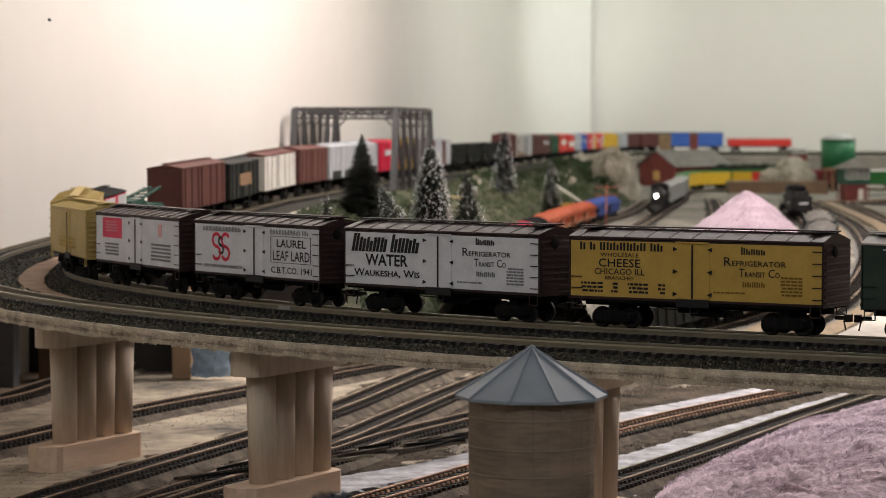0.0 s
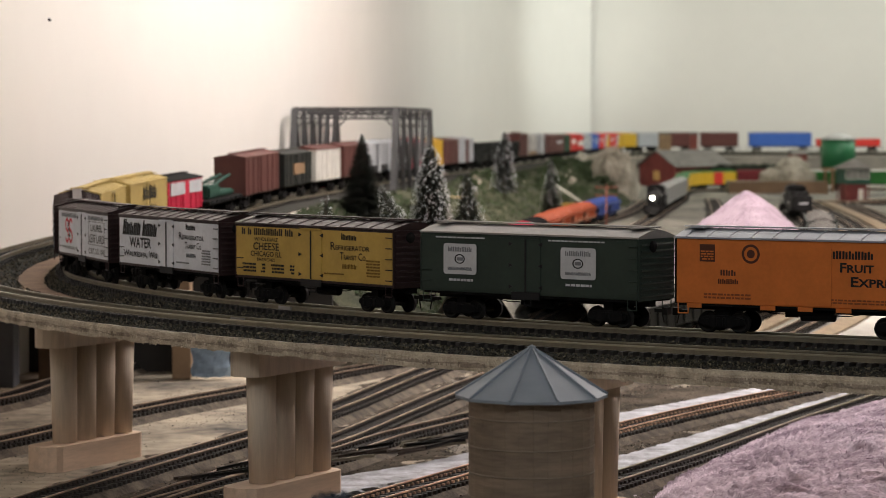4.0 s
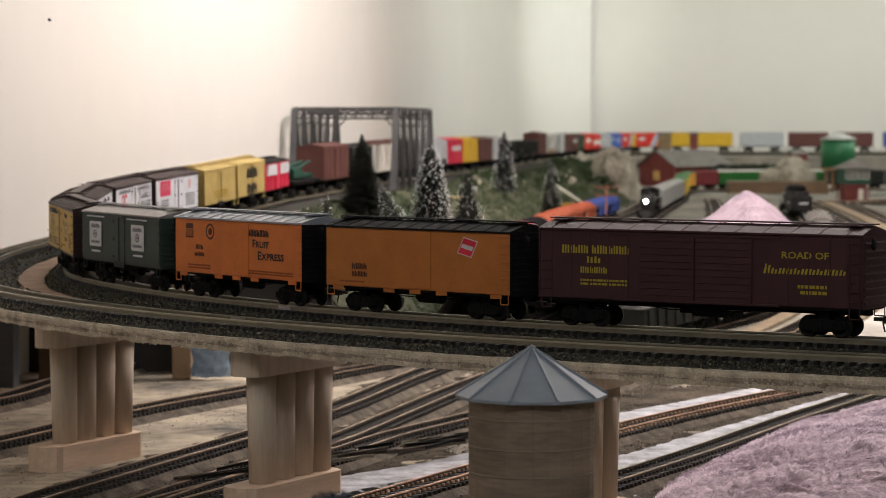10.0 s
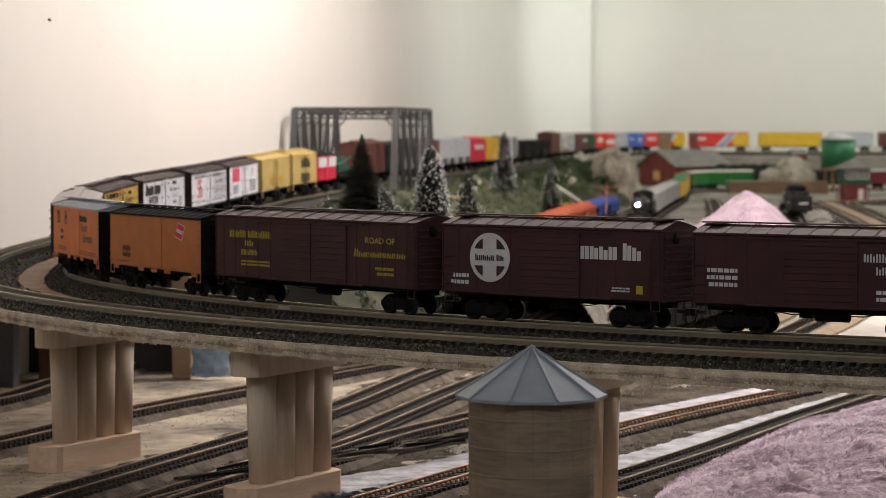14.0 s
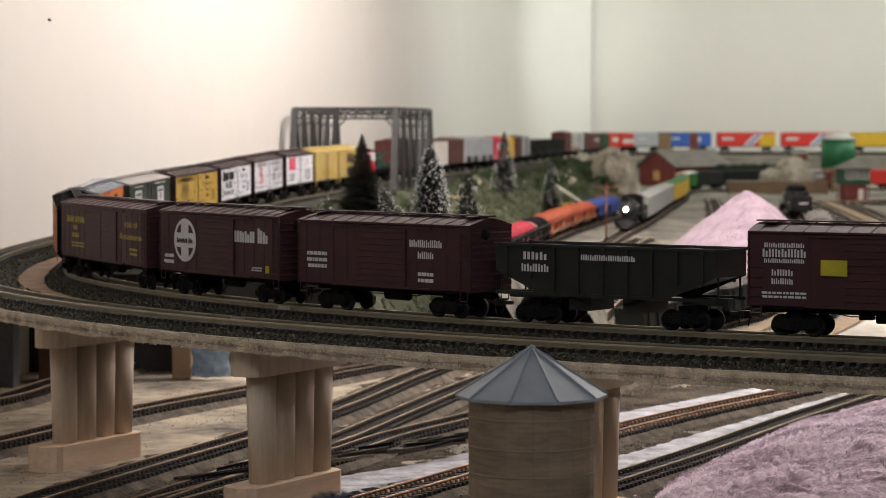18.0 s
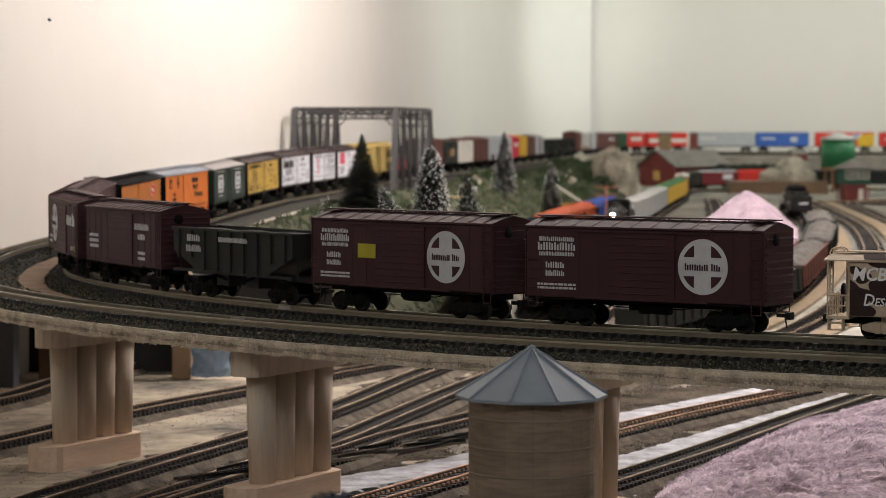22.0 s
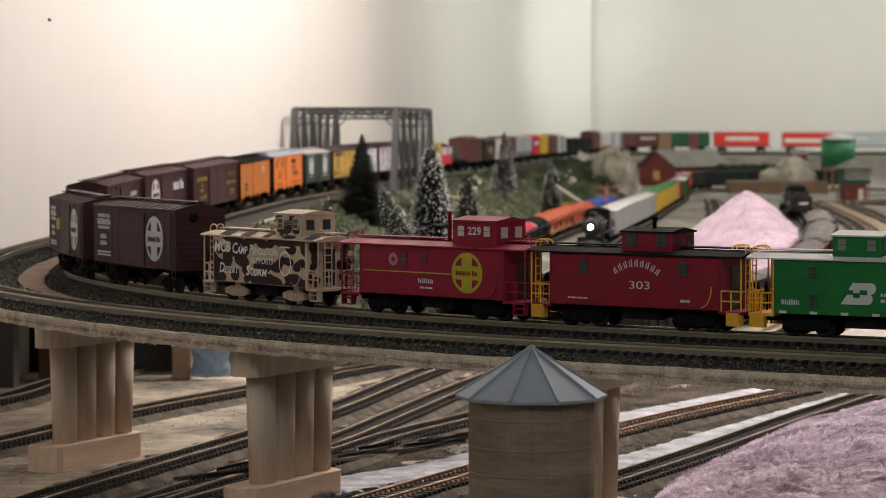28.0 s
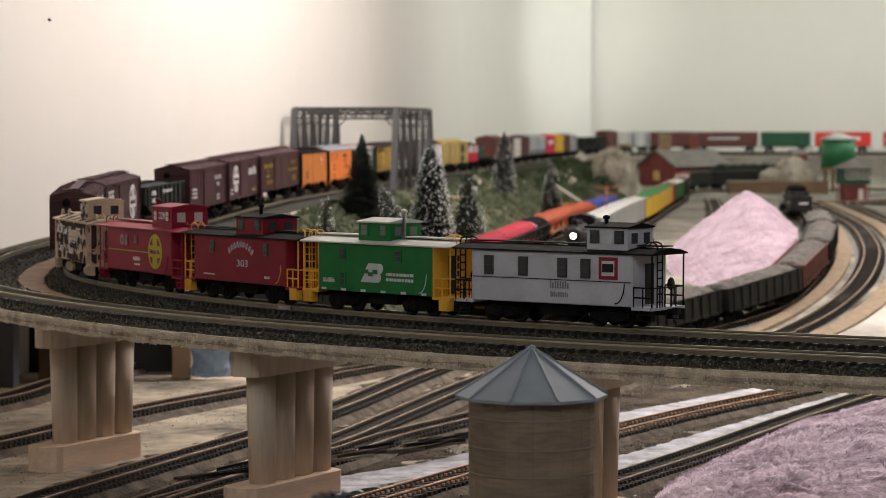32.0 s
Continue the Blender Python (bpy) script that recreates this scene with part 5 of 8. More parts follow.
def hopper(label, s, L, m_, ze=0.0400, root=None, load=True, name="hopper_car", deep=False):
    """An open hopper car; a deep one has full-depth sides and a heaped grey load."""
    lo = 0.0148 if deep else 0.026
    root = root or car_root(name, label, s, L)
    w = W
    t = 0.0009
    for side in (1, -1):
        bm = B()
        a, b = sorted((side * w / 2, side * (w / 2 - t)))
        pr = [(-L / 2, ze), (L / 2, ze), (L / 2, lo), (L * 0.30, 0.0145), (-L * 0.30, 0.0145), (-L / 2, lo)]
        v0 = [bm.verts.new((x, a, z)) for x, z in pr]
        v1 = [bm.verts.new((x, b, z)) for x, z in pr]
        for i in range(6):
            bm.faces.new((v0[i], v0[(i + 1) % 6], v1[(i + 1) % 6], v1[i]))
        bm.faces.new(v0)
        bm.faces.new(v1[::-1])
        bmesh.ops.recalc_face_normals(bm, faces=bm.faces)
        part("side", bm, m_, root)
        flat(root, "top_rim", -L / 2 - 0.0004, L / 2 + 0.0004, ze - 0.0012, ze + 0.0004, side * w / 2, side, m_, 0.0012)
        flat(root, "side_sill", -L / 2, L / 2, 0.0130, 0.0148, side * (w / 2 - 0.001), side, m_, 0.0014)
        for i in range(9):
            x = -L / 2 + L * (i + 0.5) / 9
            flat(root, "rib", x - 0.0008, x + 0.0008, 0.0145 if deep or abs(x) < L * 0.3 else 0.022, ze, side * w / 2, side, m_, 0.0013)
    for sgn in (1, -1):
        bm = B()
        box(bm, min(sgn * L / 2, sgn * (L / 2 - t)), max(sgn * L / 2, sgn * (L / 2 - t)), -w / 2 + t, w / 2 - t, lo, ze)
        a = [bm.verts.new((sgn * (L / 2 - t), y, lo)) for y in (-w / 2 + t, w / 2 - t)]
        b = [bm.verts.new((sgn * 0.010, y, 0.009)) for y in (w / 2 - t, -w / 2 + t)]
        bm.faces.new(a + b)
        part("slope_sheet", bm, m_, root)
        bm = B()
        box(bm, min(sgn * 0.010, sgn * 0.024), max(sgn * 0.010, sgn * 0.024), -0.012, 0.012, 0.0055, 0.0146)
        part("chute", bm, m_, root)
        truck(root, sgn * (L / 2 - 0.0225))
        coupler(root, sgn * L / 2, sgn)
        bm = B()
        for y in (-0.012, 0.012):
            rod(bm, (sgn * (L / 2 - 0.001), y, 0.0130), (sgn * (L / 2 - 0.001), y, 0.027), 0.0006, 5)
        box(bm, min(sgn * L / 2, sgn * L * 0.3), max(sgn * L / 2, sgn * L * 0.3), -0.003, 0.003, 0.0105, 0.0145)
        part("end_frame", bm, m_, root)
    if load:
        bm = B()
        n = 24
        rows = []
        for i in range(n + 1):
            row = []
            for j in range(7):
                x, y = -L / 2 + t + (L - 2 * t) * i / n, -w / 2 + t + (w - 2 * t) * j / 6
                z = ze - (0.0022 if deep else 0.0050) + (0.0075 if deep else 0.0045) * (1 - (2 * j / 6 - 1) ** 2) * (0.55 + 0.45 * abs(math.sin(i * 0.4))) * (0 if i in (0, n) else 1) + random.uniform(0, 0.0008)
                row.append(bm.verts.new((x, y, z)))
            rows.append(row)
        for i in range(n):
            for j in range(6):
                bm.faces.new((rows[i][j], rows[i + 1][j], rows[i + 1][j + 1], rows[i][j + 1]))
        part("coal_load", bm, mat("grey_load", (0.085, 0.078, 0.070), 0.95, var=0.6, scale=150, bump=1.0, bscale=500) if deep else mat("coal", (0.014, 0.014, 0.015), 0.95, var=0.5, scale=300, bump=1.0, bscale=600), root)
    return root


HOPBLACK = paint("hopper_black", (0.017, 0.019, 0.017))
r = hopper("black open hopper car loaded with coal, white lettering", -1.043, 0.137, HOPBLACK, 0.0405)
for side in (1, -1):
    blocks(r, 3, 0.0042, 0.016, lx(side, -0.042), 0.0345, CHALK, side * (W / 2 + 0.0012), side)
    blocks(r, 5, 0.0042, 0.018, lx(side, -0.042), 0.0280, CHALK, side * (W / 2 + 0.0012), side)
    blocks(r, 12, 0.0030, 0.034, lx(side, 0.004), 0.0345, CHALK, side * (W / 2 + 0.0012), side)

for s, tag in ((-1.199, True), (-1.362, False)):
    r = boxcar("oxide-brown boxcar with ringed cross emblem" + (" and yellow tack board" if tag else ""), s, 0.1425, BOXRED, 0.0500)
    for side in (1, -1):
        yb = side * (W / 2 + 0.0003)
        cross_emblem(r, 0.0365, 0.0315, 0.0146, side, CHALK, BOXRED, yb)
        blocks(r, 9, 0.0024, 0.022, lx(side, -0.052), 0.0440, CHALK, yb, side)
        blocks(r, 7, 0.0042, 0.024, lx(side, -0.052), 0.0400, CHALK, yb, side)
        blocks(r, 11, 0.0022, 0.022, lx(side, -0.052), 0.0360, CHALK, yb, side)
        blocks(r, 4, 0.0032, 0.012, lx(side, -0.053), 0.0300, CHALK, yb, side)
        blocks(r, 5, 0.0030, 0.012, lx(side, -0.053), 0.0255, CHALK, yb, side)
        bars(r, lx(side, -0.064), lx(side, -0.040), 0.0165, 0.0205, 2, CHALK, yb, side)
        if tag:
            flat(r, "tack_board", lx(side, -0.032), lx(side, -0.018), 0.0290, 0.0370, side * (W / 2), side, YELLOWINK, 0.0016)


# ---- cabooses ----
def railing(root, x0, x1, y, z0, z1, material):
    bm = B()
    for x in (x0, (x0 + x1) / 2, x1):
        rod(bm, (x, y, z0), (x, y, z1), 0.00045, 5)
    for z in (z1, (z0 + z1) / 2):
        rod(bm, (x0, y, z), (x1, y, z), 0.00045, 5)
    part("railing", bm, material, root)


def window(root, x, z, w, h, side, y, frame_mat, glass=None):
    fr = flat(root, "window", x - w / 2, x + w / 2, z - h / 2, z + h / 2, y, side, frame_mat, 0.0006)
    flat(fr, "pane", x - w / 2 + 0.0007, x + w / 2 - 0.0007, z - h / 2 + 0.0007, z - 0.0002, y + side * 0.0006, side, glass or GLASS, 0.00012)
    flat(fr, "pane", x - w / 2 + 0.0007, x + w / 2 - 0.0007, z + 0.0002, z + h / 2 - 0.0007, y + side * 0.0006, side, glass or GLASS, 0.00012)


def caboose(label, s, body_mat, roof_mat, end_mat, rail_mat, cup_u, wins, cup_mat=None, L=0.126, body=0.098, ze=0.0395, zs=0.0118, cup_l=0.026, cup_h=0.0135, win_frame=None, truck_mat=None, stack_u=None, shift=0.0, plain_cup=False, curve_mat=None, cup_glass=None, stack_h=0.0185, stack_mat=None):
    root = car_root("caboose", label, s, L, "caboose", "cabooses at the train's end")
    w = 0.0330
    bm = B()
    x0, x1 = -body / 2 + shift, body / 2 + shift
    box(bm, x0, x1, -w / 2, w / 2, zs, ze)
    bmesh.ops.bevel(bm, geom=bm.edges[:], offset=0.0004, segments=1, affect="EDGES")
    part("body", bm, body_mat, root)
    for sgn in (1, -1):
        xe = (x1 if sgn > 0 else x0)
        bm = B()
        a, b = sorted((xe + sgn * 0.0002, xe + sgn * 0.0008))
        box(bm, a, b, -w / 2 + 0.0002, w / 2 - 0.0002, zs, ze)
        part("end_wall", bm, end_mat, root)
        bm = B()
        a, b = sorted((xe + sgn * 0.0008, xe + sgn * 0.0012))
        box(bm, a, b, -0.0042, 0.0042, zs + 0.001, ze - 0.005)
        part("end_door", bm, GLASS if sgn < 0 else end_mat, root)
        bm = B()
        a, b = sorted((xe, sgn * L / 2))
        box(bm, a, b, -w / 2, w / 2, zs - 0.0015, zs)
        part("platform", bm, end_mat, root)
        for side in (1, -1):
            railing(root, xe + sgn * 0.001, sgn * (L / 2 - 0.0005), side * (w / 2 - 0.0008), zs, zs + 0.0105, rail_mat)
            bm = B()
            for i in range(2):
                z = zs - 0.0035 - 0.0035 * i
                a, b = sorted((sgn * (L / 2 - 0.001), sgn * (L / 2 - 0.0085)))
                box(bm, a, b, min(side * (w / 2 - 0.004), side * w / 2), max(side * (w / 2 - 0.004), side * w / 2), z - 0.0005, z)
            for xx in (sgn * (L / 2 - 0.001), sgn * (L / 2 - 0.0085)):
                box(bm, xx - 0.0003, xx + 0.0003, min(side * (w / 2 - 0.004), side * w / 2), max(side * (w / 2 - 0.004), side * w / 2), zs - 0.0075, zs)
            part("steps", bm, rail_mat, root)
            if rail_mat is CABYELLOW:
                flat(root, "step_panel", sgn * (L / 2 - 0.0015), sgn * (L / 2 - 0.0080), zs - 0.0075, zs - 0.0005, side * (w / 2 - 0.0001), side, rail_mat, 0.0003)
            bm = B()
            rod(bm, (sgn * (L / 2 - 0.0005), side * (w / 2 - 0.0008), zs), (sgn * (L / 2 - 0.0005), side * (w / 2 - 0.0008), ze + 0.001), 0.0005, 5)
            part("post", bm, rail_mat, root)
        bm = B()
        rod(bm, (sgn * (L / 2 - 0.0004), -w / 2 + 0.0008, zs + 0.0105), (sgn * (L / 2 - 0.0004), w / 2 - 0.0008, zs + 0.0105), 0.0004, 5)
        for y in (-0.008, -0.003, 0.003, 0.008):
            rod(bm, (sgn * (L / 2 - 0.0004), y, zs), (sgn * (L / 2 - 0.0004), y, zs + 0.0105), 0.0004, 5)
        part("end_railing", bm, rail_mat, root)
        bm = B()
        for y in (0.006, 0.011):
            rod(bm, (sgn * (L / 2 - 0.0002), y, zs), (sgn * (L / 2 - 0.0002), y, ze + 0.0045), 0.0004, 5)
            prev = Vector((sgn * (L / 2 - 0.0002), y, ze + 0.0045))
            for i in range(1, 6):
                a = math.pi * i / 5
                q = Vector((sgn * (L / 2 - 0.0042 + 0.0040 * math.cos(a)), y, ze + 0.0045 + 0.0025 * math.sin(a)))
                rod(bm, prev, q, 0.0004, 5)
                prev = q
        for i in range(7):
            z = zs + 0.003 + 0.0042 * i
            rod(bm, (sgn * (L / 2 - 0.0002), 0.006, z), (sgn * (L / 2 - 0.0002), 0.011, z), 0.0004, 5)
        part("end_ladder", bm, rail_mat, root)
        truck(root, sgn * (L / 2 - 0.0300), colour=truck_mat)
        coupler(root, sgn * (L / 2 - 0.002), sgn)
        bm = B()
        lathe(bm, [(0, 0), (0.0034, 0), (0.0034, 0.0006), (0, 0.0006)], 12, Matrix.Translation((sgn * (L / 2 - 0.002), -0.006, zs + 0.012)) @ Matrix.Rotation(math.pi / 2, 4, "Y"))
        rod(bm, (sgn * (L / 2 - 0.0018), -0.006, zs), (sgn * (L / 2 - 0.0018), -0.006, zs + 0.012), 0.0005, 5)
        part("brake_wheel", bm, BLACK, root)
    bm = B()
    hw = w / 2 + 0.0012
    prism(bm, [(-hw, ze + 0.0001), (hw, ze + 0.0001), (hw, ze + 0.0009), (hw * 0.55, ze + 0.0028), (0, ze + 0.0036), (-hw * 0.55, ze + 0.0028), (-hw, ze + 0.0009)], -L / 2 - 0.001, L / 2 + 0.001)
    part("roof", bm, roof_mat, root)
    cx = -cup_u
    bm = B()
    cw = 0.0250
    box(bm, cx - cup_l / 2, cx + cup_l / 2, -cw / 2, cw / 2, ze + 0.0015, ze + 0.0015 + cup_h)
    part("cupola", bm, cup_mat or body_mat, root)
    bm = B()
    z = ze + 0.0016 + cup_h
    prism(bm, [(-cw / 2 - 0.001, z), (cw / 2 + 0.001, z), (cw / 2 + 0.001, z + 0.0008), (0, z + 0.0028), (-cw / 2 - 0.001, z + 0.0008)], cx - cup_l / 2 - 0.001, cx + cup_l / 2 + 0.001)
    part("cupola_roof", bm, roof_mat, root)
    for side in (1, -1):
        for dx in ((-cup_l * 0.30, cup_l * 0.30) if not plain_cup else (side * cup_l * 0.30,)):
            window(root, cx + dx, ze + 0.0020 + cup_h * 0.58, 0.0058, 0.0070, side, side * cw / 2, win_frame or body_mat, cup_glass)
        for u, z, ww, hh in wins:
            window(root, lx(side, u) + shift, z, ww, hh, side, side * w / 2, win_frame or body_mat)
        bm = B()
        xx = lx(side, body / 2 - 0.004)
        tube(bm, [(xx + 0.006 * (1 - math.sin(math.pi / 2 * i / 6)) * side, side * (w / 2 + 0.0006), zs + 0.0015 + 0.011 * (1 - math.cos(math.pi / 2 * i / 6))) for i in range(7)], 0.00035, 4)
        part("handrail", bm, curve_mat or rail_mat, root)
    for dx in (-cup_l * 0.5 - 0.0003, cup_l * 0.5 + 0.0003):
        for y in (-0.006, 0.006):
            bm = B()
            box(bm, cx + dx - 0.0002, cx + dx + 0.0002, y - 0.0028, y + 0.0028, ze + 0.0015 + cup_h * 0.35, ze + 0.0015 + cup_h * 0.8)
            part("cupola_pane", bm, cup_glass or GLASS, root)
    for sgn in (1, -1):
        a, b = sorted((cx + sgn * (cup_l / 2 + 0.001), sgn * (L / 2)))
        bm = B()
        box(bm, a, b, -0.0045, 0.0045, ze + 0.0042, ze + 0.0049)
        part("roofwalk", bm, roof_mat, root)
    su = stack_u if stack_u is not None else cup_u - 0.02
    bm = B()
    lathe(bm, [(0.0011, ze + 0.002), (0.0011, ze + stack_h), (0.0020, ze + stack_h), (0.0020, ze + stack_h + 0.0015), (0, ze + stack_h + 0.0021)], 10, Matrix.Translation((-su, 0.004, 0)))
    part("chimney", bm, stack_mat or BLACK, root)
    bm = B()
    box(bm, -L / 2 + 0.004, L / 2 - 0.004, -0.003, 0.003, zs - 0.0045, zs - 0.0005)
    box(bm, -0.014, 0.010, 0.004, 0.012, zs - 0.0065, zs - 0.0005)
    box(bm, -0.010, 0.012, -0.012, -0.005, zs - 0.0065, zs - 0.0005)
    part("underframe", bm, BLACK, root)
    return root


CW = 0.0330 / 2
# camouflage caboose
HANDWHITE = paint("hand_lettering_white", (0.85, 0.85, 0.84))
r = caboose("tan and brown camouflage caboose with white hand lettering", -1.526, CAMOTAN, CAMOTAN, CAMOTAN, CAMOTAN, 0.026, [], truck_mat=CAMOTAN, stack_u=-0.003, stack_h=0.008, stack_mat=CAMOTAN, body=0.098, L=0.122)
random.seed(5)
for side in (1, -1):
    for i in range(21):
        u, z = -0.044 + 0.0147 * (i % 7) + random.uniform(-0.003, 0.003), (0.0160, 0.0255, 0.0355)[i // 7] + random.uniform(-0.003, 0.003)
        bm = B()
        n = 28
        ph = random.uniform(0, 6)
        rr = random.uniform(0.0032, 0.0056)
        vs = []
        for k in range(n):
            a = 2 * math.pi * k / n
            q = rr * (1 + 0.42 * math.sin(2 * a + ph) + 0.26 * math.sin(3 * a + 2 * ph))
            vs.append(bm.verts.new((min(0.0485, max(-0.0485, lx(side, u) + 1.7 * q * math.cos(a))), side * (CW + 0.00010 + i * 0.000005), min(0.0392, max(0.0122, z + q * math.sin(a))))))
        bm.faces.new(vs)
        bmesh.ops.recalc_face_normals(bm, faces=bm.faces)
        part("camouflage_patch", bm, CAMOBROWN, r)
    for i in range(9):
        u, z, rr = 0.026 + random.uniform(-0.010, 0.010), random.uniform(0.043, 0.053), random.uniform(0.002, 0.0035)
        bm = B()
        vs = [bm.verts.new((max(-0.0385, min(-0.0135, -u + 1.3 * rr * math.cos(k * 0.698) * (1 + 0.3 * math.sin(k)))), side * (0.0125 + 0.0001 + i * 0.00001), min(0.0540, max(0.0412, z + rr * math.sin(k * 0.698)))))  for k in range(9)]
        bm.faces.new(vs)
        bmesh.ops.recalc_face_normals(bm, faces=bm.faces)
        part("camouflage_patch", bm, CAMOBROWN, r)
    lettering(r, "489", 0.0062, -0.0260, 0.0492, INK, side * 0.0128, side, 1.0)
    for i in range(5):
        xx = -0.052 + 0.022 * i
        bm = B()
        w_ = random.uniform(0.004, 0.007)
        vs = [bm.verts.new((xx + dx, side * yy, 0.0396 + 0.0037 * (1 - yy / 0.0177) + 0.0003)) for dx, yy in ((-w_, 0.0176), (w_ * 0.7, 0.0176), (w_ * 1.1, 0.010), (-w_ * 0.3, 0.006))]
        for v in vs:
            v.co.z = 0.0405 + (0.0177 - abs(v.co.y)) * 0.27 + 0.0004
        bm.faces.new(vs)
        part("camouflage_patch", bm, CAMOBROWN, r)
    yh = side * (CW + 0.0007)
    fit_text(r, "MCB", -0.0375, 0.0335, 0.0175, 0.0068, HANDWHITE, yh, side, 0.02, slant=0.18)
    fit_text(r, "Camp", -0.0185, 0.0330, 0.0165, 0.0068, HANDWHITE, yh, side, 0.012, slant=0.18, small=0.68)
    fit_text(r, "Pendleton", 0.0065, 0.0328, 0.0290, 0.0060, HANDWHITE, yh, side, 0.004, slant=0.15, small=0.70)
    fit_text(r, "SUPPORTS", 0.0050, 0.0262, 0.0230, 0.0038, HANDWHITE, yh, side, 0.008, slant=0.18)
    fit_text(r, "Desert", -0.0305, 0.0205, 0.0200, 0.0062, HANDWHITE, yh, side, 0.010, slant=0.18, small=0.66)
    fit_text(r, "Storm", -0.0010, 0.0198, 0.0215, 0.0062, HANDWHITE, yh, side, 0.016, slant=0.18, small=0.74)
    disc(r, "ring_mark", lx(side, 0.029), 0.0255, 0.0062, side * (CW + 0.0007), side, HANDWHITE, inner=0.0054, rz=1.2)
    flat(r, "stroke_mark", lx(side, 0.024), lx(side, 0.034), 0.0350, 0.0357, side * (CW + 0.0007), side, HANDWHITE)
for sgn in (1, -1):
    for i in range(6):
        bm = B()
        yc, zc, rr = (-0.011, 0.011)[i % 2], 0.016 + 0.0085 * (i // 2), 0.0030 + 0.0006 * (i % 3)
        vs = []
        for k in range(20):
            a = 2 * math.pi * k / 20
            q = rr * (1 + 0.35 * math.sin(2 * a + i) + 0.2 * math.sin(3 * a))
            vs.append(bm.verts.new((sgn * (0.0499 + 0.00002 * i), max(-0.0160, min(0.0160, yc + q * math.cos(a))), zc + 1.2 * q * math.sin(a))))
        bm.faces.new(vs)
        bmesh.ops.recalc_face_normals(bm, faces=bm.faces)
        part("camouflage_patch", bm, CAMOBROWN, r)
# red caboose with yellow emblem
# Cupola panes are opaque; light seen through them is put in as pale colour.
r = caboose("bright red caboose with round yellow cross emblem", -1.675, CABRED, CABRED, CABRED, CABRED, 0.030, [(-0.020, 0.032, 0.005, 0.0085), (-0.004, 0.033, 0.005, 0.006)], stack_u=0.004, stack_mat=CABRED, L=0.140, body=0.108, cup_l=0.032, cup_glass=mat("window_pale_lit", (0.50, 0.46, 0.44), 0.3, var=0.1))
for side in (1, -1):
    yb = side * CW
    cross_emblem(r, 0.028, 0.0262, 0.0113, side, YELLOWINK, CABRED, yb)
    flat(r, "yellow_stripe", lx(side, -0.052), lx(side, 0.016), 0.0248, 0.0254, yb, side, YELLOWINK)
    disc(r, "round_emblem", lx(side, -0.028), 0.0320, 0.0036, yb, side, paint("lettering_pink", (0.36, 0.20, 0.23)), inner=0.0014)
    blocks(r, 4, 0.0026, 0.012, lx(side, -0.003), 0.0205, CHALK, yb, side)
    bars(r, lx(side, -0.008), lx(side, 0.002), 0.0158, 0.0175, 1, CHALK, yb, side)
    fit_text(r, "229", side * 0.0300, 0.0495, 0.0098, 0.0046, CHALK, side * 0.0125, side, 0.02)
# maroon caboose, number 303
r = caboose("maroon caboose with black roof and yellow end rails", -1.810, CABDARK, BLACK, CABDARK, CABYELLOW, 0.006, [(-0.030, 0.0330, 0.0048, 0.0075), (0.030, 0.0330, 0.0048, 0.0075)], cup_mat=CABDARK, stack_u=0.006, L=0.128, body=0.102, cup_l=0.030, cup_h=0.0103, curve_mat=CABYELLOW, win_frame=paint("frame_green", (0.03, 0.06, 0.04)))
for side in (1, -1):
    for i in range(9):
        a = (i - 4) * 0.165
        bm = B()
        box(bm, -0.0009, -0.0003, -0.00005, 0.0001, -0.0019, 0.0019)
        box(bm, 0.0004, 0.0009, -0.00005, 0.0001, -0.0019, 0.0012)
        ob = part("name_bar", bm, CHALK, r)
        ob.matrix_basis = Matrix.Translation((lx(side, 0.002) + 0.021 * math.sin(a), side * (CW + 0.0001), 0.0150 + 0.0205 * math.cos(a))) @ Matrix.Rotation(a, 4, "Y")
    lettering(r, "303", 0.0060, lx(side, 0.004), 0.0235, CHALK, side * CW, side, 1.5)
    bars(r, lx(side, -0.040), lx(side, -0.028), 0.0150, 0.0165, 1, CHALK, side * CW, side)
    bars(r, lx(side, 0.028), lx(side, 0.034), 0.0150, 0.0175, 1, CHALK, side * CW, side)
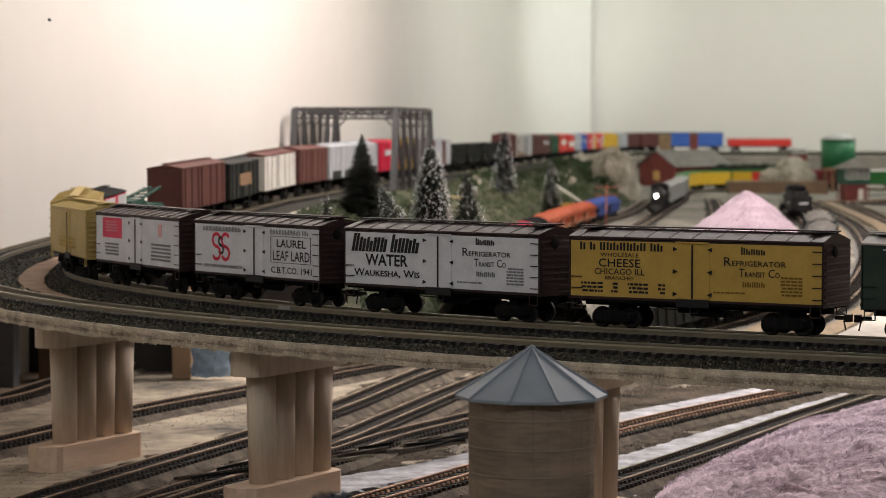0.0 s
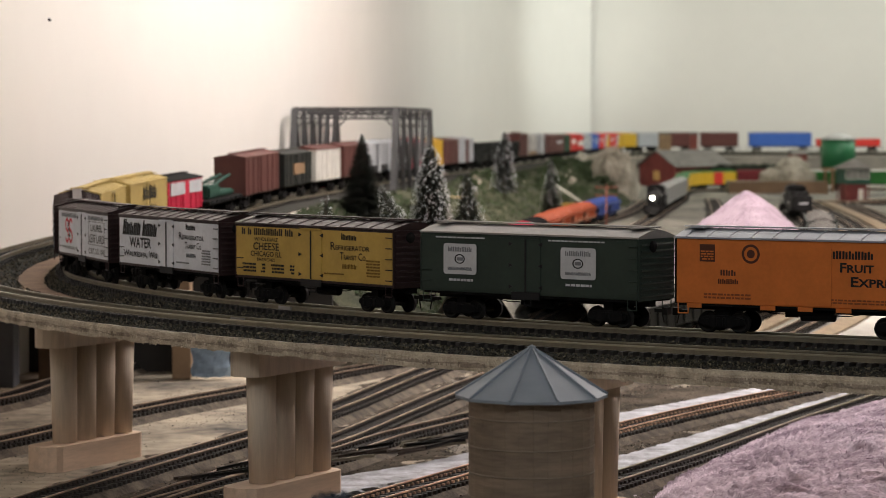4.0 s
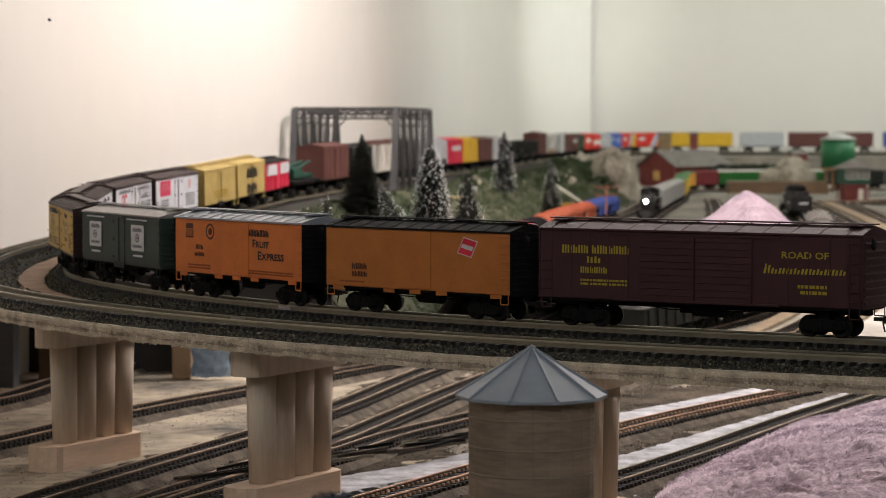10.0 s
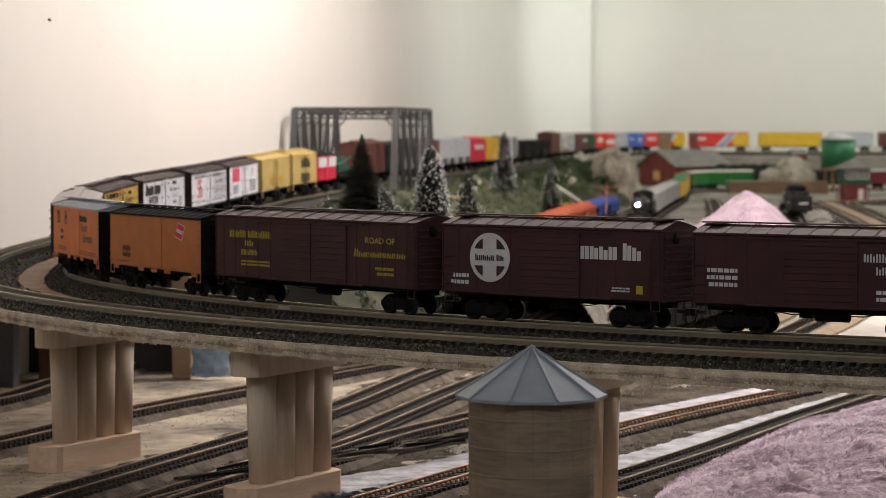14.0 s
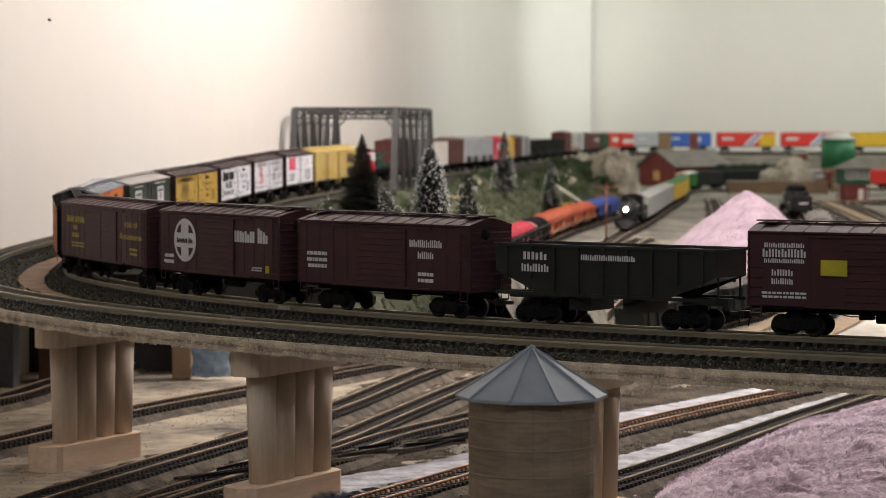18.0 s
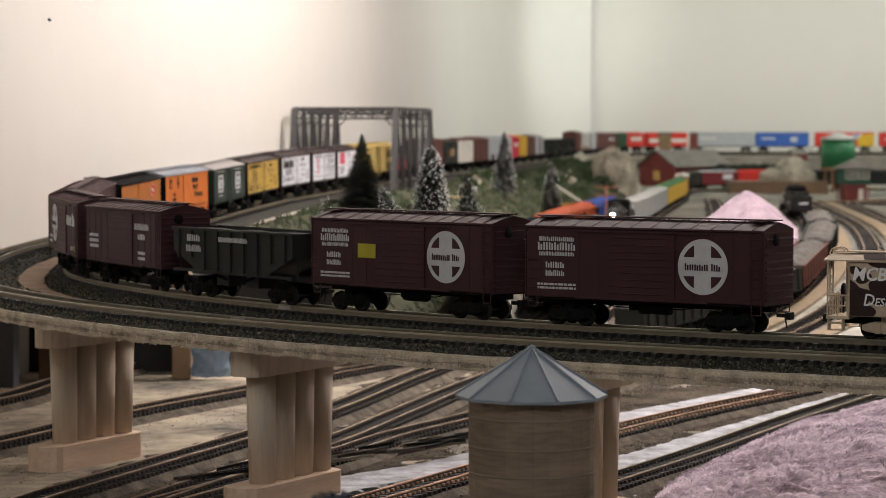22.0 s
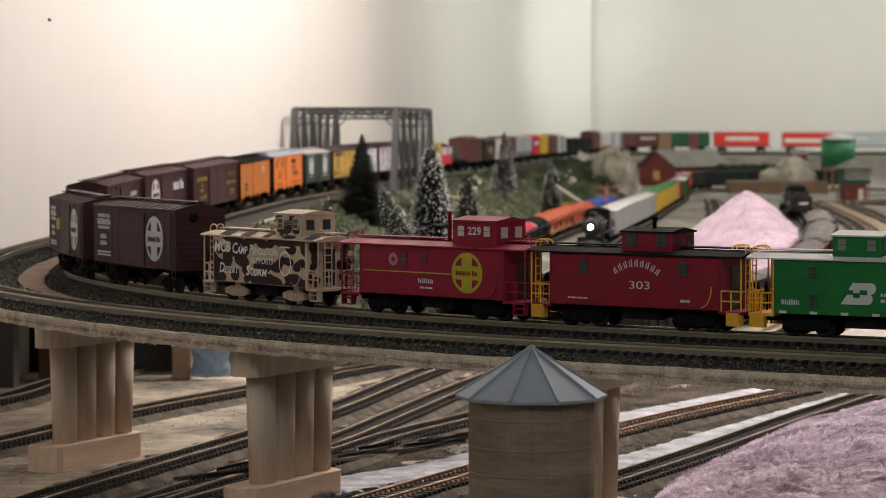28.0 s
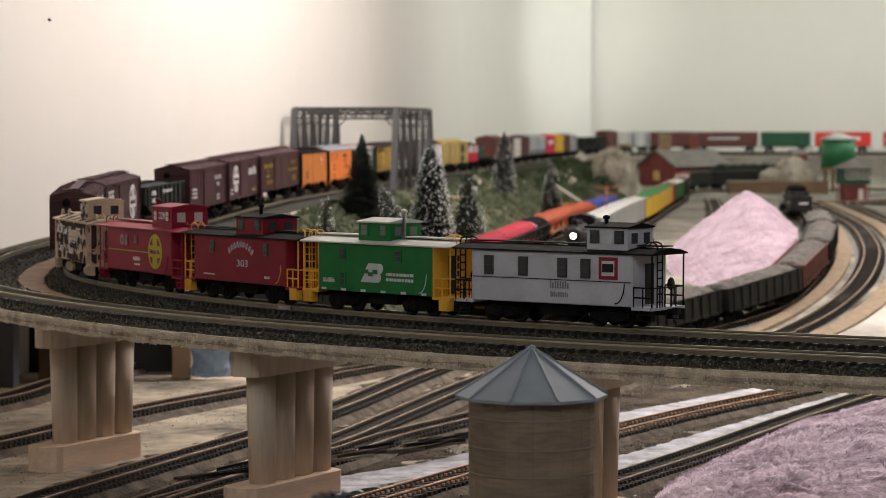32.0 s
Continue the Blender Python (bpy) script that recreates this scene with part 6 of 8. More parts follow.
# green caboose with white mark and yellow ends
r = caboose("bright green caboose with white mark, pale roof, yellow ends", -1.937, CABGREEN, PALEROOF, CABYELLOW, CABYELLOW, -0.004, [(-0.026, 0.0335, 0.0052, 0.0070), (0.020, 0.0335, 0.0052, 0.0070), (-0.026, 0.0190, 0.0045, 0.0080)], cup_mat=CABGREEN, stack_u=0.012, stack_mat=STEEL, L=0.122, body=0.094, cup_h=0.0108, curve_mat=CHALK, cup_glass=mat("window_shaded", (0.16, 0.17, 0.15), 0.3, var=0.1))
for side in (1, -1):
    yb = side * CW
    for ua, ub, za, zb, rr in ((-0.011, 0.0055, 0.0178, 0.0232, 0.0026), (-0.009, 0.0065, 0.0228, 0.0288, 0.0029)):
        bm = B()
        ring = [(ua, za), (ub - rr, za)] + [(ub - rr + rr * math.sin(math.pi * k / 8), (za + zb) / 2 - (zb - za) / 2 * math.cos(math.pi * k / 8)) for k in range(1, 8)] + [(ub - rr, zb), (ua + 0.003, zb)]
        vs = [bm.verts.new((lx(side, u + 0.12 * (z - 0.0178)), yb + side * 0.0002, z)) for u, z in ring]
        bm.faces.new(vs)
        ext = bmesh.ops.extrude_face_region(bm, geom=bm.faces[:])
        for v in ext["geom"]:
            if isinstance(v, bmesh.types.BMVert):
                v.co.y = yb
        bmesh.ops.recalc_face_normals(bm, faces=bm.faces)
        part("mark", bm, CHALK, r)
    for ua, ub, z in ((-0.0100, -0.0045, 0.0240), (-0.0045, -0.0010, 0.0225), (-0.0010, 0.0030, 0.0240)):
        flat(r, "mark_slot", lx(side, ua), lx(side, ub), z - 0.0012, z + 0.0012, yb, side, CABGREEN, 0.0004)
    bars(r, lx(side, 0.010), lx(side, 0.032), 0.0185, 0.0245, 2, CHALK, yb, side)
    blocks(r, 5, 0.0026, 0.010, lx(side, -0.038), 0.0180, CHALK, yb, side)
    for i in range(6):
        flat(r, "sill_mark", lx(side, -0.044 + 0.0165 * i), lx(side, -0.040 + 0.0165 * i), 0.0121, 0.0135, yb, side, CHALK)
# grey caboose
r = caboose("light grey caboose with black roof and small red placard", -2.064, CABGREY, BLACK, CABGREY, BLACK, 0.034, [(-0.041, 0.0315, 0.0062, 0.0105), (-0.018, 0.0315, 0.0062, 0.0105), (0.008, 0.0315, 0.0062, 0.0105), (0.023, 0.0315, 0.0062, 0.0105)], cup_mat=CABGREY, stack_u=0.028, stack_h=0.0185, cup_h=0.0122, L=0.130, body=0.104, win_frame=paint("frame_black", (0.03, 0.03, 0.03)))
for side in (1, -1):
    yb = side * CW
    flat(r, "placard", lx(side, 0.0315), lx(side, 0.0435), 0.0260, 0.0380, yb, side, CABRED, 0.0003)
    flat(r, "placard_field", lx(side, 0.0335), lx(side, 0.0415), 0.0280, 0.0360, side * (CW + 0.0003), side, CHALK, 0.0002)
    flat(r, "placard_bar", lx(side, 0.0340), lx(side, 0.0410), 0.0300, 0.0345, side * (CW + 0.0005), side, INK, 0.0002)
    blocks(r, 4, 0.0040, 0.0130, lx(side, 0.006), 0.0222, GREYINK, yb, side)
    blocks(r, 5, 0.0028, 0.0120, lx(side, 0.006), 0.0170, GREYINK, yb, side)
    flat(r, "belt_rail", lx(side, -0.052), lx(side, 0.052), 0.0247, 0.0251, yb, side, INK, 0.0004)

# ---- the train's leading part ----
def plain_car(s, L, side_mat, roof=None, ze=0.049, label="", stripe=None, low=False, name="boxcar", root=None):
    root = root or car_root(name, label, s, L)
    zs = 0.0125
    bm = B()
    box(bm, -L / 2, L / 2, -W / 2, W / 2, zs, ze)
    bmesh.ops.bevel(bm, geom=bm.edges[:], offset=0.0006, segments=1, affect="EDGES")
    part("body", bm, side_mat, root)
    if not low:
        bm = B()
        prism(bm, [(-W / 2 - 0.0006, ze), (W / 2 + 0.0006, ze), (W / 2 + 0.0006, ze + 0.001), (0, ze + 0.0042), (-W / 2 - 0.0006, ze + 0.001)], -L / 2 - 0.0005, L / 2 + 0.0005)
        part("roof", bm, roof or side_mat, root)
        bm = B()
        box(bm, -L / 2, L / 2, -0.003, 0.003, ze + 0.0045, ze + 0.0052)
        part("roofwalk", bm, roof or side_mat, root)
    for side in (1, -1):
        flat(root, "door", -0.011, 0.011, zs + 0.001, ze - 0.001, side * W / 2, side, side_mat, 0.0009)
        for i in range(7):
            x = -L / 2 + L * (i + 0.5) / 7
            flat(root, "rib", x - 0.0006, x + 0.0006, zs, ze, side * W / 2, side, side_mat, 0.0007)
        for u0, u1, z0, z1, m_ in (stripe or ()):
            if z1 > 1:
                # a slanted stripe: its top leans by the extra height
                bm = B()
                e = z1 - 1
                prism(bm, [(u0 * L, zs), (u1 * L, zs), ((u1 + e) * L, ze), ((u0 + e) * L, ze)], 0, 0.0012)
                bm.transform(Matrix.Translation((0, side * W / 2, 0)) @ Matrix(((0, -side, 0, 0), (side, 0, 0, 0), (0, 0, 1, 0), (0, 0, 0, 1))))
                bmesh.ops.recalc_face_normals(bm, faces=bm.faces)
                part("stripe", bm, m_, root)
                continue
            flat(root, "panel", lx(side, u0 * L), lx(side, u1 * L), zs + z0 * (ze - zs), zs + z1 * (ze - zs), side * W / 2, side, m_, 0.0011)
    bm = B()
    box(bm, -L / 2 + 0.002, L / 2 - 0.002, -0.010, 0.010, zs - 0.003, zs)
    part("underframe", bm, BLACK, root)
    for sgn in (1, -1):
        truck(root, sgn * (L / 2 - 0.0235), detail=False)
        coupler(root, sgn * L / 2, sgn)
    return root


CRIM = paint("car_crimson", (0.55, 0.02, 0.06))
GREYCAR = paint("car_grey", (0.40, 0.42, 0.44))
CREAM = paint("car_cream", (0.62, 0.60, 0.55))
BLUECAR = paint("car_blue", (0.045, 0.12, 0.42))
REDCAR = paint("car_red", (0.60, 0.045, 0.035))
GOLD = paint("car_gold", (0.60, 0.38, 0.03))
DKGRN = paint("car_bottle_green", (0.02, 0.075, 0.04))
TANBROWN = paint("car_tan", (0.26, 0.16, 0.09))
plain_car(1.035, 0.115, CRIM, BLACK, 0.041, "short crimson and white car with black roof", [(-0.45, -0.05, 0.55, 0.95, CHALK), (0.08, 0.45, 0.55, 0.95, CHALK)])
r = plain_car(1.190, 0.150, BLACK, None, 0.0165, "black flat car carrying a green crane boom", low=True, name="flat_car")
GREENLOAD = paint("crane_green", (0.014, 0.060, 0.042))
for x0, x1, z0, z1 in ((-0.055, -0.005, 0.017, 0.030), (-0.03, 0.06, 0.017, 0.023)):
    bm = B()
    box(bm, x0, x1, -0.012, 0.012, z0, z1)
    bmesh.ops.bevel(bm, geom=bm.edges[:], offset=0.002, segments=2, affect="EDGES")
    part("load", bm, GREENLOAD, r)
for y in (-0.009, 0.009):
    bm = B()
    rod(bm, (-0.03, y, 0.028), (0.072, y * 0.5, 0.036), 0.0012, 6)
    for k in range(5):
        rod(bm, (-0.02 + 0.018 * k, y, 0.0285 + 0.0015 * k), (-0.011 + 0.018 * k, -y, 0.030 + 0.0015 * k), 0.0005, 4)
    part("boom", bm, GREENLOAD, r)
LEAD = [(1.368, 0.160, OXIDE2, "faded oxide-red boxcar", None, 0.051), (1.546, 0.145, HOPBLACK, "black covered hopper", [(-0.2, 0.2, 0.35, 0.7, TANBROWN)], 0.047), (1.722, 0.150, CREAM, "cream boxcar with brown roof", None, 0.049),
        (1.900, 0.160, OXIDE2, "brown boxcar", None, 0.050), (2.078, 0.160, GREYCAR, "grey covered hopper", [(-0.4, -0.1, 0.0, 0.25, INK), (0.1, 0.4, 0.0, 0.25, INK)], 0.050), (2.256, 0.160, GREYCAR, "grey covered hopper", [(-0.4, -0.1, 0.0, 0.25, INK), (0.1, 0.4, 0.0, 0.25, INK)], 0.050),
        (2.434, 0.160, CRIM, "crimson boxcar", [(-0.3, 0.3, 0.55, 0.75, CHALK)], 0.050), (2.612, 0.160, GOLD, "yellow reefer", None, 0.050), (2.790, 0.160, OXIDE2, "brown boxcar", None, 0.050), (2.968, 0.160, GREYCAR, "grey boxcar", [(-0.1, 0.1, 0, 1, OXIDE2)], 0.050)]
for s, L, m_, lab, st, ze in LEAD:
    plain_car(s, L, m_, OXIDE2 if m_ in (CREAM, OXIDE2) else None, ze, lab + " on the far leg of the line", st)
for s in (3.146, 3.324, 3.502, 3.680):
    hopper("black hopper car on the far leg of the line", s, 0.160, HOPBLACK, 0.043)
FAR = [(3.87, 0.17, OXIDE2, "tall brown boxcar", None, 0.056), (4.06, 0.17, CREAM, "white covered hopper", [(-0.46, -0.40, 0, 1, GREYINK), (-0.22, -0.17, 0, 1, GREYINK), (0.02, 0.07, 0, 1, GREYINK), (0.26, 0.31, 0, 1, GREYINK), (-0.47, 0.47, 0, 0.22, TANBROWN)], 0.053), (4.25, 0.17, GREYCAR, "pale grey ribbed boxcar", [(-0.40, -0.33, 0, 1, OXIDE2), (-0.05, 0.05, 0, 1, CREAM), (0.33, 0.40, 0, 1, OXIDE2)], 0.052), (4.44, 0.17, OXIDE2, "brown boxcar", None, 0.051)]
SF = 6.84  # run at which the far wall stretch passes its middle
STRIPES = [(0.22, 0.5, 0, 1, GOLD), (-0.06, 0.0, 0, 1.20, CHALK), (0.0, 0.045, 0, 1.20, BLUECAR), (0.045, 0.10, 0, 1.20, CHALK), (-0.42, -0.22, 0.5, 0.72, CHALK)]
FAR0 = SF + 0.067 - 1.363  # run of the bright blue car's middle at the start
for d, L, m_, lab, st, ze in (
        (-0.925, 0.186, OXIDE2, "oxide-red boxcar", [(-0.3, 0.2, 0.55, 0.7, CHALK)], 0.050), (-0.747, 0.146, DKGRN, "dark green boxcar", None, 0.050), (-0.575, 0.164, REDCAR, "red boxcar with white lettering", [(-0.30, 0.30, 0.45, 0.75, CREAM)], 0.050),
        (-0.371, 0.160, REDCAR, "red boxcar with a white band", [(-0.47, 0.47, 0.30, 0.62, CREAM)], 0.049), (-0.180, 0.190, GREYCAR, "long pale grey boxcar", [(-0.35, -0.1, 0.55, 0.7, CREAM)], 0.049),
        (0.0, 0.158, BLUECAR, "bright blue container car", [(0.15, 0.28, 0.35, 0.75, CHALK), (-0.40, -0.15, 0.55, 0.70, CHALK)], 0.049), (0.187, 0.174, REDCAR, "red trailer with slanted stripes and yellow end", STRIPES, 0.049), (0.383, 0.180, REDCAR, "red trailer with slanted stripes and yellow end", STRIPES, 0.049),
        (0.597, 0.188, GOLD, "yellow trailer on a flat car", None, 0.049), (0.782, 0.128, GREYCAR, "pale grey boxcar", None, 0.049), (0.921, 0.116, OXIDE2, "oxide-red boxcar", None, 0.049), (1.058, 0.112, OXIDE2, "oxide-red boxcar", None, 0.049),
        (1.241, 0.186, BLUECAR, "dark blue container car", None, 0.049), (1.446, 0.190, REDCAR, "long low red flat car", None, 0.030)):
    FAR.append((FAR0 + d, L, m_, lab, st, ze))
for s, L, m_, lab, st, ze in FAR:
    plain_car(s, L, m_, None, ze, lab + " on the far line", st)

# bodies of the freight cars ride a little above their trucks
for root, _s, _l in MOVERS:
    if root.name.startswith("caboose"):
        continue
    for child in root.children:
        if not child.name.startswith(("truck", "coupler")):
            child.location.z += 0.003


# ---- scenery ----
def hill_width(s):
    return float(np.interp(s, [0.9, 1.4, 2.0, 2.6, 3.0, 4.0, 5.0, 5.6], [0.10, 0.20, 0.21, 0.215, 0.23, 0.22, 0.17, 0.10]))


def hill_height(s, u, p):
    top = grade(s) - 0.0135
    foot = ground_z(p.y) - 0.006
    k = u ** 1.6
    bump = 0.010 * math.sin(math.pi * u) * (1 + noise.noise(Vector((p.x * 14, p.y * 9, 1)))) + 0.006 * noise.noise(Vector((p.x * 40, p.y * 40, 5))) * min(1, u * 6)
    bump += 0.013 * noise.fractal(Vector((s * 16, u * 2.2, 8)), 0.7, 2.1, 4) * min(1, u * 7) * min(1, (1 - u) * 6)
    return top * (1 - k) + foot * k + bump


def slope(name, s0, s1, material, label, nu=26, ds=0.03, rocky=0.0, cover=None):
    bm = B()
    n = int((s1 - s0) / ds)
    rows = []
    for i in range(n + 1):
        s = s0 + (s1 - s0) * i / n
        row = []
        for j in range(nu + 1):
            u = j / nu
            p, _ = on_line(s, -0.030 - hill_width(s) * u)
            z = hill_height(s, u, p) + rocky * noise.fractal(Vector((p.x * 22, p.y * 22, u * 5)), 0.8, 2.0, 5) * min(1, u * 8)
            row.append(bm.verts.new((p.x, p.y, z)))
        rows.append(row)
    for i in range(n):
        for j in range(nu):
            f = bm.faces.new((rows[i][j], rows[i + 1][j], rows[i + 1][j + 1], rows[i][j + 1]))
            f.smooth = not rocky
    bmesh.ops.recalc_face_normals(bm, faces=bm.faces)
    return structure(part(name, bm, material), label, "hillside")


slope("hillside", 1.32, 4.62, GRASS, "grassy green and brown scenery slope below the line", nu=44, ds=0.010)
slope("rock_face", 4.60, 5.75, PLASTER, "bare cream plaster rock face", rocky=0.026, ds=0.012, nu=40)
random.seed(11)
MOSS = mat("foam_foliage", (0.036, 0.056, 0.020), 0.95, var=0.5, scale=300, bump=0.8, bscale=600)
MOSS2 = mat("dry_foliage", (0.043, 0.052, 0.024), 0.95, var=0.5, scale=300, bump=0.8, bscale=600)
for nm, m_, count, lab in (("green_tufts", MOSS, 7000, "clumps of green ground foam on the slope"), ("dry_tufts", MOSS2, 8000, "tufts of dry yellow-green scatter on the slope")):
    bm = B()
    for _ in range(count):
        s = random.uniform(1.35, 4.6)
        u = random.uniform(0.02, 0.95)
        if nm == "green_tufts" and noise.noise(Vector((s * 5, u * 3, 2))) < -0.05:
            continue
        p, _d = on_line(s, -0.030 - hill_width(s) * u)
        z = hill_height(s, u, p)
        r_ = random.uniform(0.0015, 0.0042)
        top = bm.verts.new((p.x + random.uniform(-r_, r_), p.y, z + r_ * random.uniform(0.8, 1.7)))
        ring = []
        a0 = random.uniform(0, 6)
        for k in range(5):
            a = a0 + 2 * math.pi * k / 5
            q = r_ * random.uniform(0.6, 1.2)
            ring.append(bm.verts.new((p.x + q * math.cos(a), p.y + q * math.sin(a), z - 0.002 + random.uniform(0, r_ * 0.6))))
        for k in range(5):
            bm.faces.new((ring[k], ring[(k + 1) % 5], top))
    tagged(part(nm, bm, m_), lab, "ground cover", kind="stuff")


def bush(x, y, z, r_, m_, lab, n=260):
    """A clump of ground foam: many small ragged flakes heaped together."""
    bm = B()
    for _ in range(n):
        v = Vector((random.gauss(0, 1), random.gauss(0, 1), random.gauss(0, 1))).normalized() * r_ * random.uniform(0.55, 1.05)
        v.z = abs(v.z) * 0.9
        q = r_ * random.uniform(0.10, 0.24)
        vs = [bm.verts.new(v + Vector((random.uniform(-q, q), random.uniform(-q, q), random.uniform(-q, q)))) for _k in range(4)]
        for f in ((0, 1, 2), (0, 2, 3), (0, 3, 1), (1, 3, 2)):
            bm.faces.new([vs[k] for k in f])
    ob = part("bush", bm, m_)
    ob.location = (x, y, z - r_ * 0.2)
    return tagged(ob, lab, "bush", "bushes on the slope")


def at_slope(s, u):
    p, _ = on_line(s, -0.030 - hill_width(s) * u)
    return p.x, p.y, hill_height(s, u, p)


for s, u, r_ in ((4.20, 0.25, 0.022), (4.35, 0.45, 0.024), (4.05, 0.5, 0.018), (4.42, 0.15, 0.022), (3.5, 0.35, 0.018), (3.3, 0.55, 0.016), (3.75, 0.6, 0.016), (3.0, 0.3, 0.014), (2.1, 0.2, 0.016), (2.0, 0.35, 0.018), (2.25, 0.4, 0.014), (1.5, 0.35, 0.012), (1.75, 0.2, 0.012)):
    x, y, z = at_slope(s, u)
    bush(x, y, z, r_, MOSS if s > 2.5 else MOSS2, "bushy clump of green ground foam")


for k in range(46):
    s, u = (random.uniform(2.7, 4.62), random.uniform(0.12, 0.78)) if k < 30 else (random.uniform(4.45, 4.72), random.uniform(0.10, 0.80))
    x, y, z = at_slope(s, u)
    bush(x, y, z, random.uniform(0.012, 0.027), MOSS, "bushy clump of green ground foam")


def slope_rock(s, u, r_):
    """A pale stone bedded in the slope, chipped to flat faces."""
    x, y, z = at_slope(s, u)
    bm = B()
    bmesh.ops.create_icosphere(bm, subdivisions=2, radius=r_)
    for v in bm.verts:
        k = 1 + 0.35 * noise.noise(v.co * (1.3 / r_) + Vector((s * 7, u * 9, 0)))
        v.co = Vector((v.co.x * k, v.co.y * k, v.co.z * k * 1.25))
    ob = part("rock", bm, PLASTER)
    ob.location = (x, y, z + r_ * 0.2)
    return tagged(ob, "pale chipped stone bedded in the green slope", "rock", "stones on the slope")


for s, u, r_ in ((2.75, 0.30, 0.007), (2.80, 0.45, 0.006), (2.86, 0.22, 0.008), (3.10, 0.42, 0.006), (3.32, 0.30, 0.005), (3.55, 0.58, 0.008), (3.60, 0.50, 0.006), (3.95, 0.40, 0.006), (4.30, 0.62, 0.008), (4.38, 0.75, 0.007)):
    slope_rock(s, u, r_)


def conifer(x, y, z, h, r_, lab, snow=0.0, lean=0.0, n=1500, full=0.9, blob=1.0):
    """A bottle-brush fir: a wire trunk and rings of drooping needles, flocked where it is snowy."""
    root = tagged(new("fir_tree"), lab, "tree", "fir trees on the slope")
    root.matrix_basis = Matrix.Translation((x, y, z)) @ Matrix.Rotation(lean, 4, "Y")
    bm = B()
    lathe(bm, [(0.0016, -0.004), (0.0013, h * 0.5), (0.0004, h)], 7)
    part("trunk", bm, mat("bark", (0.07, 0.05, 0.035), 0.9), root)
    bm, bs = B(), B()
    for i in range(n):
        u = random.random() ** 0.66
        zz = h * (1.0 - u * 0.95)
        wide = r_ * u ** full * (1 + 0.10 * noise.noise(Vector((zz * 90, i % 7, h * 50)))) + 0.0008
        rad = wide * (random.uniform(0.72, 1.06) if i % 3 else random.uniform(0.35, 0.8))
        a = random.uniform(0, 2 * math.pi)
        d = Vector((math.cos(a), math.sin(a), 0))
        t = Vector((-d.y, d.x, 0))
        w = h * random.uniform(0.0035, 0.0085)
        rise = rad * random.uniform(-0.18, 0.22)
        tip = d * rad + Vector((0, 0, zz + rise))
        mid = d * rad * 0.62 + t * random.uniform(-w, w) + Vector((0, 0, zz + rise * 0.4 + w))
        vs = [bm.verts.new(p) for p in (d * rad * 0.2 + Vector((0, 0, zz)), mid + t * w, tip, mid - t * w)]
        bm.faces.new(vs)
        if rad > wide * 0.80 and random.random() < snow:
            q = random.uniform(0.0004, 0.0011) * blob
            c = tip * 0.98 + Vector((0, 0, q * 0.4))
            c.z = tip.z + q * 0.4
            ws = [bs.verts.new(c + Vector(o) * q) for o in ((1, 0, 0.2), (-0.5, 0.9, 0), (-0.5, -0.9, 0.1), (0, 0, 0.9), (0, 0, -0.8))]
            for f in ((0, 1, 3), (1, 2, 3), (2, 0, 3), (1, 0, 4), (2, 1, 4), (0, 2, 4)):
                bs.faces.new([ws[k] for k in f])
    part("crown", bm, NEEDLE, root)
    if bs.verts:
        part("flocking", bs, SNOW, root, "white snow flocking on the needles")
    else:
        bs.free()
    return root


random.seed(21)
conifer(-0.0885, 2.80, -0.006, 0.102, 0.0370, "dark green bottle-brush fir tree", 0.0, n=9000)
conifer(-0.0125, 2.62, -0.030, 0.114, 0.0265, "tall fir tree with heavy white snow flocking", 0.30, n=9000, full=0.52, blob=1.15)
conifer(0.028, 2.95, -0.024, 0.076, 0.0235, "small snow-dusted fir tree", 0.13, n=5000, full=0.65)
conifer(0.086, 3.60, 0.006, 0.090, 0.0205, "snow-dusted fir tree on the slope", 0.20, n=4000, full=0.6)
conifer(0.150, 3.55, -0.022, 0.082, 0.0185, "slim snow-dusted fir tree beside the lower track", 0.12, n=4000, full=0.65)
conifer(-0.037, 2.60, -0.026, 0.074, 0.0190, "leaning fir tree flocked with snow", 0.24, lean=-0.36, n=4000, full=0.6)
conifer(-0.120, 2.62, -0.012, 0.048, 0.0105, "very small dusted fir tree", 0.15, n=1500, full=0.6)


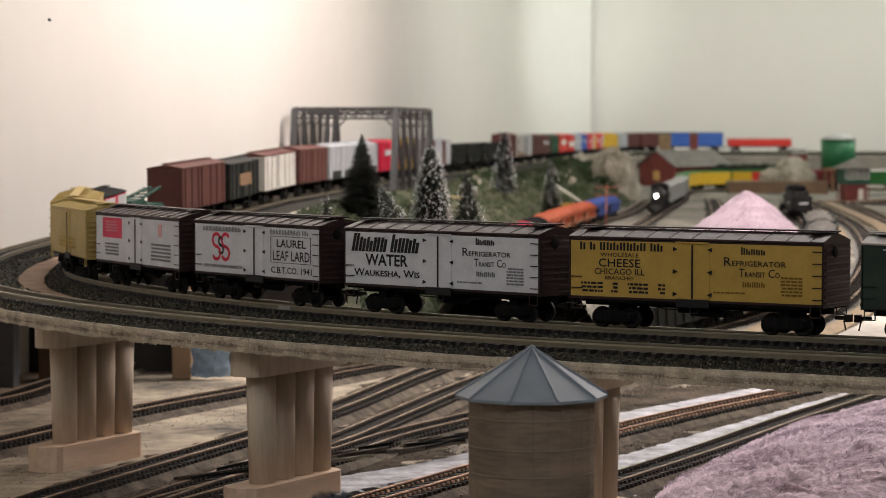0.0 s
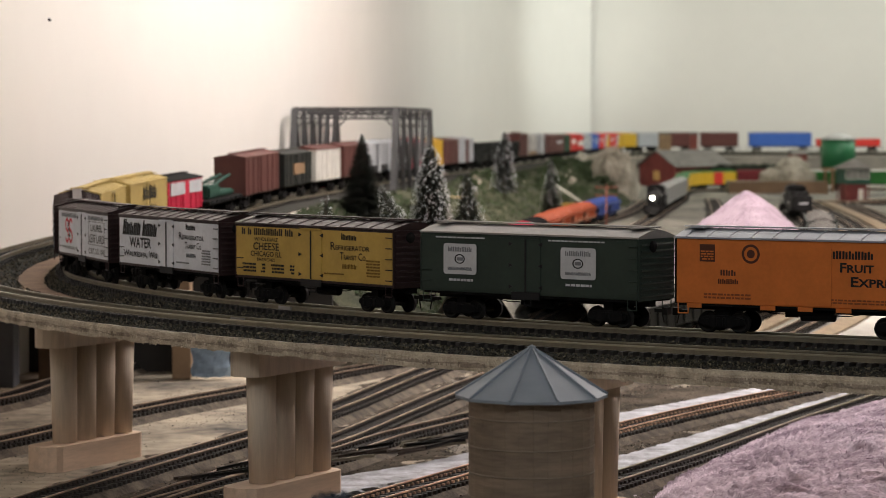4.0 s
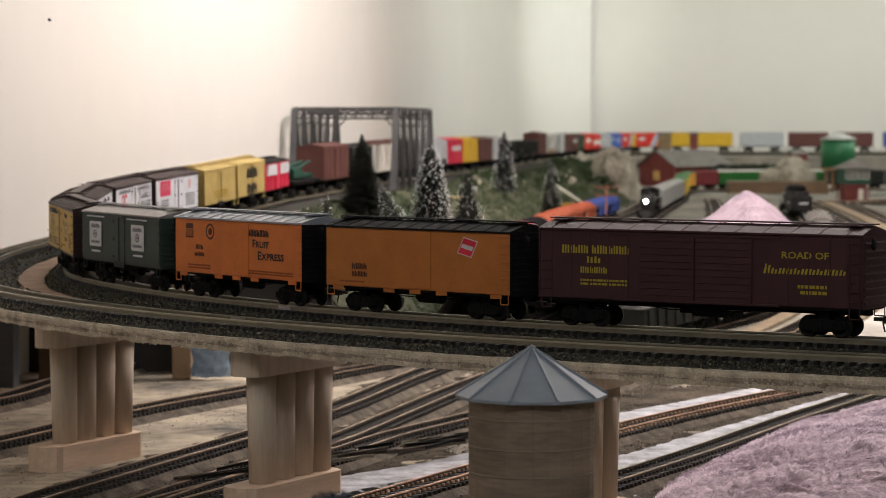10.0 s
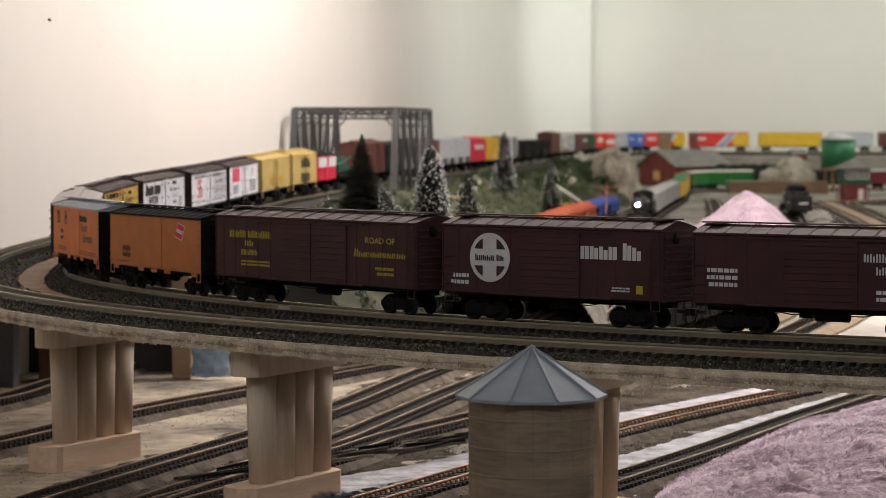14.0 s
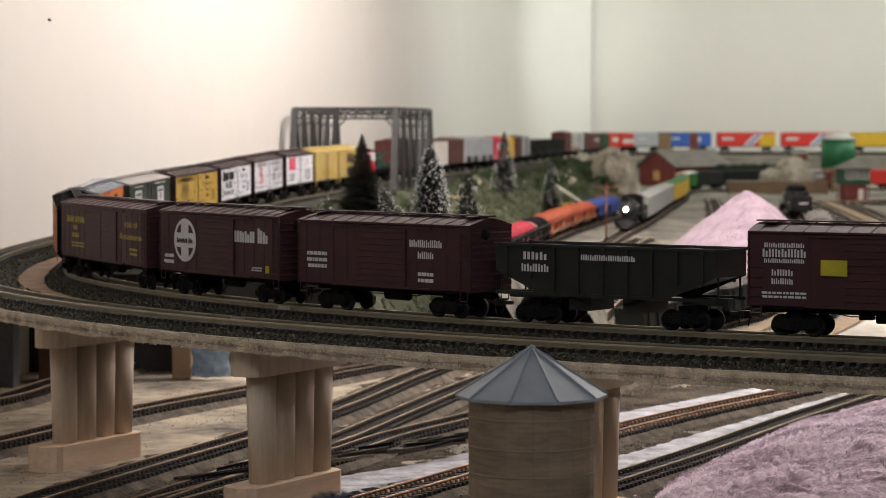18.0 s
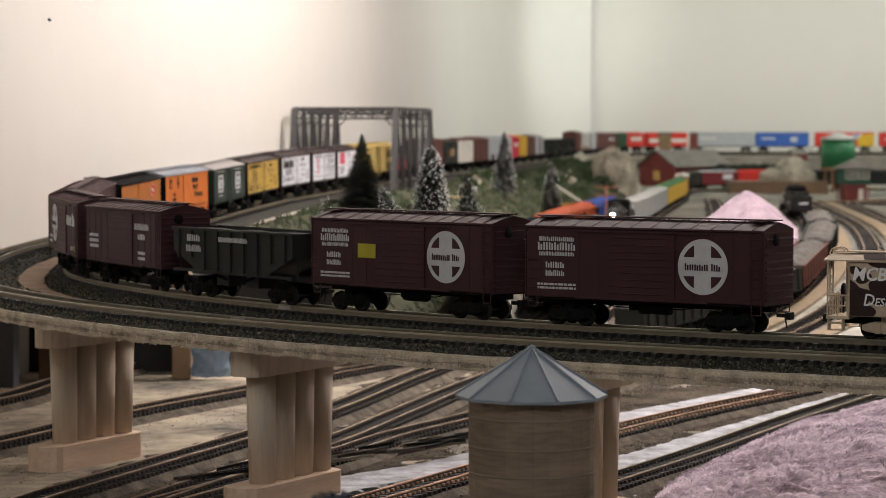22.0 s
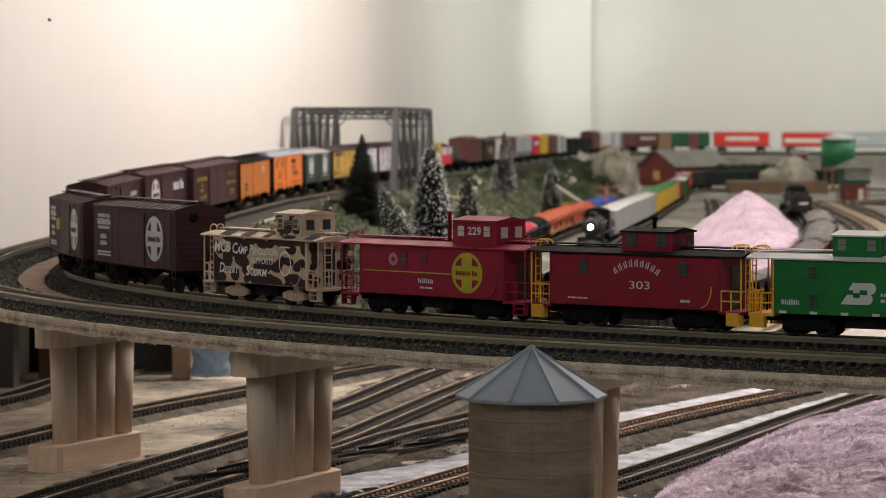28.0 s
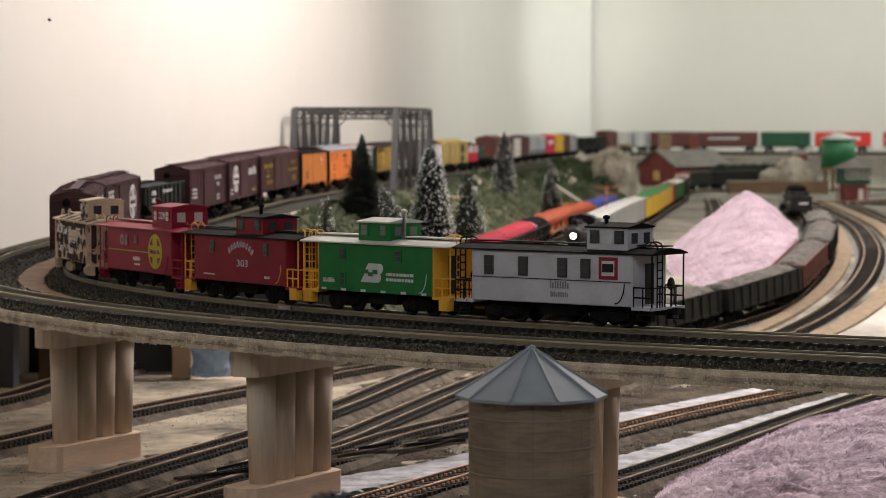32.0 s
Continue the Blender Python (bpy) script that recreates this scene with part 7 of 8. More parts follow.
# ---- truss bridge over both tracks ----
def truss_bridge():
    root = tagged(new("truss_bridge"), "grey steel through-truss railway bridge over two tracks", "bridge")
    s0, s1 = 2.29, 2.66
    a, d = on_line((s0 + s1) / 2, 0.025)
    p0, _ = on_line(s0, 0.0)
    p1, _ = on_line(s1, 0.0)
    d = (p1 - p0).normalized()
    y = Vector((-d.y, d.x, 0)).normalized()
    m = Matrix((Vector((d.x, d.y, 0)).normalized(), y, Vector((0, 0, 1)))).transposed().to_4x4()
    m.translation = (p0 + p1) / 2 + y * 0.025
    root.matrix_basis = m
    L, wd, h, zb = 0.360, 0.136, 0.0985, -0.012
    nb = 6
    for side in (1, -1):
        y = side * wd / 2
        def beam(nm, q0, q1, w, t):
            bm = B()
            q0, q1 = Vector(q0), Vector(q1)
            dd = q1 - q0
            mm = Matrix.Translation(q0) @ dd.to_track_quat("Z", "Y").to_matrix().to_4x4()
            for o in (-1, 1):
                box(bm, -t / 2, t / 2, o * w / 2 - 0.0004, o * w / 2 + 0.0004, 0, dd.length, mm)
            box(bm, -t * 0.35, t * 0.35, -w / 2, w / 2, 0, dd.length, mm)
            part(nm, bm, TRUSS, root)
        beam("top_chord", (-L / 2 + 0.03, y, h), (L / 2 - 0.03, y, h), 0.0052, 0.0052)
        beam("bottom_chord", (-L / 2, y, zb), (L / 2, y, zb), 0.0052, 0.0052)
        beam("end_post", (-L / 2, y, zb), (-L / 2 + 0.03, y, h), 0.0078, 0.0078)
        beam("end_post", (L / 2, y, zb), (L / 2 - 0.03, y, h), 0.0078, 0.0078)
        for i in range(nb):
            x0 = -L / 2 + 0.03 + (L - 0.06) * i / (nb - 1)
            beam("vertical", (x0, y, zb), (x0, y, h), 0.0042, 0.0046)
            if i < nb - 1:
                x1 = -L / 2 + 0.03 + (L - 0.06) * (i + 1) / (nb - 1)
                beam("diagonal", (x0, y, h if i < nb / 2 else zb), (x1, y, zb if i < nb / 2 else h), 0.0034, 0.0034)
    for i in range(nb):
        x = -L / 2 + 0.03 + (L - 0.06) * i / (nb - 1)
        bm = B()
        dp = 0.0115 if i in (0, nb - 1) else 0.006
        for z in (h + 0.0018, h - dp):
            box(bm, x - 0.0016, x + 0.0016, -wd / 2, wd / 2, z - 0.0012, z + 0.0012)
        part("strut", bm, TRUSS, root)
        k = 12
        for j in range(k):
            ya, yb = -wd / 2 + wd * j / k, -wd / 2 + wd * (j + 1) / k
            bm = B()
            rod(bm, (x, ya, h - dp if j % 2 else h), (x, yb, h if j % 2 else h - dp), 0.0008, 4)
            part("lacing", bm, TRUSS, root)
        for side in (1, -1):
            bm = B()
            rod(bm, (x, side * (wd / 2), h - 0.027), (x, side * (wd / 2 - 0.016), h - dp), 0.0011, 5)
            part("knee_brace", bm, TRUSS, root)
    return root


truss_bridge()
bm = B()
box(bm, -0.014, 0.014, -0.02, 0.02, -0.05, 0.0)
ob = tagged(part("bridge_abutment", bm, mat("tan_block", (0.48, 0.36, 0.20), 0.8)), "tan painted block under the line beside the bridge", "abutment")
ob.matrix_basis = pose(0.020, 3.35, 0.012, rz=10)

# ---- telegraph pole ----
def telegraph_pole(x, y, z, h):
    root = tagged(new("telegraph_pole"), "rusty brown telegraph pole with two crossarms", "pole")
    root.location = (x, y, z)
    m_ = mat("rust_wood", (0.17, 0.055, 0.032), 0.8, var=0.25, scale=80)
    bm = B()
    lathe(bm, [(0.0012, -0.003), (0.0008, h)], 8)
    part("pole", bm, m_, root)
    for zz in (h - 0.004, h - 0.014):
        bm = B()
        box(bm, -0.015, 0.015, -0.0006, 0.0006, zz - 0.0006, zz + 0.0006, Matrix.Rotation(0.25, 4, "Z"))
        part("crossarm", bm, m_, root)
        for xx in (-0.013, -0.007, 0.007, 0.013):
            bm = B()
            lathe(bm, [(0.0005, zz + 0.0009), (0.0008, zz + 0.0025), (0, zz + 0.003)], 6, Matrix.Rotation(0.25, 4, "Z") @ Matrix.Translation((xx, 0, 0)))
            part("insulator", bm, m_, root)
    return root


telegraph_pole(0.2075, 3.25, ground_z(3.25), 0.075)

# ---- lower tracks ----
LOCO_PTS = [(2.9, 5.90), (1.8, 5.89), (1.2, 5.88), (1.0, 5.87), (0.80, 5.86), (0.68, 5.84), (0.60, 5.79), (0.545, 5.68), (0.515, 5.50), (0.490, 5.25), (0.462, 5.00), (0.405, 4.60), (0.357, 4.25), (0.304, 3.86), (0.234, 3.40), (0.161, 2.86), (0.116, 2.55), (0.06, 2.30)]
loco_line, LOCO_LEN = line_of(LOCO_PTS, z=-0.045)
track("track_lower", loco_line, 0, LOCO_LEN - 0.20, "lower main track in grey ballast", rail=RAILDARK, z0=-0.070, foot=0.055, bedmat=DIRT)
OR_PTS = [(-0.015, 2.25), (0.034, 2.52), (0.070, 2.78), (0.106, 3.06), (0.168, 3.50), (0.257, 4.0), (0.31, 4.3), (0.40, 5.0)]
or_line, OR_LEN = line_of(OR_PTS, z=-0.045)
track("track_lower", or_line, 0.25, OR_LEN, "siding track at the foot of the slope", rail=RAILDARK, z0=-0.070, foot=0.055, bedmat=DIRT)
HOP_PTS = [(0.16, 2.40), (0.22, 2.50), (0.295, 2.587), (0.351, 2.664), (0.392, 2.77), (0.428, 2.90), (0.457, 3.12), (0.515, 3.55), (0.55, 3.85), (0.60, 4.4)]
hop_line, HOP_LEN = line_of(HOP_PTS)
track("track_lower", hop_line, 0, HOP_LEN, "curved track with parked hopper cars", rail=RAILDARK, z0=-0.008)
GR_PTS = [(0.25, 2.38), (0.332, 2.516), (0.393, 2.63), (0.446, 2.761), (0.488, 2.919), (0.532, 3.195), (0.60, 3.718), (0.652, 4.306), (0.70, 4.93)]
gr_line, GR_LEN = line_of(GR_PTS)
track("track_lower", gr_line, 0, GR_LEN, "curved grey ballasted track on cork", rail=RAILDARK, z0=-0.008, bedmat=mat("grey_ballast", (0.16, 0.155, 0.15), 0.95, var=0.4, scale=400, bump=0.8, bscale=600))
CORK = mat("cork_strip", (0.22, 0.165, 0.105), 0.9, var=0.25, scale=120, bump=0.4, bscale=300)
WHITEBOARD = mat("white_board", (0.52, 0.49, 0.44), 0.85, scale=9, bump=0.3, colour2=(0.24, 0.22, 0.19))
for o0, o1, m_, nm, lab, z in ((-0.046, -0.024, CORK, "cork_edge", "tan cork roadbed strip beside the curved track", 0.001), (0.024, 0.040, CORK, "cork_edge", "tan cork roadbed strip beside the curved track", 0.001), (-0.20, -0.048, WHITEBOARD, "foam_board", "white foam board beside the curved tracks", 0.0)):
    f, ln = line_of(GR_PTS, 0.0)
    bm = B()
    ribbon(bm, f, 0, ln if m_ is CORK else 0.42 * ln, o0, o1, 0.0008, 0.0035 + z)
    structure(part(nm, bm, m_), lab, "roadbed")
for pts in ([(0.62, 3.0), (0.66, 3.6), (0.72, 4.3), (0.80, 4.9), (1.1, 5.3)], [(0.40, 5.1), (0.34, 4.45), (0.27, 3.8)], [(0.70, 4.9), (0.85, 4.8), (1.2, 4.75), (1.6, 4.75)]):
    f, ln = line_of([(x + 0.135 * (pts[0][0] == 0.40), y) for x, y in pts])
    track("track_lower", f, 0, ln, "dusty yard track on the scenery base", rail=RAILDARK, z0=-0.008)


def put_on(root, f, s, length):
    a, _ = f(s + 0.3 * length)
    b, _ = f(s - 0.3 * length)
    d = (a - b).normalized()
    y = Vector((0, 0, 1)).cross(d).normalized()
    m = Matrix((d, y, d.cross(y))).transposed().to_4x4()
    m.translation = (a + b) / 2
    root.matrix_basis = m


# parked open cars with bright loads
ORED = paint("car_orange_red", (0.27, 0.058, 0.022))
LOADRED = paint("load_crimson", (0.36, 0.018, 0.04))
NAVY = paint("car_navy", (0.03, 0.055, 0.20))
OPEN = [(c, LOADRED, "black open car with crimson ribbed load") for c in (0.34, 0.495, 0.65)] + [(0.805, GREYCAR, "black open car with dark ribbed load"), (0.96, ORED, "orange-red open car with rounded load"), (1.115, ORED, "orange-red open car with rounded load"), (1.27, ORED, "orange open car with rounded load"), (1.425, ORED, "orange open car with rounded load"), (1.58, NAVY, "blue open car"), (1.735, NAVY, "blue open car")]
for s, colour, lab in OPEN:
    r = tagged(new("gondola_car"), lab + ", parked on a siding", "freight car", "parked open cars")
    put_on(r, or_line, s, 0.145)
    hopper("", 0, 0.145, colour if colour in (ORED, NAVY) else HOPBLACK, 0.025, root=r, load=False)
    bm = B()
    prof = [(-0.0150, 0.022)] + [(0.0150 * math.cos(math.pi * (1 - k / 8)), 0.023 + 0.009 * math.sin(math.pi * k / 8)) for k in range(9)] + [(0.0150, 0.022)]
    prism(bm, prof, -0.069, 0.069)
    part("load", bm, colour, r)
    for k in range(7):
        for a, b in ((0, 1), (1, 0)):
            for sy in (1, -1):
                bm = B()
                x = -0.062 + 0.0177 * k
                rod(bm, (x + 0.0177 * a, sy * 0.0168, 0.011), (x + 0.0177 * b, sy * 0.0158, 0.0245), 0.0006, 4)
                part("strap", bm, BLACK if colour == GREYCAR else mat("strap_pale", (0.50, 0.33, 0.22), 0.8) if colour == ORED else colour, r)
    for k in range(8):
        x = -0.062 + 0.0177 * k
        bm = B()
        tube(bm, [(x, 0.0154 * math.cos(math.pi * (1 - j / 8)), 0.0232 + 0.0093 * math.sin(math.pi * j / 8)) for j in range(9)], 0.0013, 4)
        part("load_hoop", bm, colour if colour != GREYCAR else BLACK, r)
# hopper string on the curve
for i in range(5):
    red = i == 2
    r = tagged(new("hopper_car"), "oxide-red hopper car heaped with grey load on the curve" if red else "weathered black hopper car heaped with grey load on the curve", "freight car", "parked hopper cars")
    put_on(r, hop_line, 0.118 + 0.152 * i, 0.14)
    hopper("", 0, 0.147, OXIDE2 if red else HOPBLACK, 0.0365, root=r, deep=True)


# ---- the second train ----
def steam_loco(label, root, m_=None, lamp=True, L=0.150):
    """A black steam engine: boiler, smokebox with headlight, cab, running boards, cylinders, drivers, pilot."""
    m_ = m_ or mat("engine_black", (0.014, 0.013, 0.013), 0.6, var=0.3, scale=120)
    m_.node_tree.nodes["Principled BSDF"].inputs["Specular IOR Level"].default_value = 0.15
    rx = Matrix.Rotation(math.pi / 2, 4, "Y")
    bm = B()
    lathe(bm, [(0.0118, -0.045), (0.0126, -0.02), (0.0118, 0.045), (0.0112, 0.062), (0.0, 0.062)], 22, Matrix.Translation((0, 0, 0.031)) @ rx)
    part("boiler", bm, m_, root)
    bm = B()
    lathe(bm, [(0.0106, 0), (0.0106, 0.0010), (0.0080, 0.0026), (0.0, 0.0030)], 22, Matrix.Translation((0.062, 0, 0.031)) @ rx)
    part("smokebox_door", bm, mat("smokebox_grey", (0.028, 0.028, 0.029), 0.7), root)
    for x, r0, z1 in ((0.047, 0.0034, 0.0500), (0.020, 0.0048, 0.0465), (-0.010, 0.0050, 0.0470)):
        bm = B()
        lathe(bm, [(r0, 0.036), (r0, z1 - 0.002), (r0 * 0.7, z1), (0, z1)], 14, Matrix.Translation((x, 0, 0)))
        part("stack" if x > 0.04 else "dome", bm, m_, root)
    bm = B()
    box(bm, -0.073, -0.044, -0.0155, 0.0155, 0.017, 0.046)
    part("cab", bm, m_, root)
    bm = B()
    prism(bm, [(-0.0170, 0.046), (0.0170, 0.046), (0.0120, 0.0500), (0, 0.0520), (-0.0120, 0.0500)], -0.077, -0.041)
    part("cab_roof", bm, m_, root)
    for side in (1, -1):
        flat(root, "cab_window", -0.066, -0.052, 0.032, 0.041, side * 0.0155, side, GLASS, 0.0003)
        flat(root, "running_board", -0.044, 0.058, 0.0225, 0.0236, side * 0.0120, side, m_, 0.0045)
        bm = B()
        lathe(bm, [(0.0048, 0.038), (0.0048, 0.056), (0, 0.056)], 12, Matrix.Translation((0, side * 0.0140, 0.0105)) @ rx)
        part("cylinder", bm, m_, root)
        for x in (-0.034, -0.014, 0.006, 0.026):
            bm = B()
            lathe(bm, [(0, -0.001), (0.0085, -0.001), (0.0085, 0.001), (0.0074, 0.0012), (0, 0.0008)], 18, Matrix.Translation((x, side * 0.0088, 0.0086)) @ Matrix.Rotation(-side * math.pi / 2, 4, "X"))
            part("driver", bm, WHEEL, root)
        bm = B()
        box(bm, -0.036, 0.045, side * 0.0114 - 0.0006, side * 0.0114 + 0.0006, 0.0060, 0.0080)
        part("side_rod", bm, STEEL, root)
        rl = B()
        rod(rl, (-0.044, side * 0.0132, 0.035), (0.060, side * 0.0125, 0.035), 0.0004, 5)
        part("handrail", rl, STEEL, root)
    bm = B()
    box(bm, -0.07, 0.066, -0.007, 0.007, 0.012, 0.021)
    part("frame", bm, m_, root)
    bm = B()
    vs = [bm.verts.new(p) for p in ((0.066, -0.015, 0.014), (0.066, 0.015, 0.014), (0.082, 0.003, 0.003), (0.082, -0.003, 0.003), (0.066, -0.015, 0.003), (0.066, 0.015, 0.003), (0.070, 0, 0.015))]
    for f in ((0, 6, 3), (6, 1, 2), (6, 2, 3), (0, 3, 4), (1, 5, 2), (4, 3, 2, 5), (0, 4, 5, 1), (0, 1, 6)):
        bm.faces.new([vs[k] for k in f])
    bmesh.ops.recalc_face_normals(bm, faces=bm.faces)
    part("pilot", bm, m_, root)
    bm = B()
    box(bm, 0.0600, 0.0680, -0.0160, 0.0160, 0.0140, 0.0185)
    part("pilot_beam", bm, m_, root)
    for x in (0.056, -0.055):
        wheelset(root, x, 0.0045, 0.0043)
    bm = B()
    lathe(bm, [(0.0034, -0.006), (0.0034, 0.0), (0.0030, 0.0004)], 14, Matrix.Translation((0.0690, 0, 0.0310)) @ rx)
    hl = part("headlight", bm, m_, root)
    bm = B()
    lathe(bm, [(0.0031, 0.0002), (0.0026, 0.0012), (0, 0.0017)], 14, Matrix.Translation((0.0690, 0, 0.0310)) @ rx)
    part("lens", bm, LAMP if lamp else GLASS, hl, "glowing headlight lens" if lamp else "")
    coupler(root, -0.074, -1)
    return root


def tender(root, m_=None):
    m_ = m_ or mat("engine_black", (0.014, 0.013, 0.013), 0.6, var=0.3, scale=120)
    bm = B()
    box(bm, -0.050, 0.050, -0.0165, 0.0165, 0.0125, 0.0360)
    bmesh.ops.bevel(bm, geom=bm.edges[:], offset=0.0012, segments=2, affect="EDGES")
    part("tank", bm, m_, root)
    bm = B()
    prism(bm, [(-0.0150, 0.0362), (0.0150, 0.0362), (0.0135, 0.0430), (0.0125, 0.0430), (0.012, 0.040), (-0.012, 0.040), (-0.0125, 0.0430), (-0.0135, 0.0430)], -0.005, 0.047)
    part("coal_bunker", bm, m_, root)
    bm = B()
    lathe(bm, [(0.0045, 0.036), (0.0045, 0.0385), (0, 0.039)], 12, Matrix.Translation((-0.030, 0, 0)))
    part("hatch", bm, m_, root)
    bars(root, -0.020, 0.020, 0.0230, 0.0265, 1, CHALK, 0.0166, 1)
    bm = B()
    for k in range(5):
        rod(bm, (-0.0504, 0.009, 0.014 + 0.0045 * k), (-0.0504, 0.0135, 0.014 + 0.0045 * k), 0.0004, 4)
    rod(bm, (-0.0504, 0.009, 0.012), (-0.0504, 0.009, 0.036), 0.0004, 4)
    rod(bm, (-0.0504, 0.0135, 0.012), (-0.0504, 0.0135, 0.036), 0.0004, 4)
    part("end_ladder", bm, m_, root)
    bm = B()
    box(bm, -0.0506, -0.0502, -0.010, 0.004, 0.0235, 0.0262)
    part("number_bar", bm, CHALK, root)
    for x in (-0.030, 0.030):
        truck(root, x)
    for sgn in (1, -1):
        coupler(root, sgn * 0.050, sgn)


SECOND = []


def second(name, lab, back, length, category="freight car"):
    r_ = tagged(new(name), lab, category, "second train")
    SECOND.append((r_, back, length))
    return r_


K2 = 0.82  # the second train is of a smaller scale
steam_loco("", second("steam_engine", "black steam engine with lit headlight on the lower line", 0.080 * K2, 0.15 * K2, "locomotive"))
tender(second("tender", "black tender behind the steam engine", 0.215 * K2, 0.10 * K2, "locomotive"))
LEAF = paint("leaf_green", (0.025, 0.135, 0.028))
MAROON = paint("car_maroon", (0.16, 0.025, 0.03))
YELGRN = (LEAF, LEAF, "yellow boxcar with green roof and ends")
HOPGREY, HOPROOF = paint("hopper_grey", (0.27, 0.28, 0.27)), paint("hopper_roof", (0.34, 0.345, 0.33))
rest = [(HOPGREY, HOPROOF, "light grey covered hopper")] * 6 + [YELGRN] * 5 + [(LEAF, LEAF, "yellow and red boxcar with green roof"), (MAROON, MAROON, "dark maroon boxcar"), (LEAF, CREAM, "green boxcar with white roof"), (LEAF, CREAM, "green boxcar with white roof")] + [(HOPBLACK, None, "black boxcar")] * 2 + [(MAROON, GREYCAR, "maroon boxcar with grey roof"), (REDCAR, None, "bright red boxcar")] + [(HOPBLACK, None, "black boxcar")] * 4
for i, (m_, roof, lab) in enumerate(rest):
    st = [(-0.49, 0.49, 0.02, 0.98, GOLD)] if "yellow" in lab else [(0.1, 0.35, 0.4, 0.8, CHALK)] if "grey roof" in lab else None
    if "yellow and red" in lab:
        st = [(-0.49, -0.12, 0.02, 0.98, GOLD), (-0.12, 0.12, 0.02, 0.98, REDCAR), (0.12, 0.49, 0.02, 0.98, GOLD)]
    plain_car(0, 0.154, m_, roof, 0.047, stripe=st, root=second("boxcar" if "hopper" not in lab else "hopper_car", lab + " of the second train", (0.352 + 0.163 * i) * K2, 0.154 * K2))
for root, _b, _l in SECOND:
    for child in root.children:
        child.matrix_basis = Matrix.Scale(0.92 if root.name.startswith("steam") else K2, 4) @ child.matrix_basis

# parked steam engine seen from behind its tender
PARK = [(0.607, 4.75), (0.582, 4.40), (0.564, 4.10), (0.552, 3.90), (0.542, 3.7)]
park_line, PARK_LEN = line_of(PARK, 0.004)
r = tagged(new("steam_engine"), "black steam engine parked on the yard track", "locomotive", "parked engines")
put_on(r, park_line, 0.60, 0.15)
steam_loco("", r, lamp=False)
r.matrix_basis = r.matrix_basis @ pose(0, 0, 0, rz=180)
r = tagged(new("tender"), "black tender with pale number bar, parked", "locomotive", "parked engines")
put_on(r, park_line, 0.735, 0.10)
tender(r)
r.matrix_basis = r.matrix_basis @ pose(0, 0, 0, rz=180)

# ---- far side of the layout ----
ROOFGREY = mat("shingle_grey", (0.14, 0.13, 0.115), 0.85, var=0.25, scale=60, bump=0.3, bscale=200)
BARNRED = mat("barn_red", (0.17, 0.035, 0.03), 0.75, var=0.25, scale=50)


def barn(x, y, turn, w, l, h, rise):
    root = tagged(new("engine_house"), "dark red barn with grey gable roof and small yellow window", "building")
    root.matrix_basis = pose(x, y, ground_z(y) - 0.002, rz=turn)
    bm = B()
    prism(bm, [(-w / 2, 0), (w / 2, 0), (w / 2, h), (0, h + rise), (-w / 2, h)], -l / 2, l / 2)
    part("wall", bm, BARNRED, root)
    for side in (1, -1):
        bm = B()
        a = math.atan2(rise, w / 2)
        m = Matrix.Translation((0, 0, h + rise + 0.001)) @ Matrix.Rotation(-side * a, 4, "X")
        ln = math.hypot(rise, w / 2) + 0.010
        box(bm, -l / 2 - 0.008, l / 2 + 0.008, min(0, side * ln), max(0, side * ln), 0, 0.0025, m)
        part("roof", bm, ROOFGREY, root)
    bm = B()
    box(bm, -l / 2 - 0.0015, -l / 2 - 0.0002, -0.011, 0.011, h * 0.30, h * 0.75)
    win = part("window", bm, mat("window_yellow", (0.62, 0.42, 0.14), 0.5), root)
    for yy in (-0.011, 0.0, 0.011):
        bm = B()
        box(bm, -l / 2 - 0.0022, -l / 2 - 0.0015, yy - 0.0008, yy + 0.0008, h * 0.30, h * 0.75)
        part("mullion", bm, BARNRED, win)
    return root


barn(0.605, 6.42, 42, 0.120, 0.20, 0.052, 0.036)
bm = B()
box(bm, -0.10, 0.16, -0.03, 0.03, 0, 0.012)
ob = tagged(part("shed_roof", bm, ROOFGREY), "long low grey shed roof behind the barn", "building")
ob.matrix_basis = pose(0.80, 6.9, ground_z(6.9) + 0.012, rz=-4)


def yellow_shed():
    root = tagged(new("yellow_shed"), "small yellow shed with slanting white roof", "building")
    root.matrix_basis = pose(0.205, 3.95, ground_z(3.95) + 0.004, rz=35)
    bm = B()
    box(bm, -0.024, 0.024, -0.018, 0.018, -0.01, 0.026)
    part("wall", bm, mat("shed_yellow", (0.55, 0.40, 0.08), 0.7), root)
    bm = B()
    box(bm, -0.031, 0.031, -0.026, 0.024, 0, 0.002, Matrix.Translation((0, 0, 0.032)) @ Matrix.Rotation(0.52, 4, "Y") @ Matrix.Rotation(0.30, 4, "X"))
    part("roof", bm, mat("shed_white", (0.70, 0.70, 0.62), 0.7), root)


yellow_shed()


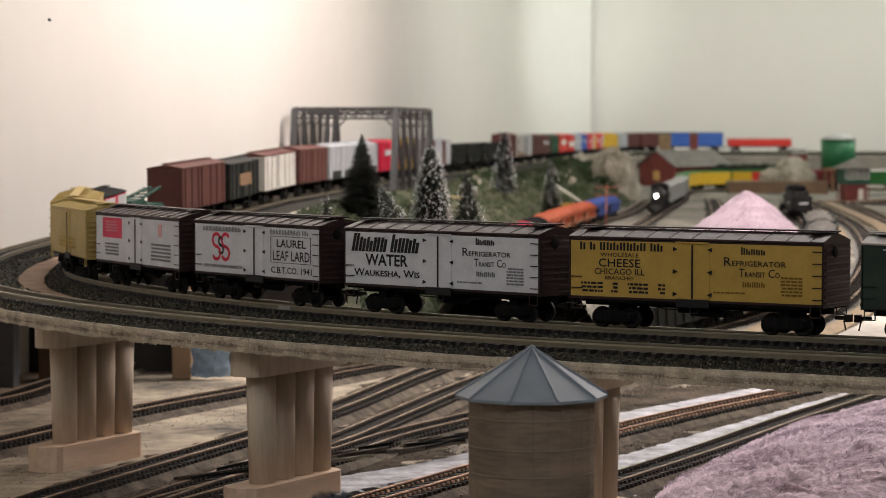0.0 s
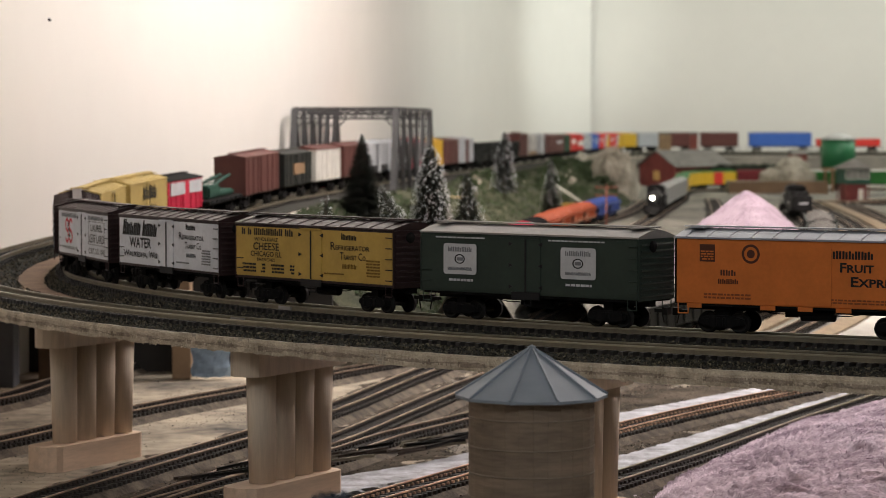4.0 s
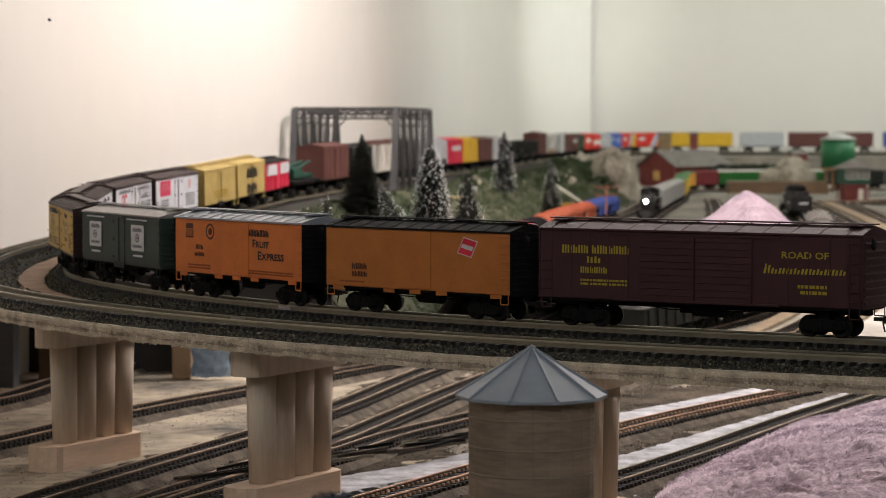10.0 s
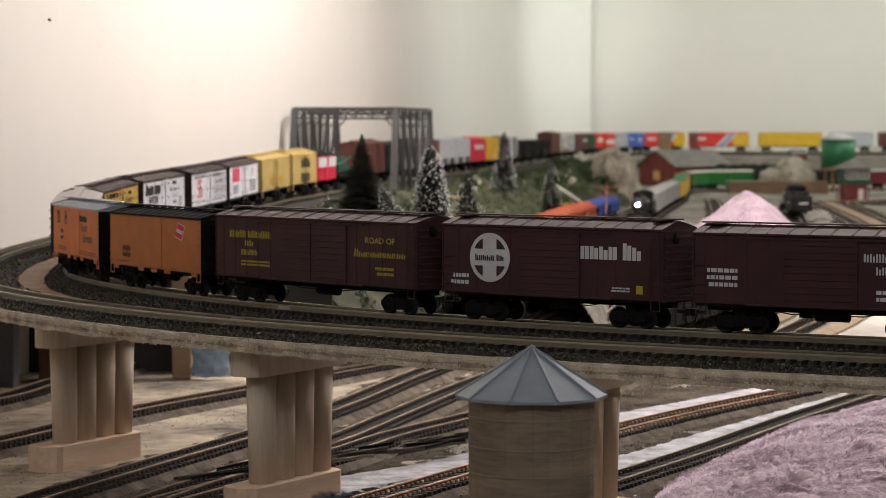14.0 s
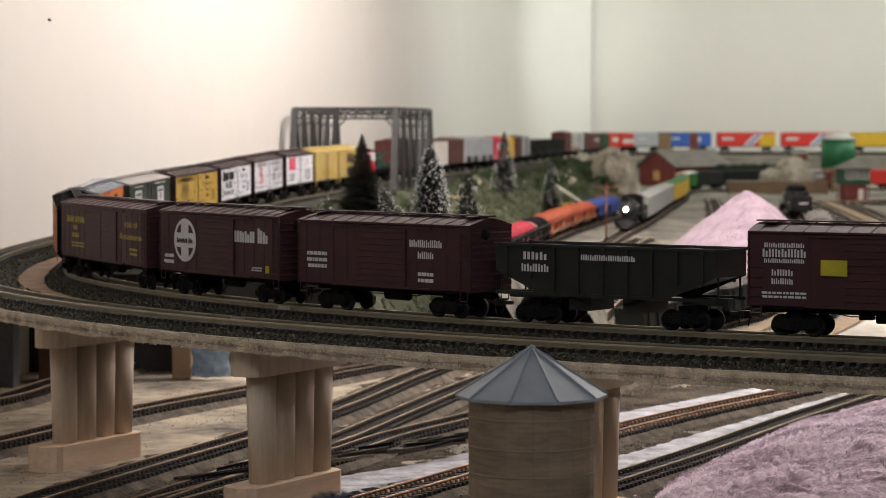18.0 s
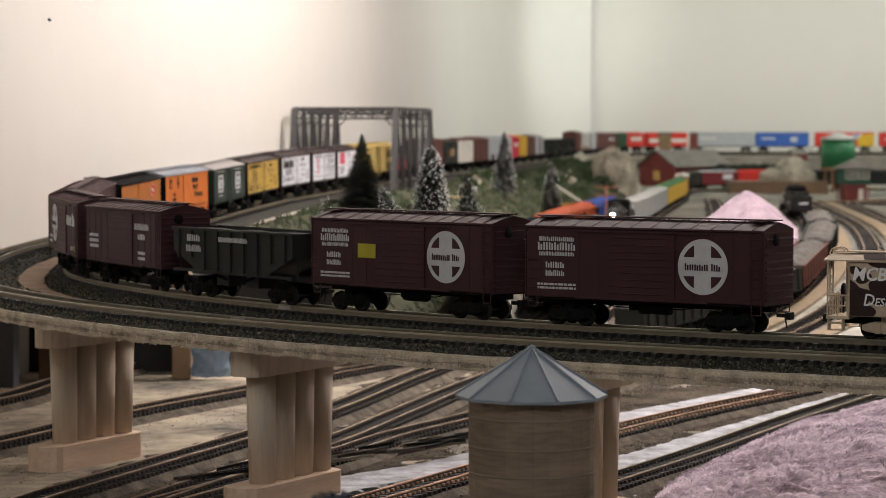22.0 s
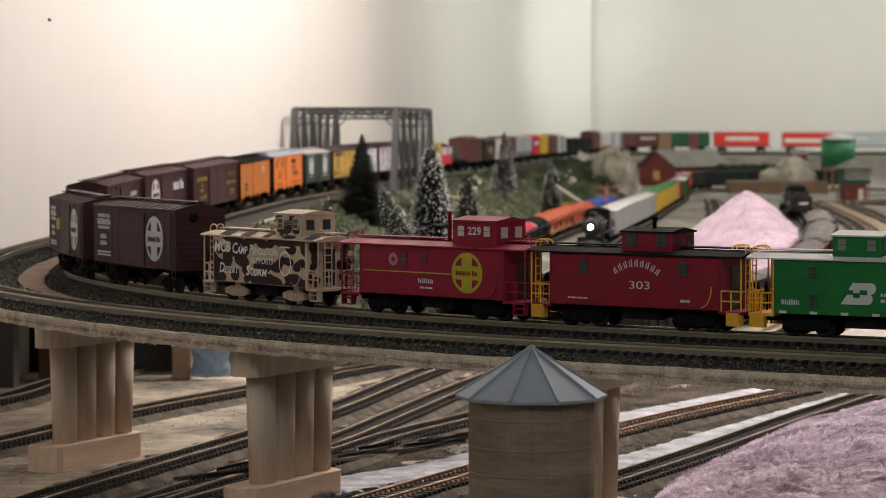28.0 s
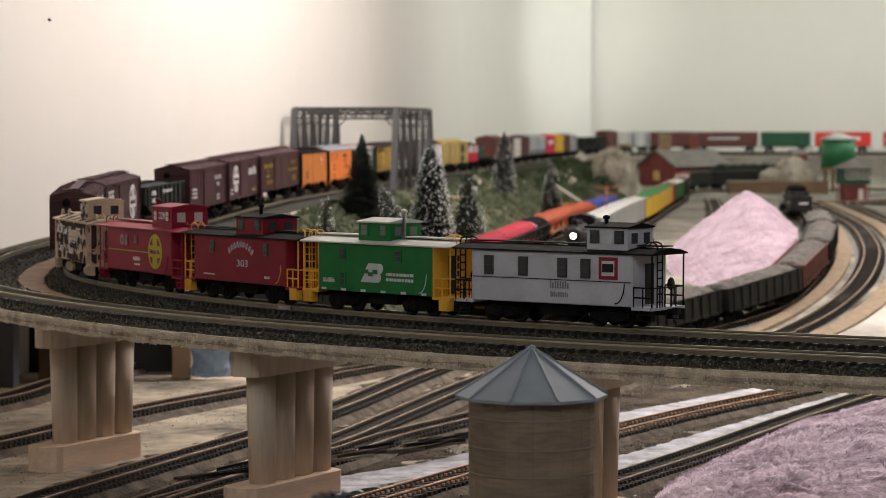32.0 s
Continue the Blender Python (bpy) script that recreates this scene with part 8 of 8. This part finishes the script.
def signal_tower(x, y):
    root = tagged(new("signal_tower"), "two-storey signal tower, red below and green above", "building")
    root.matrix_basis = pose(x, y, ground_z(y) - 0.001, rz=12)
    bm = B()
    box(bm, -0.021, 0.021, -0.019, 0.019, 0, 0.034)
    part("lower_wall", bm, BARNRED, root)
    bm = B()
    box(bm, -0.027, 0.027, -0.024, 0.024, 0.034, 0.064)
    part("upper_wall", bm, mat("tower_green", (0.025, 0.085, 0.055), 0.8), root)
    for xx in (-0.0195, -0.0065, 0.0065, 0.0195):
        bm = B()
        box(bm, xx - 0.0055, xx + 0.0055, -0.0248, -0.0241, 0.044, 0.061)
        wn = part("window", bm, mat("tower_white", (0.70, 0.68, 0.60), 0.6), root)
        for dz in (0.0490, 0.0565):
            bm = B()
            box(bm, xx - 0.0042, xx + 0.0042, -0.0252, -0.0248, dz - 0.003, dz + 0.003)
            part("pane", bm, GLASS, wn)
    bm = B()
    box(bm, 0.004, 0.014, -0.0198, -0.0191, 0.001, 0.024)
    part("door", bm, mat("tower_white", (0.70, 0.68, 0.60), 0.6), root)
    bm = B()
    lathe(bm, [(0.046, 0.064), (0.046, 0.0655), (0.0005, 0.085)], 4, Matrix.Rotation(math.pi / 4, 4, "Z"), smooth=False)
    part("roof", bm, ROOFGREY, root)
    for xx in (-0.024, 0.024):
        for k in range(2):
            bm = B()
            rod(bm, (xx, -0.024 + 0.048 * k, 0), (xx, -0.024 + 0.048 * k, 0.034), 0.0014, 6)
            part("post", bm, BARNRED, root)


signal_tower(0.820, 5.12)


def green_tank(x, y):
    root = tagged(new("storage_tank"), "bright green round tank on a brown timber stand", "water tank")
    root.location = (x, y, ground_z(y))
    bm = B()
    lathe(bm, [(0.038, 0.055), (0.038, 0.118), (0.0, 0.118)], 32)
    part("tank", bm, mat("tank_green", (0.012, 0.14, 0.05), 0.5, var=0.08), root)
    bm = B()
    lathe(bm, [(0.041, 0.118), (0.041, 0.120), (0.010, 0.132), (0.0, 0.133)], 32)
    part("roof", bm, mat("tank_lid", (0.45, 0.46, 0.44), 0.6), root)
    for k in range(8):
        a = math.pi * k / 4 + 0.2
        bm = B()
        rod(bm, (0.030 * math.cos(a), 0.030 * math.sin(a), 0), (0.030 * math.cos(a), 0.030 * math.sin(a), 0.052), 0.0028, 6)
        part("post", bm, TANBROWN, root)
    bm = B()
    lathe(bm, [(0.040, 0.050), (0.040, 0.055), (0, 0.055)], 24)
    part("floor", bm, TANBROWN, root)


green_tank(0.882, 5.72)
bm = B()
box(bm, 0, 0.215, -0.012, 0.012, 0, 0.030)
ob = structure(part("raised_edge", bm, mat("fascia_brown", (0.14, 0.085, 0.045), 0.7, var=0.2, scale=20)), "brown painted raised edge board", "edge board")
ob.matrix_basis = pose(0.628, 5.62, ground_z(5.6) - 0.003, rz=-3)
bm = B()
box(bm, 0.0, 0.215, 0.012, 0.13, 0.0, 0.029)
ob = structure(part("raised_ground", bm, DIRT), "raised scenery block behind the edge board", "ground")
ob.matrix_basis = pose(0.628, 5.62, ground_z(5.6) - 0.003, rz=-3)
hill("rock_outcrop", 0.340, 5.08, 0.047, 0.10, 0.100, "rough cream plaster rock outcrop above the lower track", 23.0, zb=-0.047, sharp=0.15, material=PLASTER, n=110, m=50, rasp=0.022)
hill("plaster_mound", 0.770, 5.72, 0.064, 0.070, 0.032, "cream plaster rock ledge, unfinished", 15.0, zb=-0.022, sharp=0.22, material=PLASTER, n=90, m=40, rasp=0.010)
hill("plaster_mound", 0.800, 5.86, 0.040, 0.050, 0.060, "low cream plaster step on the unfinished ledge", 19.0, zb=-0.030, sharp=0.12, material=PLASTER, n=80, m=30, rasp=0.008)
# dark hedge between the barn and the ledge
random.seed(41)
HEDGE = mat("hedge_foliage", (0.022, 0.030, 0.017), 0.95, var=0.5, scale=300, bump=0.8, bscale=600)
hill("hedge_bank", 0.765, 6.32, 0.105, 0.050, 0.050, "dark green planted bank behind the yard", 29.0, sharp=0.15, material=HEDGE, n=90, m=40, rasp=0.010)
for k in range(15):
    bush(0.672 + 0.0130 * k, 6.29 + 0.01 * (k % 3), ground_z(6.3) + 0.036 + 0.005 * (k % 2), random.uniform(0.016, 0.024), HEDGE, "dark green hedge clump behind the yard")
bm = B()
box(bm, -0.018, 0.018, -0.015, 0.015, 0, 0.030)
r = tagged(new("small_house"), "small dark red house with grey roof", "building")
r.matrix_basis = pose(0.845, 6.1, 0.006, rz=10)
part("wall", bm, BARNRED, r)
bm = B()
prism(bm, [(-0.02, 0.030), (0.02, 0.030), (0, 0.042)], -0.021, 0.021)
part("roof", bm, ROOFGREY, r)
# two plain stacks behind the barn
for x, w, c, lab in ((0.632, 0.034, (0.20, 0.13, 0.07), "tan square tower behind the barn"), (0.714, 0.022, (0.16, 0.04, 0.03), "dark red brick stack behind the barn")):
    r = tagged(new("brick_stack"), lab, "building")
    r.location = (x, 7.3, ground_z(7.3))
    bm = B()
    box(bm, -w / 2, w / 2, -w / 2, w / 2, 0, 0.124)
    bmesh.ops.bevel(bm, geom=bm.edges[:], offset=0.0008, segments=1, affect="EDGES")
    part("shaft", bm, mat("stack_%d" % int(x * 1000), c, 0.85, scale=80, var=0.3), r)
    bm = B()
    box(bm, -w / 2 - 0.0015, w / 2 + 0.0015, -w / 2 - 0.0015, w / 2 + 0.0015, 0.124, 0.130)
    part("coping", bm, ROOFGREY, r)
# fascia below the far shelf
bm = B()
ribbon(bm, main, 5.6, 9.4, -0.075, -0.060, -0.075, -0.0142, 0.05)
structure(part("shelf_front", bm, mat("fascia_grey", (0.20, 0.18, 0.15), 0.85, var=0.3, scale=12)), "grey-brown scenery front below the far track", "fascia")

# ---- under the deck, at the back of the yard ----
# Added sheet, coloured near black to stand for the shade in this opening.
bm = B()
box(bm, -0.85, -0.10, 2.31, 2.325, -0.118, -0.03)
structure(part("shade_panel", bm, mat("shadow_board", (0.035, 0.032, 0.03), 0.9)), "near-black panel standing for the shaded opening below the upper line", "panel")
for x0, x1, y0, c, nm, lab in ((-0.46, -0.365, 2.17, (0.11, 0.12, 0.14), "storage_box", "grey storage box under the layout"), (-0.352, -0.318, 2.22, (0.16, 0.10, 0.06), "timber_post", "brown timber post under the layout"), (-0.238, -0.222, 2.24, (0.30, 0.20, 0.12), "timber_post", "pale timber post under the layout")):
    bm = B()
    box(bm, x0, x1, y0, y0 + 0.03, -0.118, -0.024)
    bmesh.ops.bevel(bm, geom=bm.edges[:], offset=0.001, segments=1, affect="EDGES")
    tagged(part(nm, bm, mat(nm + "_paint_%d" % int(-x0 * 1000), c, 0.8, scale=30)), lab, "box" if "box" in nm else "post")
bm = B()
rows = []
for i in range(13):
    row = []
    for j in range(11):
        u, v = i / 12, j / 10
        x = -0.221 + 0.034 * u + 0.002 * math.sin(v * 9) * (u - 0.5)
        row.append(bm.verts.new((x, 2.245 - 0.006 * math.sin(math.pi * u) + 0.0022 * noise.noise(Vector((u * 6, v * 5, 2))), -0.1155 + 0.028 * v + 0.002 * math.sin(u * 7) * v)))
    rows.append(row)
for i in range(12):
    for j in range(10):
        bm.faces.new((rows[i][j], rows[i + 1][j], rows[i + 1][j + 1], rows[i][j + 1]))
bag = part("plastic_bag", bm, mat("bag_blue", (0.28, 0.38, 0.50), 0.5, var=0.15, scale=60))
sol = bag.modifiers.new("thick", "SOLIDIFY")
sol.thickness = 0.004
tagged(bag, "crumpled pale blue plastic bag at the back of the yard", "bag")


# ---- dusky tree close to the lens ----
random.seed(31)
root = tagged(new("bushy_tree"), "dark blue-grey flocked bushy tree on the bare board", "tree")
root.location = (-0.0315, 0.72, -0.118)
bm = B()
lathe(bm, [(0.0030, 0.0), (0.0020, 0.06), (0.0008, 0.115)], 8)
for a in (0.3, 2.2, 4.1, 5.4):
    rod(bm, (0, 0, 0.085), (0.007 * math.cos(a), 0.007 * math.sin(a), 0.104), 0.0007, 5)
part("trunk", bm, mat("bark", (0.07, 0.05, 0.035), 0.9), root)
bm = B()
for _ in range(5200):
    v = Vector((random.gauss(0, 1), random.gauss(0, 1), random.gauss(0, 1))).normalized() * random.uniform(0.55, 1.0)
    c = Vector((v.x * 0.0110, v.y * 0.0110, 0.1072 + v.z * 0.0125))
    q = random.uniform(0.0006, 0.0016)
    vs = [bm.verts.new(c + Vector((random.uniform(-q, q), random.uniform(-q, q), random.uniform(-q, q)))) for _k in range(3)]
    bm.faces.new(vs)
part("crown", bm, grains("dusky_leaf", (0.020, 0.028, 0.040), (0.16, 0.19, 0.24)), root)


# ---- what moves ----
def motions():
    times = [0.5 * i for i in range(65)]
    for root, s, length in MOVERS:
        walk(root, [(t, car_pose(s + travelled(t), length)) for t in times])
    front = [(0, 4.19), (2, 4.13), (9, 3.93), (13, 3.77), (20, 3.41), (24, 3.155), (28, 2.905), (32, 2.675)]
    run = np.arange(0, LOCO_LEN, 0.01)
    ys = np.array([loco_line(s)[0].y for s in run])
    xs = np.array([loco_line(s)[0].x for s in run])
    ok = xs < 0.56
    lead = [(t, float(np.interp(-y, -ys[ok], run[ok]))) for t, y in front]
    for root, back, length in SECOND:
        rows = []
        for t in range(0, 33, 2):
            s = float(np.interp(t, [q[0] for q in lead], [q[1] for q in lead])) - back
            a, _ = loco_line(s + 0.3 * length)
            b, _ = loco_line(s - 0.3 * length)
            d = (a - b).normalized()
            y = Vector((0, 0, 1)).cross(d).normalized()
            m = Matrix((d, y, d.cross(y))).transposed().to_4x4()
            m.translation = (a + b) / 2
            rows.append((t, m))
        walk(root, rows)


motions()
